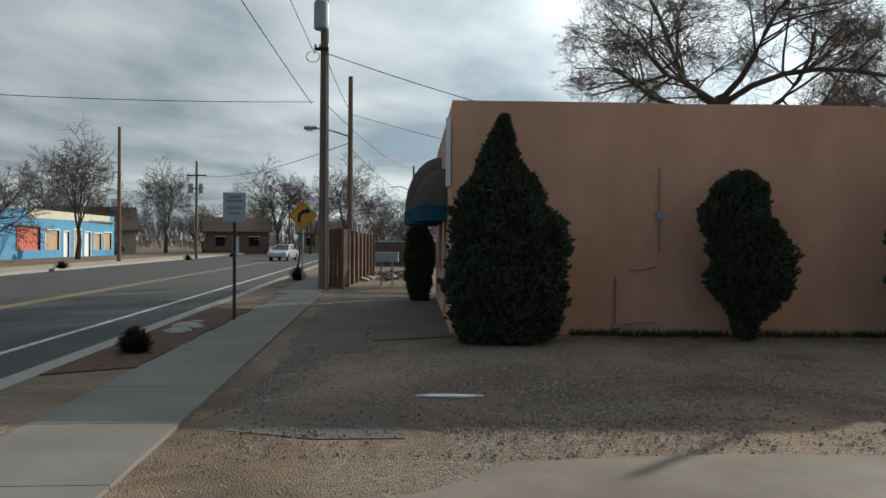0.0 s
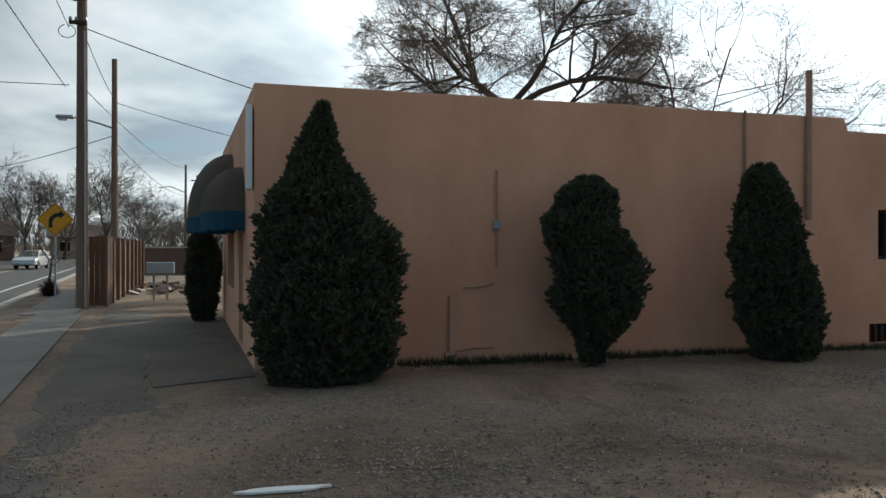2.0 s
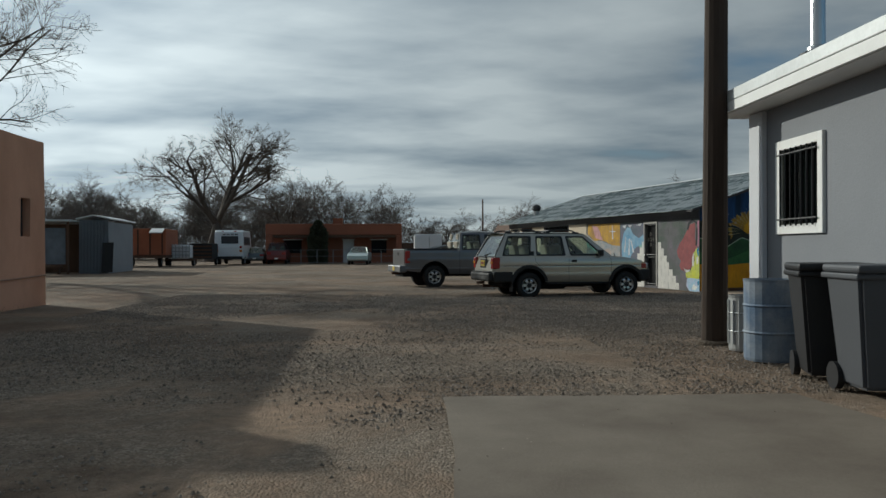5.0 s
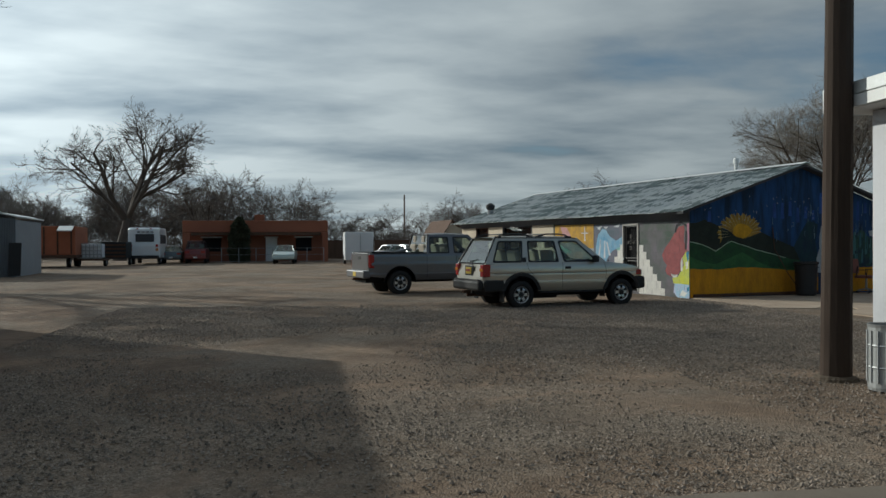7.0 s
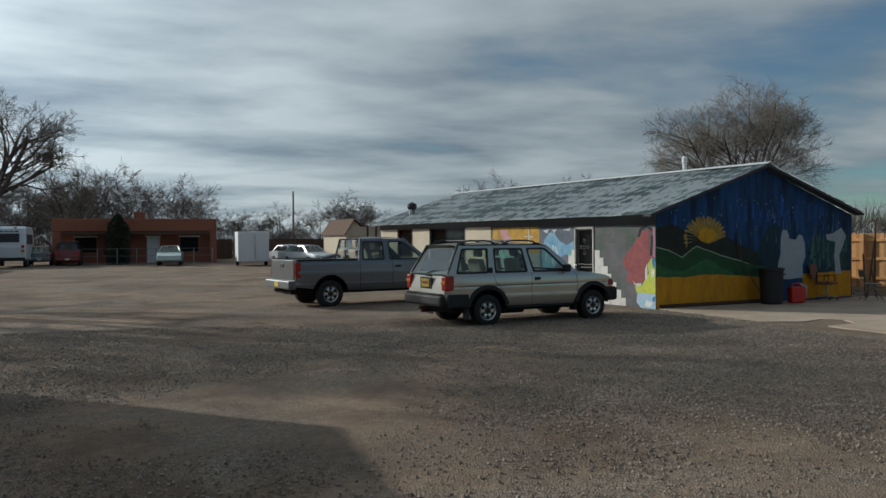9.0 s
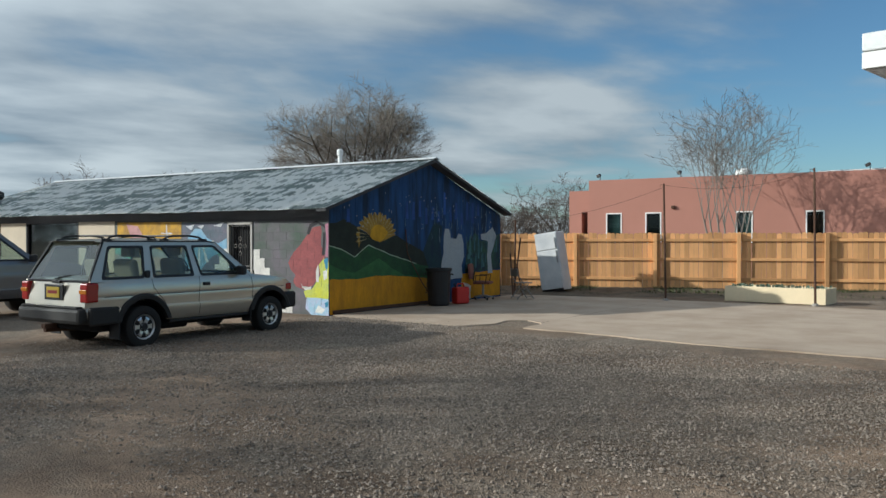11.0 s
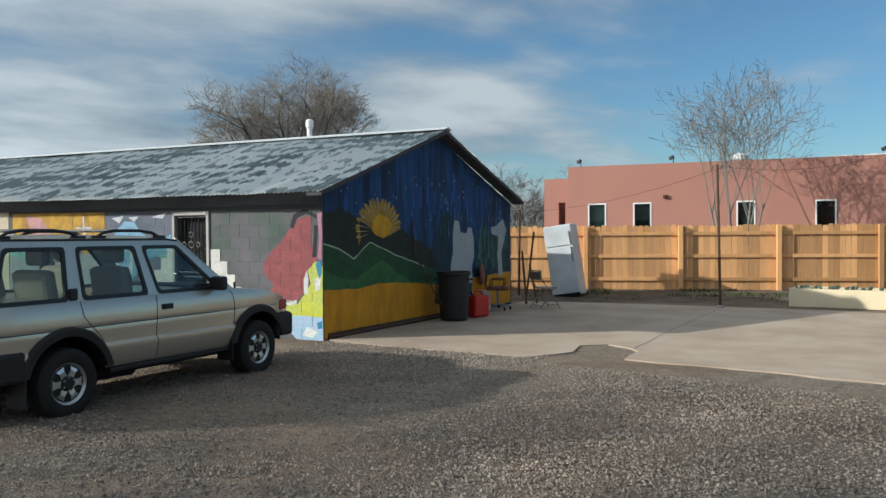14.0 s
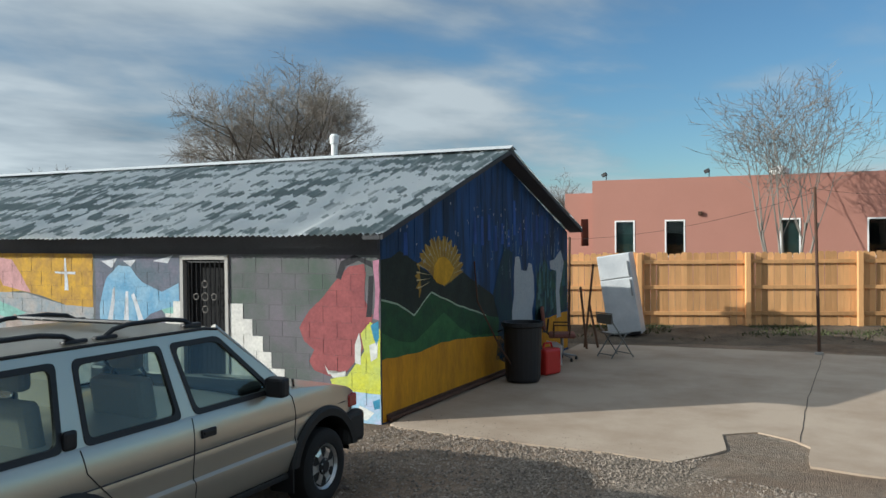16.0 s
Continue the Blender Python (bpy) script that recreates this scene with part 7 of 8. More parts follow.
tree(pose(15.0, 25.2, 0), "huge leafless cottonwood behind the stucco shop", seed=5, height=18.2, spread=1.15, trunk_r=0.55, fork=9.0, limbs=8, levels=5, kids=(9, 8, 8, 7), limb_up=0.62, up=0.06, twist=0.42, twig_r=0.0085, thin=0.55, twig=M_twig_brown)
tree(pose(26.6, 28.6, 0, 0, 0, 40), "leafless elm with pale twigs behind the stucco shop", seed=8, height=17.5, spread=0.95, trunk_r=0.30, fork=5.5, limbs=9, levels=4, kids=(10, 9, 9), limb_up=1.0, up=0.1, twig=M_twig_pale, twig_r=0.009)
tree(pose(38.4, 12.6, 0), "tall leafless cottonwood with heavy crooked limbs", seed=14, height=15.2, spread=0.62, trunk_r=0.60, fork=5.2, limbs=6, levels=5, kids=(7, 6, 6, 6), limb_up=1.2, twist=0.45, up=0.2, twig_r=0.010, thin=0.60, twig=M_twig_brown)
tree(pose(87, 11.9, 0), "broad leafless cottonwood behind the parked bus", seed=23, height=16.5, spread=0.8, trunk_r=0.7, fork=4.6, limbs=6, levels=5, kids=(6, 6, 6, 5), limb_up=1.05, twist=0.42, up=0.16, thin=0.62, twig_r=0.016)
tree(pose(47.8, -37.1, 0), "dense rounded leafless elm behind the mural house", seed=33, height=10.6, spread=0.86, trunk_r=0.26, fork=3.6, limbs=12, levels=4, kids=(10, 11, 11), limb_up=0.95, up=0.16, twist=0.26, twig_r=0.009, twig=M_twig_pale)
tree(pose(23.1, -35.1, 0, 0, 0, 40), "slender multi-stemmed leafless tree behind the fence", seed=41, height=7.0, spread=0.40, trunk_r=0.055, fork=2.7, limbs=3, levels=4, kids=(5, 4, 3), limb_up=1.3, up=0.4, twist=0.05, stems=7, lean=0.36, twig=M_twig_pale, bark=M_twig_pale, twig_r=0.0075)
tree(pose(-6.35, 19.6, 0), "small bare street tree beside the warning sign", seed=51, height=3.9, spread=0.7, trunk_r=0.06, fork=1.3, limbs=5, levels=3, kids=(6, 5), twig_r=0.008)

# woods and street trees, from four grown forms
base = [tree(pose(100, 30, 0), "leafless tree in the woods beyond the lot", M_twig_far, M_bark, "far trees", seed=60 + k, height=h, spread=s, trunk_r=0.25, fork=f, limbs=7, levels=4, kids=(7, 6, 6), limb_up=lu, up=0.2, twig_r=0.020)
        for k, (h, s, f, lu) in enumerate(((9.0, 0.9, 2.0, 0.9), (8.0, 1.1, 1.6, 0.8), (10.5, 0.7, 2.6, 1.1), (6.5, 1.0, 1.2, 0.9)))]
rng = random.Random(77)
for k in range(4):
    base[k].matrix_basis = pose(96 + 5 * k, 34 - 9 * k, 0)
spots = []
for k in range(46):
    y = 62 - k * 2.0
    big = 0.98 if y > -4 else (0.62 if y < -12 else 0.85)
    spots.append((95 + rng.uniform(0, 22), y + rng.uniform(-1.5, 1.5), big * rng.uniform(0.8, 1.15)))
for k in range(16):
    spots.append((112 + rng.uniform(0, 25), 55 - k * 3.4 + rng.uniform(-1, 1), rng.uniform(0.85, 1.12)))
for k in range(18):
    spots.append((100 - k * 3.0, -40 - k * 1.8 + rng.uniform(-3, 3), 0.75 * rng.uniform(0.8, 1.2)))
# up the street
for x, y, s in ((-33, 44, 1.15), (-37, 38, 1.2), (-30, 52, 1.0), (-44, 78, 1.2), (-40, 84, 1.25), (-36, 90, 1.1), (-48, 88, 1.0), (-33, 96, 0.8), (-22, 92, 1.1), (-19, 98, 1.15), (-14, 95, 1.2), (-27, 104, 0.9), (-9, 86, 0.8), (-4, 78, 0.75), (-1, 92, 0.9), (3, 70, 0.7), (-6, 66, 0.7), (-30, 112, 0.9), (-40, 115, 0.9), (-12, 120, 1.0), (-20, 125, 1.0), (2, 110, 1.0)):
    spots.append((x, y, s))
for x, y, s in spots:
    o = copy_thing(base[rng.randrange(4)], pose(x, y, 0, 0, 0, rng.uniform(0, 360)))
    o.scale = (s, s, s)
# a low tangle of brush under the far woods
vs, fs = [], []
for k in range(5000):
    x, y = 92 + rng.uniform(0, 30), rng.uniform(-48, 66)
    h = rng.uniform(1.2, 4.2) * (1 if y > -6 else 0.55)
    b = len(vs)
    dx, dy = rng.gauss(0, 0.7), rng.gauss(0, 0.7)
    z0 = rng.uniform(0, 2.0)
    vs += [(x, y - 0.03, z0), (x, y + 0.03, z0), (x + dx, y + dy, z0 + h)]
    fs.append((b, b + 1, b + 2))
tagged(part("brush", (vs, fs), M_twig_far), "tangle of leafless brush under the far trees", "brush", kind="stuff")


vs, fs = [], []
for k in range(2600):
    t_ = rng.random()
    x, y = 78 - 32 * t_ + rng.gauss(0, 2.0), -58 - 16 * t_ + rng.gauss(0, 2.0)
    z0, h = rng.uniform(0, 3.2), rng.uniform(1.0, 2.6)
    dx, dy = rng.gauss(0, 0.6), rng.gauss(0, 0.6)
    b = len(vs)
    vs += [(x - 0.02, y - 0.02, z0), (x + 0.02, y + 0.02, z0), (x + dx, y + dy, z0 + h)]
    fs.append((b, b + 1, b + 2))
for k in range(6000):
    x, y = rng.uniform(-75, 22), 128 + rng.gauss(0, 5.0)
    z0, h = rng.uniform(0, 4.2), rng.uniform(1.0, 3.2)
    dx, dy = rng.gauss(0, 0.8), rng.gauss(0, 0.8)
    b = len(vs)
    vs += [(x - 0.05, y, z0), (x + 0.05, y, z0), (x + dx, y + dy, z0 + h)]
    fs.append((b, b + 1, b + 2))
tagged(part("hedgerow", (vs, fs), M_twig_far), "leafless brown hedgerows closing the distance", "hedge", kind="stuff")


# ---- junipers ----
def juniper(m, prof, seed, n, label, tuft=0.085):
    t = thing("juniper", label, "shrub", m, group="junipers along the shop wall")
    rng = random.Random(seed)
    part("trunk", T([(0, 0, -0.05), (0.02, 0, 0.5)], 0.07, 7, 0.05), M_bark, t)
    shift = [(p[0], p[2] if len(p) > 2 else 0.0) for p in prof]
    prof = [(p[0], p[1] * 0.865) for p in prof]
    zs = [p[0] for p in prof]

    def lumpy(a, z):
        """Swells and hollows of the outline."""
        c, s = math.cos(a), math.sin(a)
        return 1.0 + 0.16 * noise.noise((c * 1.2 + seed, s * 1.2, z * 1.35)) + 0.22 * noise.noise((c * 2.6 + seed, s * 2.6, z * 2.2)) + 0.10 * noise.noise((c * 5 + seed, s * 5, z * 3.5))

    def radius(z):
        for (za, ra), (zb, rb) in zip(prof, prof[1:]):
            if za <= z <= zb:
                return ra + (rb - ra) * (z - za) / (zb - za)
        return prof[-1][1]

    core = bmesh.new()
    lathe(core, [(r * 0.80, z) for z, r in prof], 16)
    for v in core.verts:
        k = lumpy(math.atan2(v.co.y, v.co.x), v.co.z)
        v.co.x = v.co.x * k + piecewise(shift, v.co.z)
        v.co.y *= k
    part("inner_growth", core, M_juniper, t)
    vs, fs = [], []
    rmax = max(p[1] for p in prof)
    c = 0
    n = int(n * 2.0)
    while c < n:
        z = rng.uniform(zs[0], zs[-1])
        r = radius(z)
        if rng.random() > (r + 0.1) / (rmax + 0.1):
            continue
        c += 1
        a = rng.uniform(0, 6.2832)
        lump = lumpy(a, z) + 0.22 * noise.noise((math.cos(a) * 5 + seed, math.sin(a) * 5, z * 6))
        rr = r * lump * rng.uniform(0.80, 1.05)
        p = Vector((rr * math.cos(a) + piecewise(shift, z), rr * math.sin(a), z))
        out = Vector((math.cos(a), math.sin(a), 0.9))
        for j in range(4):
            d = (out + Vector((rng.gauss(0, 0.6), rng.gauss(0, 0.6), rng.gauss(0, 0.5)))).normalized()
            s = d.cross(Vector((rng.gauss(0, 1), rng.gauss(0, 1), rng.gauss(0, 1)))).normalized() * tuft * 0.2
            L_ = tuft * rng.uniform(0.6, 1.25)
            q, b = p + d * L_ * 0.55, len(vs)
            e = p + d * L_
            vs += [tuple(p - s * 0.5), tuple(q - s), tuple(e), tuple(q + s), tuple(p + s * 0.5)]
            fs.append((b, b + 1, b + 2, b + 3, b + 4))
    part("foliage", (vs, fs), M_juniper, t)
    return t


juniper(pose(0.83, -1.16, 0), [(-0.02, 0.66, 0.01), (0.2, 0.85, -0.01), (0.52, 0.96, -0.01), (0.83, 1.04, 0.01), (1.22, 0.99, 0.03), (1.54, 0.91, 0.06), (1.85, 0.84, 0.03), (2.09, 0.76, -0.04), (2.4, 0.69, -0.09), (2.64, 0.53, -0.05), (2.87, 0.34, -0.09), (3.11, 0.23, -0.06), (3.34, 0.13, -0.03), (3.58, 0.03, 0.0)], 4, 9000, "large dark conical juniper at the shop corner")
juniper(pose(4.82, -0.82, 0), [(0.03, 0.14, -0.02), (0.26, 0.20, -0.01), (0.45, 0.36, 0.06), (0.67, 0.53, 0.08), (0.9, 0.64, 0.07), (1.13, 0.69, 0.08), (1.43, 0.69, 0.06), (1.66, 0.62, 0.0), (1.88, 0.59, -0.14), (2.11, 0.58, -0.22), (2.3, 0.47, -0.10), (2.49, 0.42, -0.09), (2.74, 0.12, -0.07)], 9, 5000, "dark rounded juniper against the tan wall")
juniper(pose(7.9, -0.95, 0), [(0.0, 0.38, 0.09), (0.27, 0.53, 0.06), (0.53, 0.62, 0.04), (0.89, 0.66, -0.01), (1.24, 0.63, -0.07), (1.6, 0.60, -0.19), (1.86, 0.55, -0.19), (2.22, 0.46, -0.24), (2.57, 0.38, -0.28), (2.79, 0.28, -0.33), (2.98, 0.12, -0.30)], 15, 6500, "dark double-topped juniper against the tan wall")
juniper(pose(-0.86, 8.0, 0), [(0.0, 0.22), (0.5, 0.36), (1.2, 0.40), (1.8, 0.34), (2.1, 0.08)], 22, 2200, "small dark juniper on the shop front")

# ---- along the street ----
# Lighter copy of M_pole for street poles, sunlight mixed into the colour.
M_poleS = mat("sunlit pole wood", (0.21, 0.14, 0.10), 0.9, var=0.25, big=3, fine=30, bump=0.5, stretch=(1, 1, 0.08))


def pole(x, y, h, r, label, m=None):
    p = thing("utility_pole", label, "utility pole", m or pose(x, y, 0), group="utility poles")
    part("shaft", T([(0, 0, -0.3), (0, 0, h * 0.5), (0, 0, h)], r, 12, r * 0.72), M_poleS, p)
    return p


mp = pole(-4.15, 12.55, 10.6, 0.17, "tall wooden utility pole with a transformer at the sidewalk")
tr = part("transformer", lathe(bmesh.new(), [(0.2, 8.36), (0.24, 8.4), (0.24, 9.2), (0.2, 9.28), (0.05, 9.32)], 16, c=(-0.05, -0.42)), mat("grey transformer paint", (0.30, 0.33, 0.34), 0.5, 0.3, var=0.1, bump=0.03), mp, "grey cylindrical transformer")
for k in (-0.1, 0.1):
    part("bushing", lathe(bmesh.new(), [(0.03, 9.25), (0.05, 9.32), (0.03, 9.4), (0.045, 9.45), (0.02, 9.55)], 8, c=(-0.05 + k, -0.42)), M_rust, tr)
part("bracket", B(-0.1, -0.2, 8.6, 0.0, -0.1, 9.0), M_steel, mp)
for z, w in ((9.6, 0.5), (7.75, 0.3)):
    arm = part("crossarm", B(-w, -0.25, z, w * 0.5, -0.15, z + 0.1, 0.01), M_pole, mp)
    for k in (-0.9, -0.4, 0.4):
        part("insulator", lathe(bmesh.new(), [(0.02, z + 0.1), (0.045, z + 0.13), (0.03, z + 0.2)], 8, c=(k * w, -0.2)), M_steel, arm)
part("cable_loop", T([(-0.35 + 0.22 * math.sin(k * 0.6), -0.2, 7.55 + 0.18 * math.cos(k * 0.6)) for k in range(11)], 0.012, 5), M_wire, mp)
part("riser", T([(0.1, -0.17, 0.0), (0.1, -0.17, 4.5), (0.08, -0.15, 7.6)], 0.025, 6), M_steel, mp)

p2 = pole(-3.9, 17.55, 7.95, 0.12, "shorter wooden pole carrying a street lamp")
part("lamp_arm", T([(0, 0, 5.62), (-0.4, -0.1, 5.75), (-1.0, -0.25, 5.9), (-1.25, -0.3, 5.92)], 0.03, 6), M_steel, p2)
hd = part("lamp_head", B(-1.75, -0.42, 5.86, -1.2, -0.22, 5.98, 0.04), M_steel, p2)
part("lamp_glass", B(-1.68, -0.39, 5.80, -1.4, -0.25, 5.862, 0.02), M_white, hd)
for x, y, h, r, lab in ((-24.4, 46.3, 9.9, 0.15, "wooden utility pole across the street"), (-23.7, 62.6, 9.0, 0.14, "wooden pole with two transformers across the street"), (-3.4, 62.0, 8.6, 0.13, "distant wooden pole with a street lamp"), (-2.9, 78.0, 9.0, 0.13, "distant wooden utility pole"), (-21.5, 96, 8.0, 0.13, "distant wooden utility pole"), (115.2, -19.3, 8.2, 0.14, "distant wooden utility pole behind the lot")):
    p = pole(x, y, h, r, lab)
    if y == 62.6:
        for k in (-0.5, 0.5):
            part("transformer", lathe(bmesh.new(), [(0.2, 6.0), (0.25, 6.05), (0.25, 6.8), (0.1, 6.9)], 12, c=(k, -0.2)), M_steel, p)
        part("crossarm", B(-0.9, -0.08, 7.6, 0.9, 0.04, 7.72), M_pole, p)
        part("crossarm", B(-0.8, -0.12, 6.4, 0.8, -0.02, 6.5), M_pole, p)
    elif y == 62.0:
        part("lamp_arm", T([(0, 0, 6.2), (-1.2, -0.2, 6.7), (-2.2, -0.2, 6.6)], 0.04, 6), M_steel, p)
    elif y != 46.3:
        part("crossarm", B(-0.6, -0.06, h - 0.6, 0.6, 0.06, h - 0.48), M_pole, p)


def cable(a, b, sag, r=0.012):
    a, b = Vector(a), Vector(b)
    bm = bmesh.new()
    tube(bm, [a.lerp(b, k / 16) - Vector((0, 0, sag * (1 - (k / 8 - 1) ** 2))) for k in range(17)], r, 4)
    tagged(part("overhead_cable", bm, M_wire), "black overhead cable hung between poles", "cable", group="overhead cables")


cable((-4.45, 12.4, 6.1), (-28.0, 2.0, 6.2), 0.55)
cable((-4.55, 12.4, 6.05), (-3.0, -30.0, 8.0), 0.3)
cable((-4.45, 12.35, 7.65), (-5.2, -30.0, 16.0), 0.3)
cable((-4.3, 12.35, 9.6), (-4.9, -30.0, 16.5), 0.3)
cable((-4.0, 12.4, 7.65), (8.5, 14.0, 4.6), 0.25, 0.016)
cable((-3.9, 17.5, 6.5), (6.0, 16.0, 4.2), 0.2)
cable((-4.15, 12.6, 7.7), (-3.9, 17.5, 6.6), 0.12)
cable((-4.15, 12.6, 6.1), (-3.4, 62, 8.3), 0.5)
cable((-3.9, 17.5, 5.2), (-3.4, 62, 6.0), 0.5)
cable((-23.7, 62.6, 7.7), (-3.9, 17.5, 5.4), 0.6, 0.015)

# signs
M_signw = mat("faded white sign face", (0.42, 0.43, 0.44), 0.6, var=0.1, bump=0.02)
sg = thing("road_sign", "small faded regulatory sign on a steel post", "road sign", pose(-4.3, 1.95, 0, 0, 0, 4))
part("post", B(-0.03, -0.02, -0.2, 0.03, 0.02, 2.5, 0.004), mat("dark green steel post", (0.05, 0.06, 0.05), 0.6, 0.4, var=0.2, bump=0.1), sg)
pn = part("panel", B(-0.225, -0.03, 1.95, 0.225, -0.021, 2.53, 0.002), M_signw, sg)
for z, w in ((2.42, 0.13), (2.34, 0.16), (2.2, 0.15), (2.1, 0.11)):
    part("text_bar", B(-w, -0.034, z, w, -0.0305, z + 0.045), M_grey, pn)
ys = thing("curve_sign", "yellow diamond warning sign with a bent black arrow", "road sign", pose(-5.84, 18.2, 0, 0, 0, 5))
part("post", B(-0.03, -0.02, -0.2, 0.03, 0.02, 3.1, 0.004), M_galv, ys)
M_ysign = mat("yellow sign face", (0.62, 0.30, 0.015), 0.5, var=0.05, bump=0.01)
pn = part("panel", prism(bmesh.new(), [(0, 2.02), (0.58, 2.60), (0, 3.18), (-0.58, 2.60)], -0.03, -0.021), M_ysign, ys)
rim_ = [(0, 2.06), (0.54, 2.60), (0, 3.14), (-0.54, 2.60)]
bm = bmesh.new()
for (xa, za), (xb, zb) in zip(rim_, rim_[1:] + rim_[:1]):
    tube(bm, [(xa, -0.031, za), (xb, -0.031, zb)], 0.007, 4)
part("border", bm, M_black, pn)
arrow = [(-0.20, 2.32), (-0.08, 2.32), (-0.08, 2.52), (-0.04, 2.62), (0.06, 2.68), (0.14, 2.70), (0.14, 2.62), (0.30, 2.76), (0.14, 2.92), (0.14, 2.83), (-0.02, 2.80), (-0.15, 2.70), (-0.20, 2.55)]
part("arrow", prism(bmesh.new(), arrow, -0.036, -0.0305), M_black, pn)

# low bushes
def tuft_bush(m, r, h, n, seed, material, label):
    t = thing("low_shrub", label, "shrub", m, group="low shrubs by the street")
    rng = random.Random(seed)
    vs, fs = [], []
    for k in range(n):
        a, e = rng.uniform(0, 6.2832), rng.uniform(0.1, 1.5)
        d = Vector((math.cos(a) * math.cos(e) * r, math.sin(a) * math.cos(e) * r, math.sin(e) * h)) * rng.uniform(0.5, 1.05)
        s = Vector((rng.gauss(0, 1), rng.gauss(0, 1), 0)).normalized() * 0.012
        b = len(vs)
        o = d * rng.uniform(0, 0.5)
        vs += [tuple(o - s), tuple(o + s), tuple(d + s * 0.3), tuple(d - s * 0.3)]
        fs.append((b, b + 1, b + 2, b + 3))
    part("foliage", (vs, fs), material, t)


M_drybush = mat("dry dark brush", (0.05, 0.03, 0.025), 0.95, var=0.3, bump=0)
tuft_bush(pose(-4.38, -3.0, 0.02), 0.30, 0.36, 1600, 1, M_drybush, "dark dry shrub in the red gravel bed")
tuft_bush(pose(-6.1, 18.6, 0.0), 0.5, 0.6, 900, 2, M_drybush, "dry weeds round the sign post")
for x, y in ((-21.0, 30.1), (-20.8, 51.0), (-21.2, 66.0)):
    tuft_bush(pose(x, y, 0.0), 0.55, 0.45, 700, int(y), M_drybush, "dry shrub beside the far sidewalk")
M_weed = mat("dry weeds", (0.055, 0.055, 0.028), 0.95, var=0.4, bump=0)
rng = random.Random(31)
vs, fs = [], []
for k in range(5200):       # weeds at the foot of the stucco wall
    x = rng.uniform(1.5, 17.5)
    if noise.noise((x * 0.9, 0, 0)) < -0.25 or (rng.random() < (x - 9) / 12):
        continue
    y = -abs(rng.gauss(0, 0.16)) - 0.01
    h = rng.uniform(0.03, 0.14)
    b = len(vs)
    dx, dy = rng.gauss(0, 0.05), rng.gauss(0, 0.05)
    vs += [(x - 0.008, y, -0.02), (x + 0.008, y, -0.02), (x + dx, y + dy, h)]
    fs.append((b, b + 1, b + 2))
tagged(part("weeds", (vs, fs), M_weed), "dark dry weeds along the foot of the stucco wall", "weeds", kind="stuff")

# brown board fence with steel posts, beyond the shop
bf = thing("brown_fence", "old brown board fence running along the sidewalk", "fence", kind="structure")
for k in range(16):
    ob = part("board", B(0, -0.012, 0.05, 0.135, 0.012, 1.98 + 0.02 * (k % 3)), M_oldwood, bf)
    ob.matrix_local = pose(-4.02 + 0.0, 12.9, 0) @ pose(0.0, 0, 0, 0, 0, 8) @ pose(0.14 * (k % 3), 0, 0) if k < 3 else pose(-3.60, 13.1 + (k - 3) * 0.14, 0, 0, 0, 90)
for k in range(9):
    y = 13.0 + k * 1.55
    part("post", B(-3.66 - 0.012 * k, y - 0.05, 0, -3.54 - 0.012 * k, y + 0.05, 2.0 - 0.012 * k, 0.008), mat("brown post", (0.20, 0.12, 0.085), 0.9, var=0.2, bump=0.3) if k == 0 else bpy.data.materials["brown post"], bf)
for k in range(75):
    y = 15.1 + k * 0.142
    ob = part("board", B(-0.012, 0, 0.05, 0.012, 0.135, 1.85 + 0.02 * (k % 3)), M_oldwood, bf) if k == 0 else new("board", first_board)
    first_board = ob.data
    ob.parent = bf
    ob.matrix_local = pose(-3.66 - 0.0077 * (y - 13), y, 0)
cab = thing("utility_cabinet", "pale grey utility cabinet on legs", "utility cabinet", pose(-2.32, 15.7, 0))
part("box", B(-0.42, -0.25, 0.85, 0.42, 0.25, 1.2, 0.02), mat("pale grey enamel", (0.30, 0.36, 0.38), 0.5, 0.2, var=0.1, bump=0.03), cab)
for sx in (-0.2, 0.2):
    part("leg", T([(sx, 0, -0.05), (sx, 0, 0.86)], 0.04, 6), M_galv, cab)
pile = thing("rubble_pile", "low pile of broken concrete and boards", "rubble", pose(-2.6, 21.0, 0))
rng = random.Random(12)
for k in range(34):
    a, r = rng.uniform(0, 6.28), rng.uniform(0, 1.0)
    part("chunk", B(-rng.uniform(0.1, 0.3), -rng.uniform(0.08, 0.2), -0.04, rng.uniform(0.1, 0.3), rng.uniform(0.08, 0.2), 0.06, 0.01), M_kerb if k % 3 else M_oldwood, pile).matrix_local = pose(1.2 * r * math.cos(a), 3.2 * r * math.sin(a), 0.05 + 0.35 * (1 - r) * rng.random(), rng.uniform(-20, 20), rng.uniform(-20, 20), rng.uniform(0, 180))
bw = thing("yard_wall", "low brown block wall at the end of the yard", "wall", kind="structure")
part("wall", B(-5.4, 40.2, -0.1, 4.5, 40.45, 1.55, 0.01), mat("brown block wall", (0.16, 0.095, 0.07), 0.9, var=0.15, bump=0.3), bw)
part("coping", B(-5.45, 40.15, 1.55, 4.55, 40.5, 1.63, 0.01), M_kerb, bw)

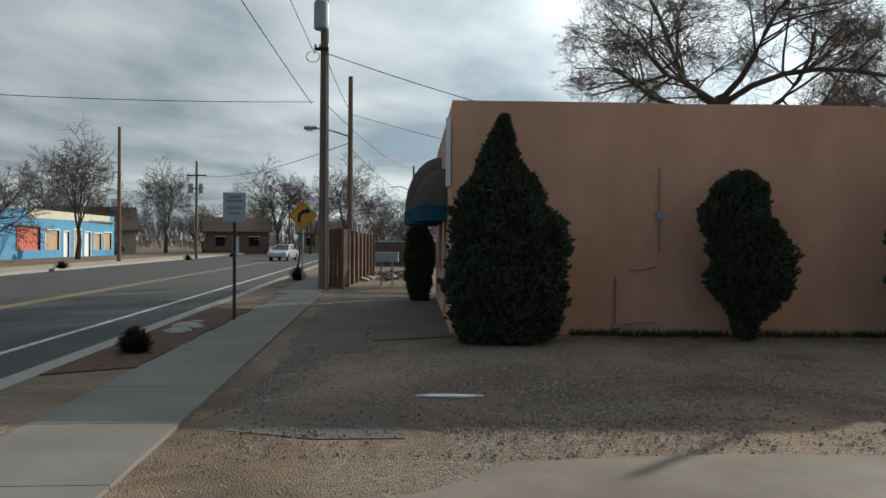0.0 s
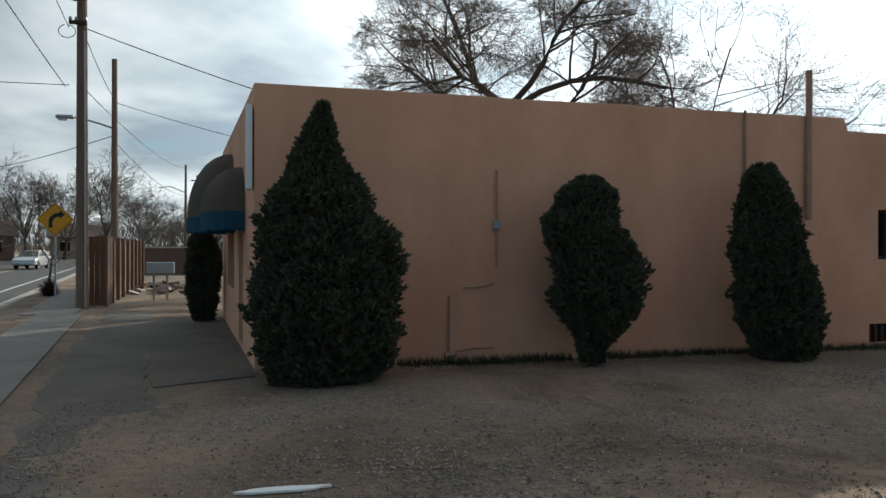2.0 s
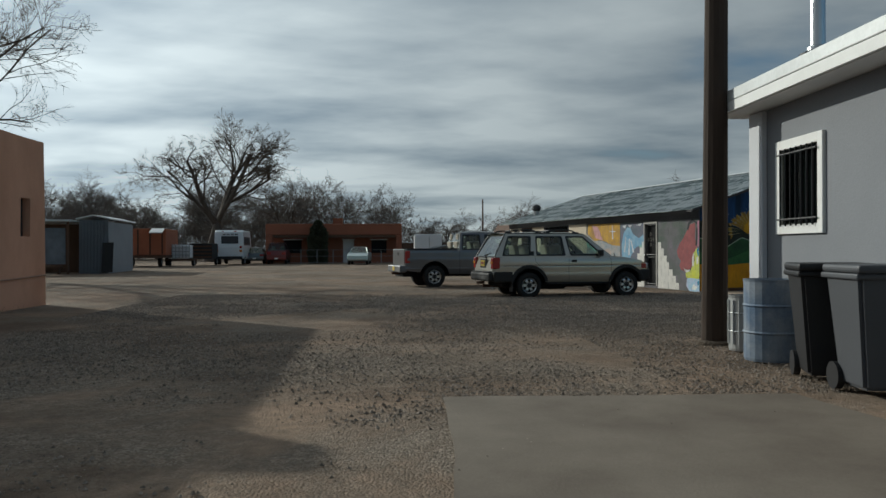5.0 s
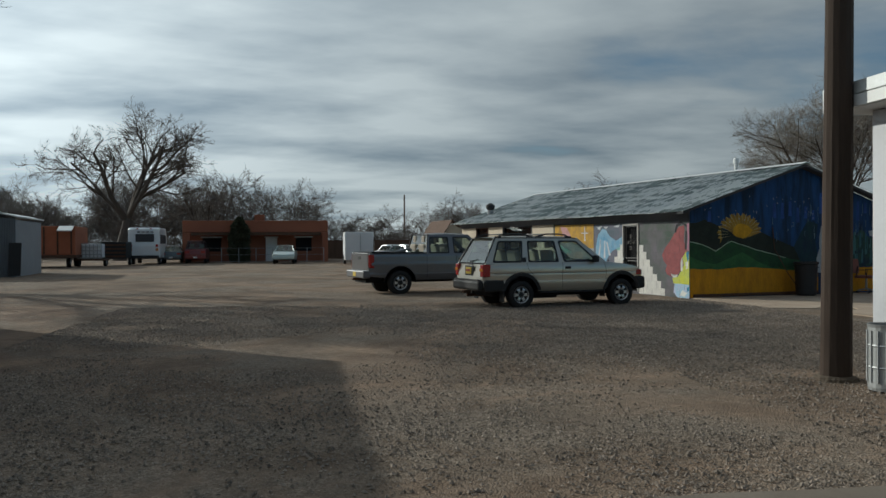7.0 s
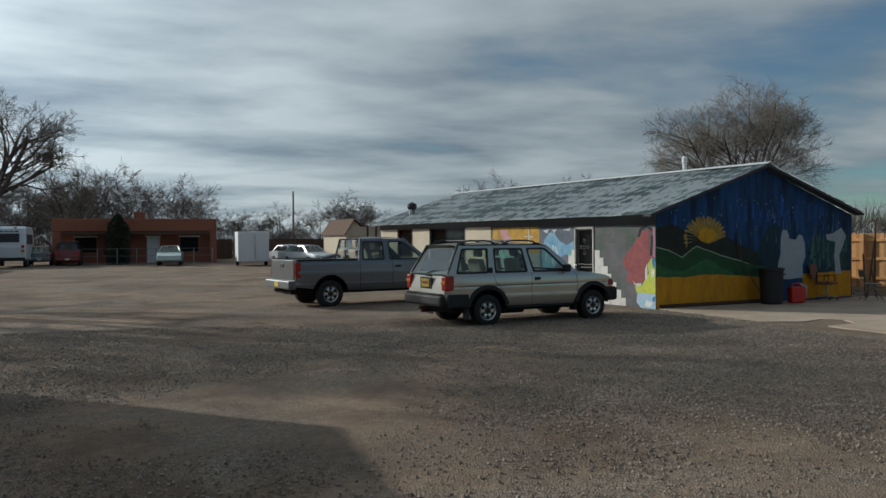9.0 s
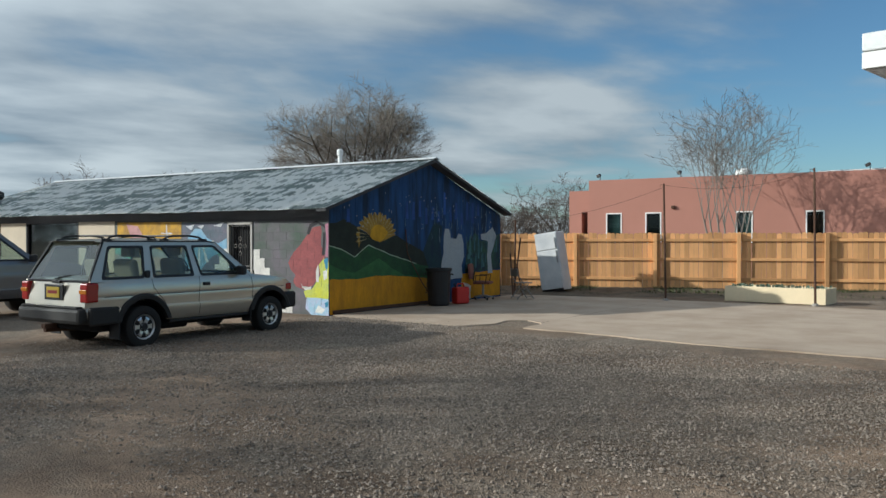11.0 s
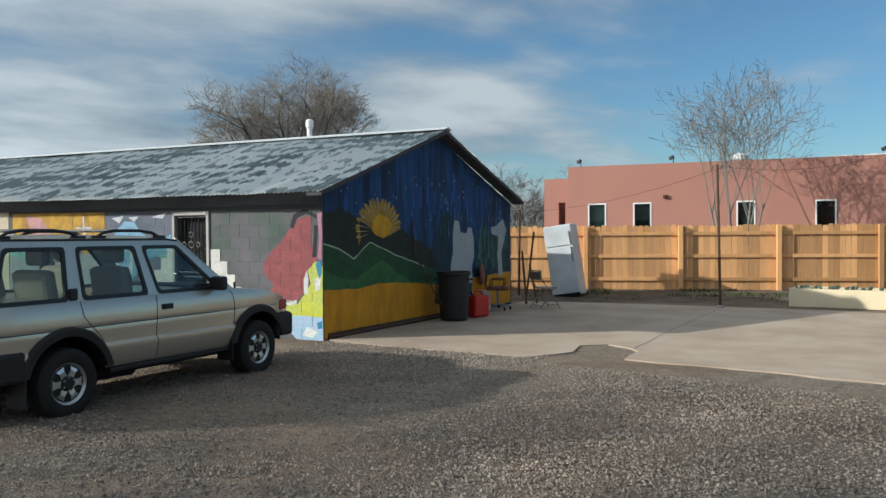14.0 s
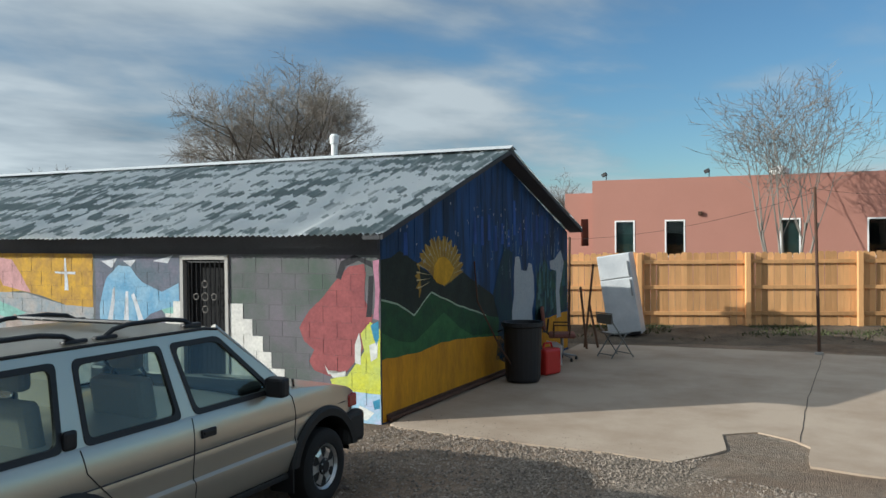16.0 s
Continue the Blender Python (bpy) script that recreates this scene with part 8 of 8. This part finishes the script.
# blue building across the street, its panels boarded in red and tan
M_bluew = mat("faded blue wall paint", (0.10, 0.30, 0.48), 0.85, var=0.12, big=0.8, bump=0.15)
bb = thing("blue_building", "low bright blue shopfront with a cream parapet band", "building")
bl = lambda x, y, z: (-34.2 - 0.035 * (x - 49) + y * -1, x, z)
bh = [(50.6, 0.7, 54.6, 2.6), (55.6, 0.7, 58.3, 2.4), (59.2, 0.0, 60.4, 2.3), (61.4, 0.0, 63.0, 2.5), (63.8, 0.0, 65.2, 2.3), (66.0, 0.6, 67.9, 2.2), (68.6, 0.6, 70.6, 2.3)]
part("wall_front", wall_grid([28, 40, 49, 71.4], [-0.1, 3.35], bh, 0, 0.3, bl), M_bluew, bb)
part("parapet", prism(bmesh.new(), [(52.5, 3.35), (70.0, 3.35), (70.0, 4.0), (52.5, 4.1)], -0.05, 0.3, f=bl), mat("cream parapet", (0.60, 0.56, 0.44), 0.85, var=0.12, bump=0.1), bb)
part("parapet_end", prism(bmesh.new(), [(28, 3.36), (52.4, 3.36), (52.4, 4.05), (28, 4.05)], 0.0, 0.3, f=bl), M_bluew, bb)
part("pier", prism(bmesh.new(), [(70.1, 3.36), (71.4, 3.36), (71.4, 4.0), (70.1, 4.0)], 0.0, 0.3, f=bl), M_bluew, bb)
part("wall_side", B(-46, 71.1, -0.1, -35.3, 71.4, 3.7), M_bluew, bb)
part("wall_back", B(-46.3, 28, -0.1, -46, 71.4, 3.7), M_bluew, bb)
part("roof", B(-46, 28.2, 3.3, -34.7, 71.0, 3.45), M_sand, bb)
M_rp = mat("sun-faded red panel", (0.55, 0.13, 0.08), 0.7, var=0.15, bump=0.05)
M_tp = mat("plywood board", (0.48, 0.33, 0.2), 0.8, var=0.15, bump=0.05)
for k, h in enumerate(bh):
    w_ = part("door" if h[1] == 0 else "window", prism(bmesh.new(), [(h[0], h[1]), (h[2], h[1]), (h[2], h[3]), (h[0], h[3])], 0.12, 0.16, f=bl), (M_rp, M_tp, M_white, M_tp, M_white, M_tp, M_tp)[k], bb)
    bm = bmesh.new()
    for q in ((h[0] - 0.1, h[1], h[0], h[3] + 0.1), (h[2], h[1], h[2] + 0.1, h[3] + 0.1), (h[0], h[3], h[2], h[3] + 0.1)):
        prism(bm, [(q[0], q[1]), (q[2], q[1]), (q[2], q[3]), (q[0], q[3])], -0.04, 0.1, f=bl)
    part("frame", bm, M_white if k else M_oldwood, w_)


def cottage(m, w, d, h, peak, wall_m, roof_m, label, garage=False):
    c = thing("house", label, "house", m, group="houses up the street")
    holes_ = [(w * 0.12, 0.0, w * 0.48, 2.2)] if garage else [(w * 0.15, 0.9, w * 0.3, 2.1), (w * 0.42, 0.0, w * 0.52, 2.05), (w * 0.68, 0.9, w * 0.84, 2.1)]
    part("wall_front", wall_grid([0, w], [-0.1, h], holes_, 0, 0.2), wall_m, c)
    part("wall_rear", B(0, d - 0.2, -0.1, w, d, h), wall_m, c)
    for x in (0, w - 0.2):
        part("wall_end", prism(bmesh.new(), [(0.2, -0.1), (d - 0.2, -0.1), (d - 0.2, h), (d / 2, peak - 0.05), (0.2, h)], x, x + 0.2, f=lambda a, b, z: (b, a, z)), wall_m, c)
    for s in (0, 1):
        y0, y1 = (-0.5, d / 2) if s == 0 else (d + 0.5, d / 2)
        part("roof_slope", prism(bmesh.new(), [(y0, h - 0.12), (y1, peak), (y1, peak + 0.1), (y0, h)], -0.5, w + 0.5, f=lambda a, b, z: (b, a, z)), roof_m, c)
    for q in holes_:
        w_ = part("garage_door" if garage else ("door" if q[1] == 0 else "window"), B(q[0], 0.08, q[1], q[2], 0.12, q[3]), M_white if garage or q[1] == 0 else M_dark, c)
        part("frame", B(q[0] - 0.08, -0.03, q[3], q[2] + 0.08, 0.05, q[3] + 0.1), M_white, w_)
    return c


M_shingle = mat("brown shingles", (0.12, 0.085, 0.07), 0.9, var=0.2, bump=0.3)
M_tan = mat("tan siding", (0.42, 0.33, 0.25), 0.85, var=0.12, bump=0.1)
M_brown = mat("brown brick house", (0.22, 0.13, 0.10), 0.9, var=0.2, bump=0.2)
cottage(pose(-44.0, 76.0, 0, 0, 0, 28), 9, 8, 2.7, 5.4, M_tan, M_shingle, "pale garage with a white door and brown gable roof", True)
cottage(pose(-31.5, 92.0, 0, 0, 0, 18), 8, 7, 2.8, 4.6, M_brown, M_shingle, "brown brick cottage with a low gable roof")
cottage(pose(-22.5, 108.0, 0, 0, 0, 8), 8, 7, 2.8, 4.4, M_tan, M_shingle, "small tan cottage at the bend of the street")
cottage(pose(-2, 96.0, 0, 0, 0, 0), 9, 7, 2.8, 4.2, M_white, M_shingle, "small white house beyond the yard")
sedan(pose(-14.6, 58.0, -0.12, 0, 0, -94), (0.45, 0.46, 0.47), "pale silver car on the street", "street_car")
sedan(pose(-37.5, 74.5, 0, 0, 0, 200), (0.06, 0.09, 0.14), "dark blue car parked before the garage", "parked_car")

# ---- the far side of the lot ----
M_orange = mat("orange stucco", (0.30, 0.112, 0.066), 0.9, var=0.1, big=0.6, bump=0.2)
ad = thing("adobe_house", "low orange adobe house with a deep dark porch", "house")
af = lambda x, y, z: (75.0 + y, x, z)       # x runs across the lot, y away
part("parapet", prism(bmesh.new(), [(-8.0, 2.55), (4.2, 2.55), (4.2, 3.55), (-8.0, 3.55)], 0, 0.4, bev=0.05, f=af), M_orange, ad)
ah = [(-6.6, 0.9, -5.2, 2.1), (-3.6, 0.0, -2.6, 2.1), (1.2, 0.9, 2.8, 2.1)]
part("wall_front", wall_grid([-8.0, 4.2], [-0.1, 2.55], ah, 1.8, 2.1, af), M_orange, ad)
for a, b in ((-8.0, -7.5), (-0.9, -0.5), (3.6, 4.2)):
    part("pier", prism(bmesh.new(), [(a, -0.1), (b, -0.1), (b, 2.54), (a, 2.54)], 0.0, 0.4, bev=0.03, f=af), M_orange, ad)
part("wall_end", prism(bmesh.new(), [(-8.0, -0.1), (-7.7, -0.1), (-7.7, 3.3), (-8.0, 3.3)], 2.11, 9, f=af), M_orange, ad)
part("wall_end", prism(bmesh.new(), [(3.9, -0.1), (4.2, -0.1), (4.2, 3.3), (3.9, 3.3)], 2.11, 9, f=af), M_orange, ad)
part("roof", prism(bmesh.new(), [(-8.0, 2.56), (4.2, 2.56), (4.2, 2.75), (-8.0, 2.75)], 0.41, 9, f=af), M_sand, ad)
part("porch_beam", prism(bmesh.new(), [(-7.4, 2.3), (3.5, 2.3), (3.5, 2.53), (-7.4, 2.53)], 0.05, 0.3, f=af), M_oldwood, ad)
for q in ah:
    w_ = part("door" if q[1] == 0 else "window", prism(bmesh.new(), [(q[0], q[1]), (q[2], q[1]), (q[2], q[3]), (q[0], q[3])], 1.9, 1.95, f=af), M_white if q[1] == 0 else M_dark, ad)
    part("frame", prism(bmesh.new(), [(q[0] - 0.1, q[3]), (q[2] + 0.1, q[3]), (q[2] + 0.1, q[3] + 0.1), (q[0] - 0.1, q[3] + 0.1)], 1.74, 1.88, f=af), M_white, w_)
part("chimney", prism(bmesh.new(), [(-2.4, 2.7), (-1.5, 2.7), (-1.5, 4.2), (-2.4, 4.2)], 4, 4.8, bev=0.04, f=af), M_orange, ad)
juniper(pose(74.0, -0.6, 0), [(0, 0.7), (0.8, 0.85), (2.0, 0.8), (3.0, 0.55), (3.7, 0.1)], 44, 1500, "dark upright juniper before the adobe house", 0.25)
cf = thing("chain_link_fence", "low grey wire fence before the adobe house", "fence", kind="structure")
for k in range(9):
    part("post", T([(73.0, -7.6 + k * 1.4, 0), (73.0, -7.6 + k * 1.4, 1.2)], 0.03, 6), M_galv, cf)
for z in (0.1, 0.65, 1.2):
    part("wire", T([(73.0, -7.6, z), (73.0, 3.6, z)], 0.015, 4), M_galv, cf)


def bus(m):
    b = thing("shuttle_bus", "white cutaway shuttle bus parked rear outward", "bus", m)
    w = car_paint("white bus paint", (0.72, 0.73, 0.74), 0.4, 0.0)
    bm = prism(bmesh.new(), [(-3.3, 0.55), (-3.35, 1.4), (-3.25, 2.7), (-3.0, 2.85), (1.6, 2.85), (1.9, 2.6), (2.3, 1.6), (3.2, 1.35), (3.3, 0.6), (2.9, 0.5)] + arch_pts(2.2, 0.5, 0.48) + [(1.6, 0.5), (-1.2, 0.5)] + arch_pts(-1.8, 0.5, 0.48) + [(-2.5, 0.52)], -1.15, 1.15, bev=0.1, seg=3)
    part("body", bm, w, b)
    part("rear_window", B(-3.38, -0.75, 1.75, -3.27, 0.6, 2.35, 0.02), M_frame, b)
    part("rear_bumper", B(-3.5, -1.1, 0.45, -3.3, 1.1, 0.7, 0.03), M_black, b)
    for s in (-1, 1):
        for z in (1.05, 1.35):
            part("tail_lamp", B(-3.38, s * 0.95 - 0.1, z, -3.30, s * 0.95 + 0.1, z + 0.2, 0.02), M_tail if z > 1.2 else M_amber, b)
        for k in range(4):
            part("side_window", B(-2.8 + k * 1.1, s * 1.15 - 0.02, 1.6, -1.9 + k * 1.1, s * 1.15 + 0.02, 2.3, 0.01), M_frame, b)
        for x in (2.2, -1.8):
            wheel_part(b, x, s * 0.98, 0.38, 0.26, s, False)
        part("marker_lamp", B(-3.3, s * 0.5 - 0.08, 2.72, -3.2, s * 0.5 + 0.08, 2.79), M_tail, b)
    for k in range(4):
        part("text_bar", B(-3.365, -0.7 + 0.32 * k, 2.46, -3.30, -0.48 + 0.32 * k, 2.54), M_frame, b)


bus(pose(71.9, 6.35, 0, 0, 0, 4))
sedan(pose(73.6, 2.8, 0, 0, 0, 3), (0.16, 0.02, 0.02), "dark red SUV parked before the adobe house", "red_suv", "SUV", 0.42)
sedan(pose(69.3, -4.5, 0, 0, 0, 178), (0.42, 0.50, 0.48), "pale green sedan parked across the lot", "green_sedan")
sedan(pose(66.0, -13.0, 0, 0, 0, 200), (0.62, 0.63, 0.64), "white sedan parked beside the white shed", "white_sedan")
sedan(pose(62.5, -13.6, 0, 0, 0, 205), (0.60, 0.61, 0.62), "white sedan parked beside the white shed", "white_sedan")
sedan(pose(74.5, 4.9, 0, 0, 0, 5), (0.10, 0.12, 0.13), "dark sedan parked beside the bus", "dark_sedan")

wt = thing("box_trailer", "white enclosed box trailer", "trailer", pose(63.8, -10.05, 0))
M_wbox = mat("white trailer skin", (0.70, 0.71, 0.72), 0.5, var=0.06, bump=0.03)
part("body", B(0, -1.05, 0.3, 3.4, 1.05, 2.38, 0.04), M_wbox, wt)
part("rear_door", B(-0.025, -0.95, 0.38, -0.002, -0.02, 2.28, 0.005), M_wbox, wt)
part("rear_door", B(-0.025, 0.02, 0.38, -0.002, 0.95, 2.28, 0.005), M_wbox, wt)
part("latch", T([(-0.05, -0.1, 0.5), (-0.05, -0.1, 2.2)], 0.02, 6), M_galv, wt)
for s in (-1, 1):
    wheel_part(wt, 1.8, s * 1.0, 0.33, 0.2, s, False)

# shed, container trailer and tank at the back
ct = thing("cargo_trailer", "rust-orange box body on a flat trailer", "trailer", pose(61.3, 11.1, 0, 0, 0, 6))
part("box", B(0, -1.9, 0.85, 5.5, 1.9, 2.8, 0.05), mat("rust orange paint", (0.34, 0.11, 0.055), 0.8, var=0.2, big=0.8, bump=0.1), ct)
part("bed", B(-0.1, -1.95, 0.65, 5.6, 1.95, 0.84, 0.02), M_rust, ct)
for k in range(5):
    part("stake", B(-0.04, -1.7 + k * 0.85, 0.9, -0.002, -1.6 + k * 0.85, 2.75), M_rust, ct)
part("canopy", prism(bmesh.new(), [(-0.9, 2.45), (0.1, 2.75), (0.1, 2.82), (-0.9, 2.52)], -1.8, -0.9), M_white, ct)
for s in (-1, 1):
    for x in (1.2, 4.2):
        wheel_part(ct, x, s * 1.3, 0.38, 0.24, s, False)
ib = thing("water_tank", "white caged plastic water tank on a trailer", "tank", pose(63.9, 8.9, 0))
part("bottle", B(0.1, -0.75, 0.62, 1.2, 0.75, 1.6, 0.06), M_wbox, ib)
for k in range(7):
    part("cage_bar", T([(0.04, -0.78 + k * 0.26, 0.55), (0.04, -0.78 + k * 0.26, 1.66)], 0.025, 5), M_galv, ib)
for z in (0.58, 0.85, 1.12, 1.39, 1.64):
    part("cage_rail", T([(0.03, -0.8, z), (0.03, 0.8, z)], 0.025, 5), M_galv, ib)
part("trailer_bed", B(-0.1, -1.0, 0.42, 1.5, 1.0, 0.54, 0.01), M_rust, ib)
for s in (-1, 1):
    wheel_part(ib, 0.7, s * 0.9, 0.3, 0.18, s, False)
dark_trailer = thing("stock_trailer", "dark slatted trailer beside the bus", "trailer", pose(66.5, 6.0 + 1.9, 0))
part("box", B(0, -0.9, 0.5, 3.2, 0.9, 1.75, 0.03), M_cladding, dark_trailer)
for k in range(4):
    part("slat", B(-0.03, -0.88, 0.6 + k * 0.28, -0.002, 0.88, 0.74 + k * 0.28), M_rust, dark_trailer)
for s in (-1, 1):
    wheel_part(dark_trailer, 1.6, s * 0.85, 0.3, 0.18, s, False)

gs = thing("metal_shed", "grey corrugated metal shed with a white roof edge", "shed", pose(45.0, 7.6, 0, 0, 0, 6))
M_shed = mat("weathered grey sheet metal", (0.30, 0.32, 0.345), 0.55, 0.3, var=0.12, big=0.7, bump=0.1)
bm = bmesh.new()
n = 40
lo = [(0.02 * (k % 2), 1.45 * k / n) for k in range(n + 1)]
A = [bm.verts.new((x, y, -0.05)) for x, y in lo]
C = [bm.verts.new((x, y, 2.85)) for x, y in lo]
for k in range(n):
    bm.faces.new((A[k], A[k + 1], C[k + 1], C[k]))
bmesh.ops.solidify(bm, geom=bm.faces[:], thickness=0.02)
part("wall_front", bm, M_shed, gs)
part("wall_side", B(0.05, -0.02, -0.05, 6.0, 0.03, 2.75), M_shed, gs)
part("wall_side", B(0.05, 1.42, -0.05, 6.0, 1.47, 2.75), M_shed, gs)
part("wall_rear", B(6.0, 0, -0.05, 6.05, 1.45, 2.75), M_shed, gs)
part("roof", prism(bmesh.new(), [(-0.15, 2.86), (0.7, 3.05), (1.6, 2.86), (1.6, 2.92), (0.7, 3.12), (-0.15, 2.92)], -0.15, 6.2, f=lambda a, b, z: (b, a, z)), M_ridge, gs)
part("leaning_panel", B(-0.35, -0.3, 0, -0.3, 0.25, 1.6, m=pose(0, 0, 0, 0, 10, 0)), M_cladding, gs)

ls = thing("lean_to_shed", "dark open lean-to with painted panels", "shed", pose(44.4, 9.35, 0, 0, 0, 6))
part("roof", B(-0.6, -0.2, 2.72, 4.0, 4.4, 2.82, 0.01), M_ridge, ls)
part("wall_rear", B(3.6, -0.1, -0.05, 3.7, 4.3, 2.7), M_oldwood, ls)
for y in (0.0, 1.4, 2.8, 4.2):
    part("post", B(-0.4, y - 0.05, -0.05, -0.3, y + 0.05, 2.72), M_oldwood, ls)
part("panel_teal", B(-0.25, 2.2, 0.3, -0.2, 4.0, 2.2), mat("teal painted panel", (0.05, 0.22, 0.30), 0.8, var=0.5, big=2, bump=0.1, other=(0.35, 0.35, 0.38)), ls)
part("panel_grey", B(-0.1, 0.2, 0.5, -0.05, 1.3, 2.4), mat("grey painted panel", (0.22, 0.25, 0.28), 0.8, var=0.3, big=2, bump=0.1), ls)
part("bench", B(-0.9, 0.2, 0.35, -0.45, 1.3, 0.43), M_oldwood, ls)
for y in (0.3, 1.15):
    part("bench_leg", B(-0.85, y, 0.0, -0.5, y + 0.06, 0.35), M_oldwood, ls)
for k, (yy, cc) in enumerate(((2.0, (0.35, 0.05, 0.04)), (1.7, (0.5, 0.42, 0.1)), (3.2, (0.4, 0.4, 0.42)))):
    bk = thing("bucket", "plastic bucket standing by the lean-to", "bucket", pose(43.4, 9.3 + yy, 0), group="buckets by the lean-to")
    part("pail", lathe(bmesh.new(), [(0.13, 0), (0.16, 0.35), (0.17, 0.37), (0.145, 0.37), (0.12, 0.04)], 14), mat("bucket colour", cc, 0.5, var=0.1, bump=0), bk)

ws = thing("white_shed", "cream wooden shed with dark framing posts", "shed", pose(60.6, -15.9, 0, 0, 0, 8))
part("gable_wall", prism(bmesh.new(), [(-4.9, -0.1), (0, -0.1), (0, 2.2), (-0.55, 3.05), (-1.1, 2.62), (-4.9, 2.72)], 0, 0.15, f=lambda a, b, z: (b, a, z)), M_cream, ws)
part("side_wall", B(0.16, -0.15, -0.1, 5, 0.0, 2.2), M_cream, ws)
part("side_wall", B(0.16, -4.9, -0.1, 5, -4.75, 2.6), M_cream, ws)
part("roof", prism(bmesh.new(), [(0.15, 2.05), (-0.55, 3.1), (-1.15, 2.68), (-5.0, 2.78), (-5.0, 2.86), (-1.15, 2.76), (-0.55, 3.2), (0.15, 2.12)], -0.2, 5.2, f=lambda a, b, z: (b, a, z)), M_oldwood, ws)
part("door", B(-0.03, -1.0, 0.0, -0.002, -0.25, 2.0), M_tp, ws)
for k in range(6):
    part("framing_post", B(-0.06, -4.7 + k * 0.62, 0.0, -0.002, -4.58 + k * 0.62, 2.65), M_oldwood, ws)

df = thing("dark_fence", "long dark board fence at the back of the lot", "fence", kind="structure")
for k in range(24):
    if -8.2 < -20 + k * 1.0 < 4.3:
        continue
    part("panel", B(88.0, -20 + k * 3.0 - 20, 0, 88.06, -20 + k * 3.0 - 17.05, 1.9), M_oldwood, df)

# ---- loose gravel ----
def gravel(name, count, area, seed, label, keep):
    """Small faceted stones, half sunk in the dirt."""
    rng = np.random.RandomState(seed)
    base_v = np.array([(1, 0, 0), (-0.9, 0.1, 0), (0, 1, 0.1), (0.1, -1, 0), (0, 0, 0.8)], float)
    base_f = np.array([(0, 2, 4), (2, 1, 4), (1, 3, 4), (3, 0, 4)])
    x0, y0, x1, y1 = area
    pts = []
    while len(pts) < count:
        x, y = rng.uniform(x0, x1), rng.uniform(y0, y1)
        if keep(x, y, rng.rand()):
            pts.append((x, y))
    pts = np.array(pts)
    s = 0.007 + 0.015 * rng.rand(count) ** 3
    a = rng.rand(count) * 6.2832
    ca, sa = np.cos(a)[:, None], np.sin(a)[:, None]
    bx = base_v[None, :, 0] * (0.7 + 0.6 * rng.rand(count, 5))
    by = base_v[None, :, 1] * (0.7 + 0.6 * rng.rand(count, 5))
    bz = base_v[None, :, 2] * (0.6 + 0.8 * rng.rand(count, 5))
    V = np.stack([pts[:, :1] + s[:, None] * (bx * ca - by * sa), pts[:, 1:] + s[:, None] * (bx * sa + by * ca), -0.008 + s[:, None] * bz + 0.003], -1).reshape(-1, 3)
    F = (base_f[None] + 5 * np.arange(count)[:, None, None]).reshape(-1, 3)
    me = bpy.data.meshes.new(name)
    me.from_pydata(V.tolist(), [], F.tolist())
    me.materials.append(M_stone)
    tagged(new(name, me), label, "gravel", kind="stuff")


def density(x, y):
    v = 0.22 + 0.75 * noise.noise((x * 0.30, y * 0.30, 2.5)) + 0.35 * noise.noise((x * 1.2, y * 1.2, 7))
    if y < -10.5 and x > 7:
        v += 0.45
    if x < 3.5 and y > -6.8:
        v -= 0.2
    return v


gravel("gravel", 190000, (-2.2, -17.2, 23.0, -2.0), 1, "loose grey-brown gravel strewn on the lot", lambda x, y, r: r < density(x, y) and across(x, y) > 2.3 and not (y < -8.4 and x < 6.95 and r > 0.02) and not (y < -16.5 and x < 19.4) and not (y < -12.4 and x < 10.6))
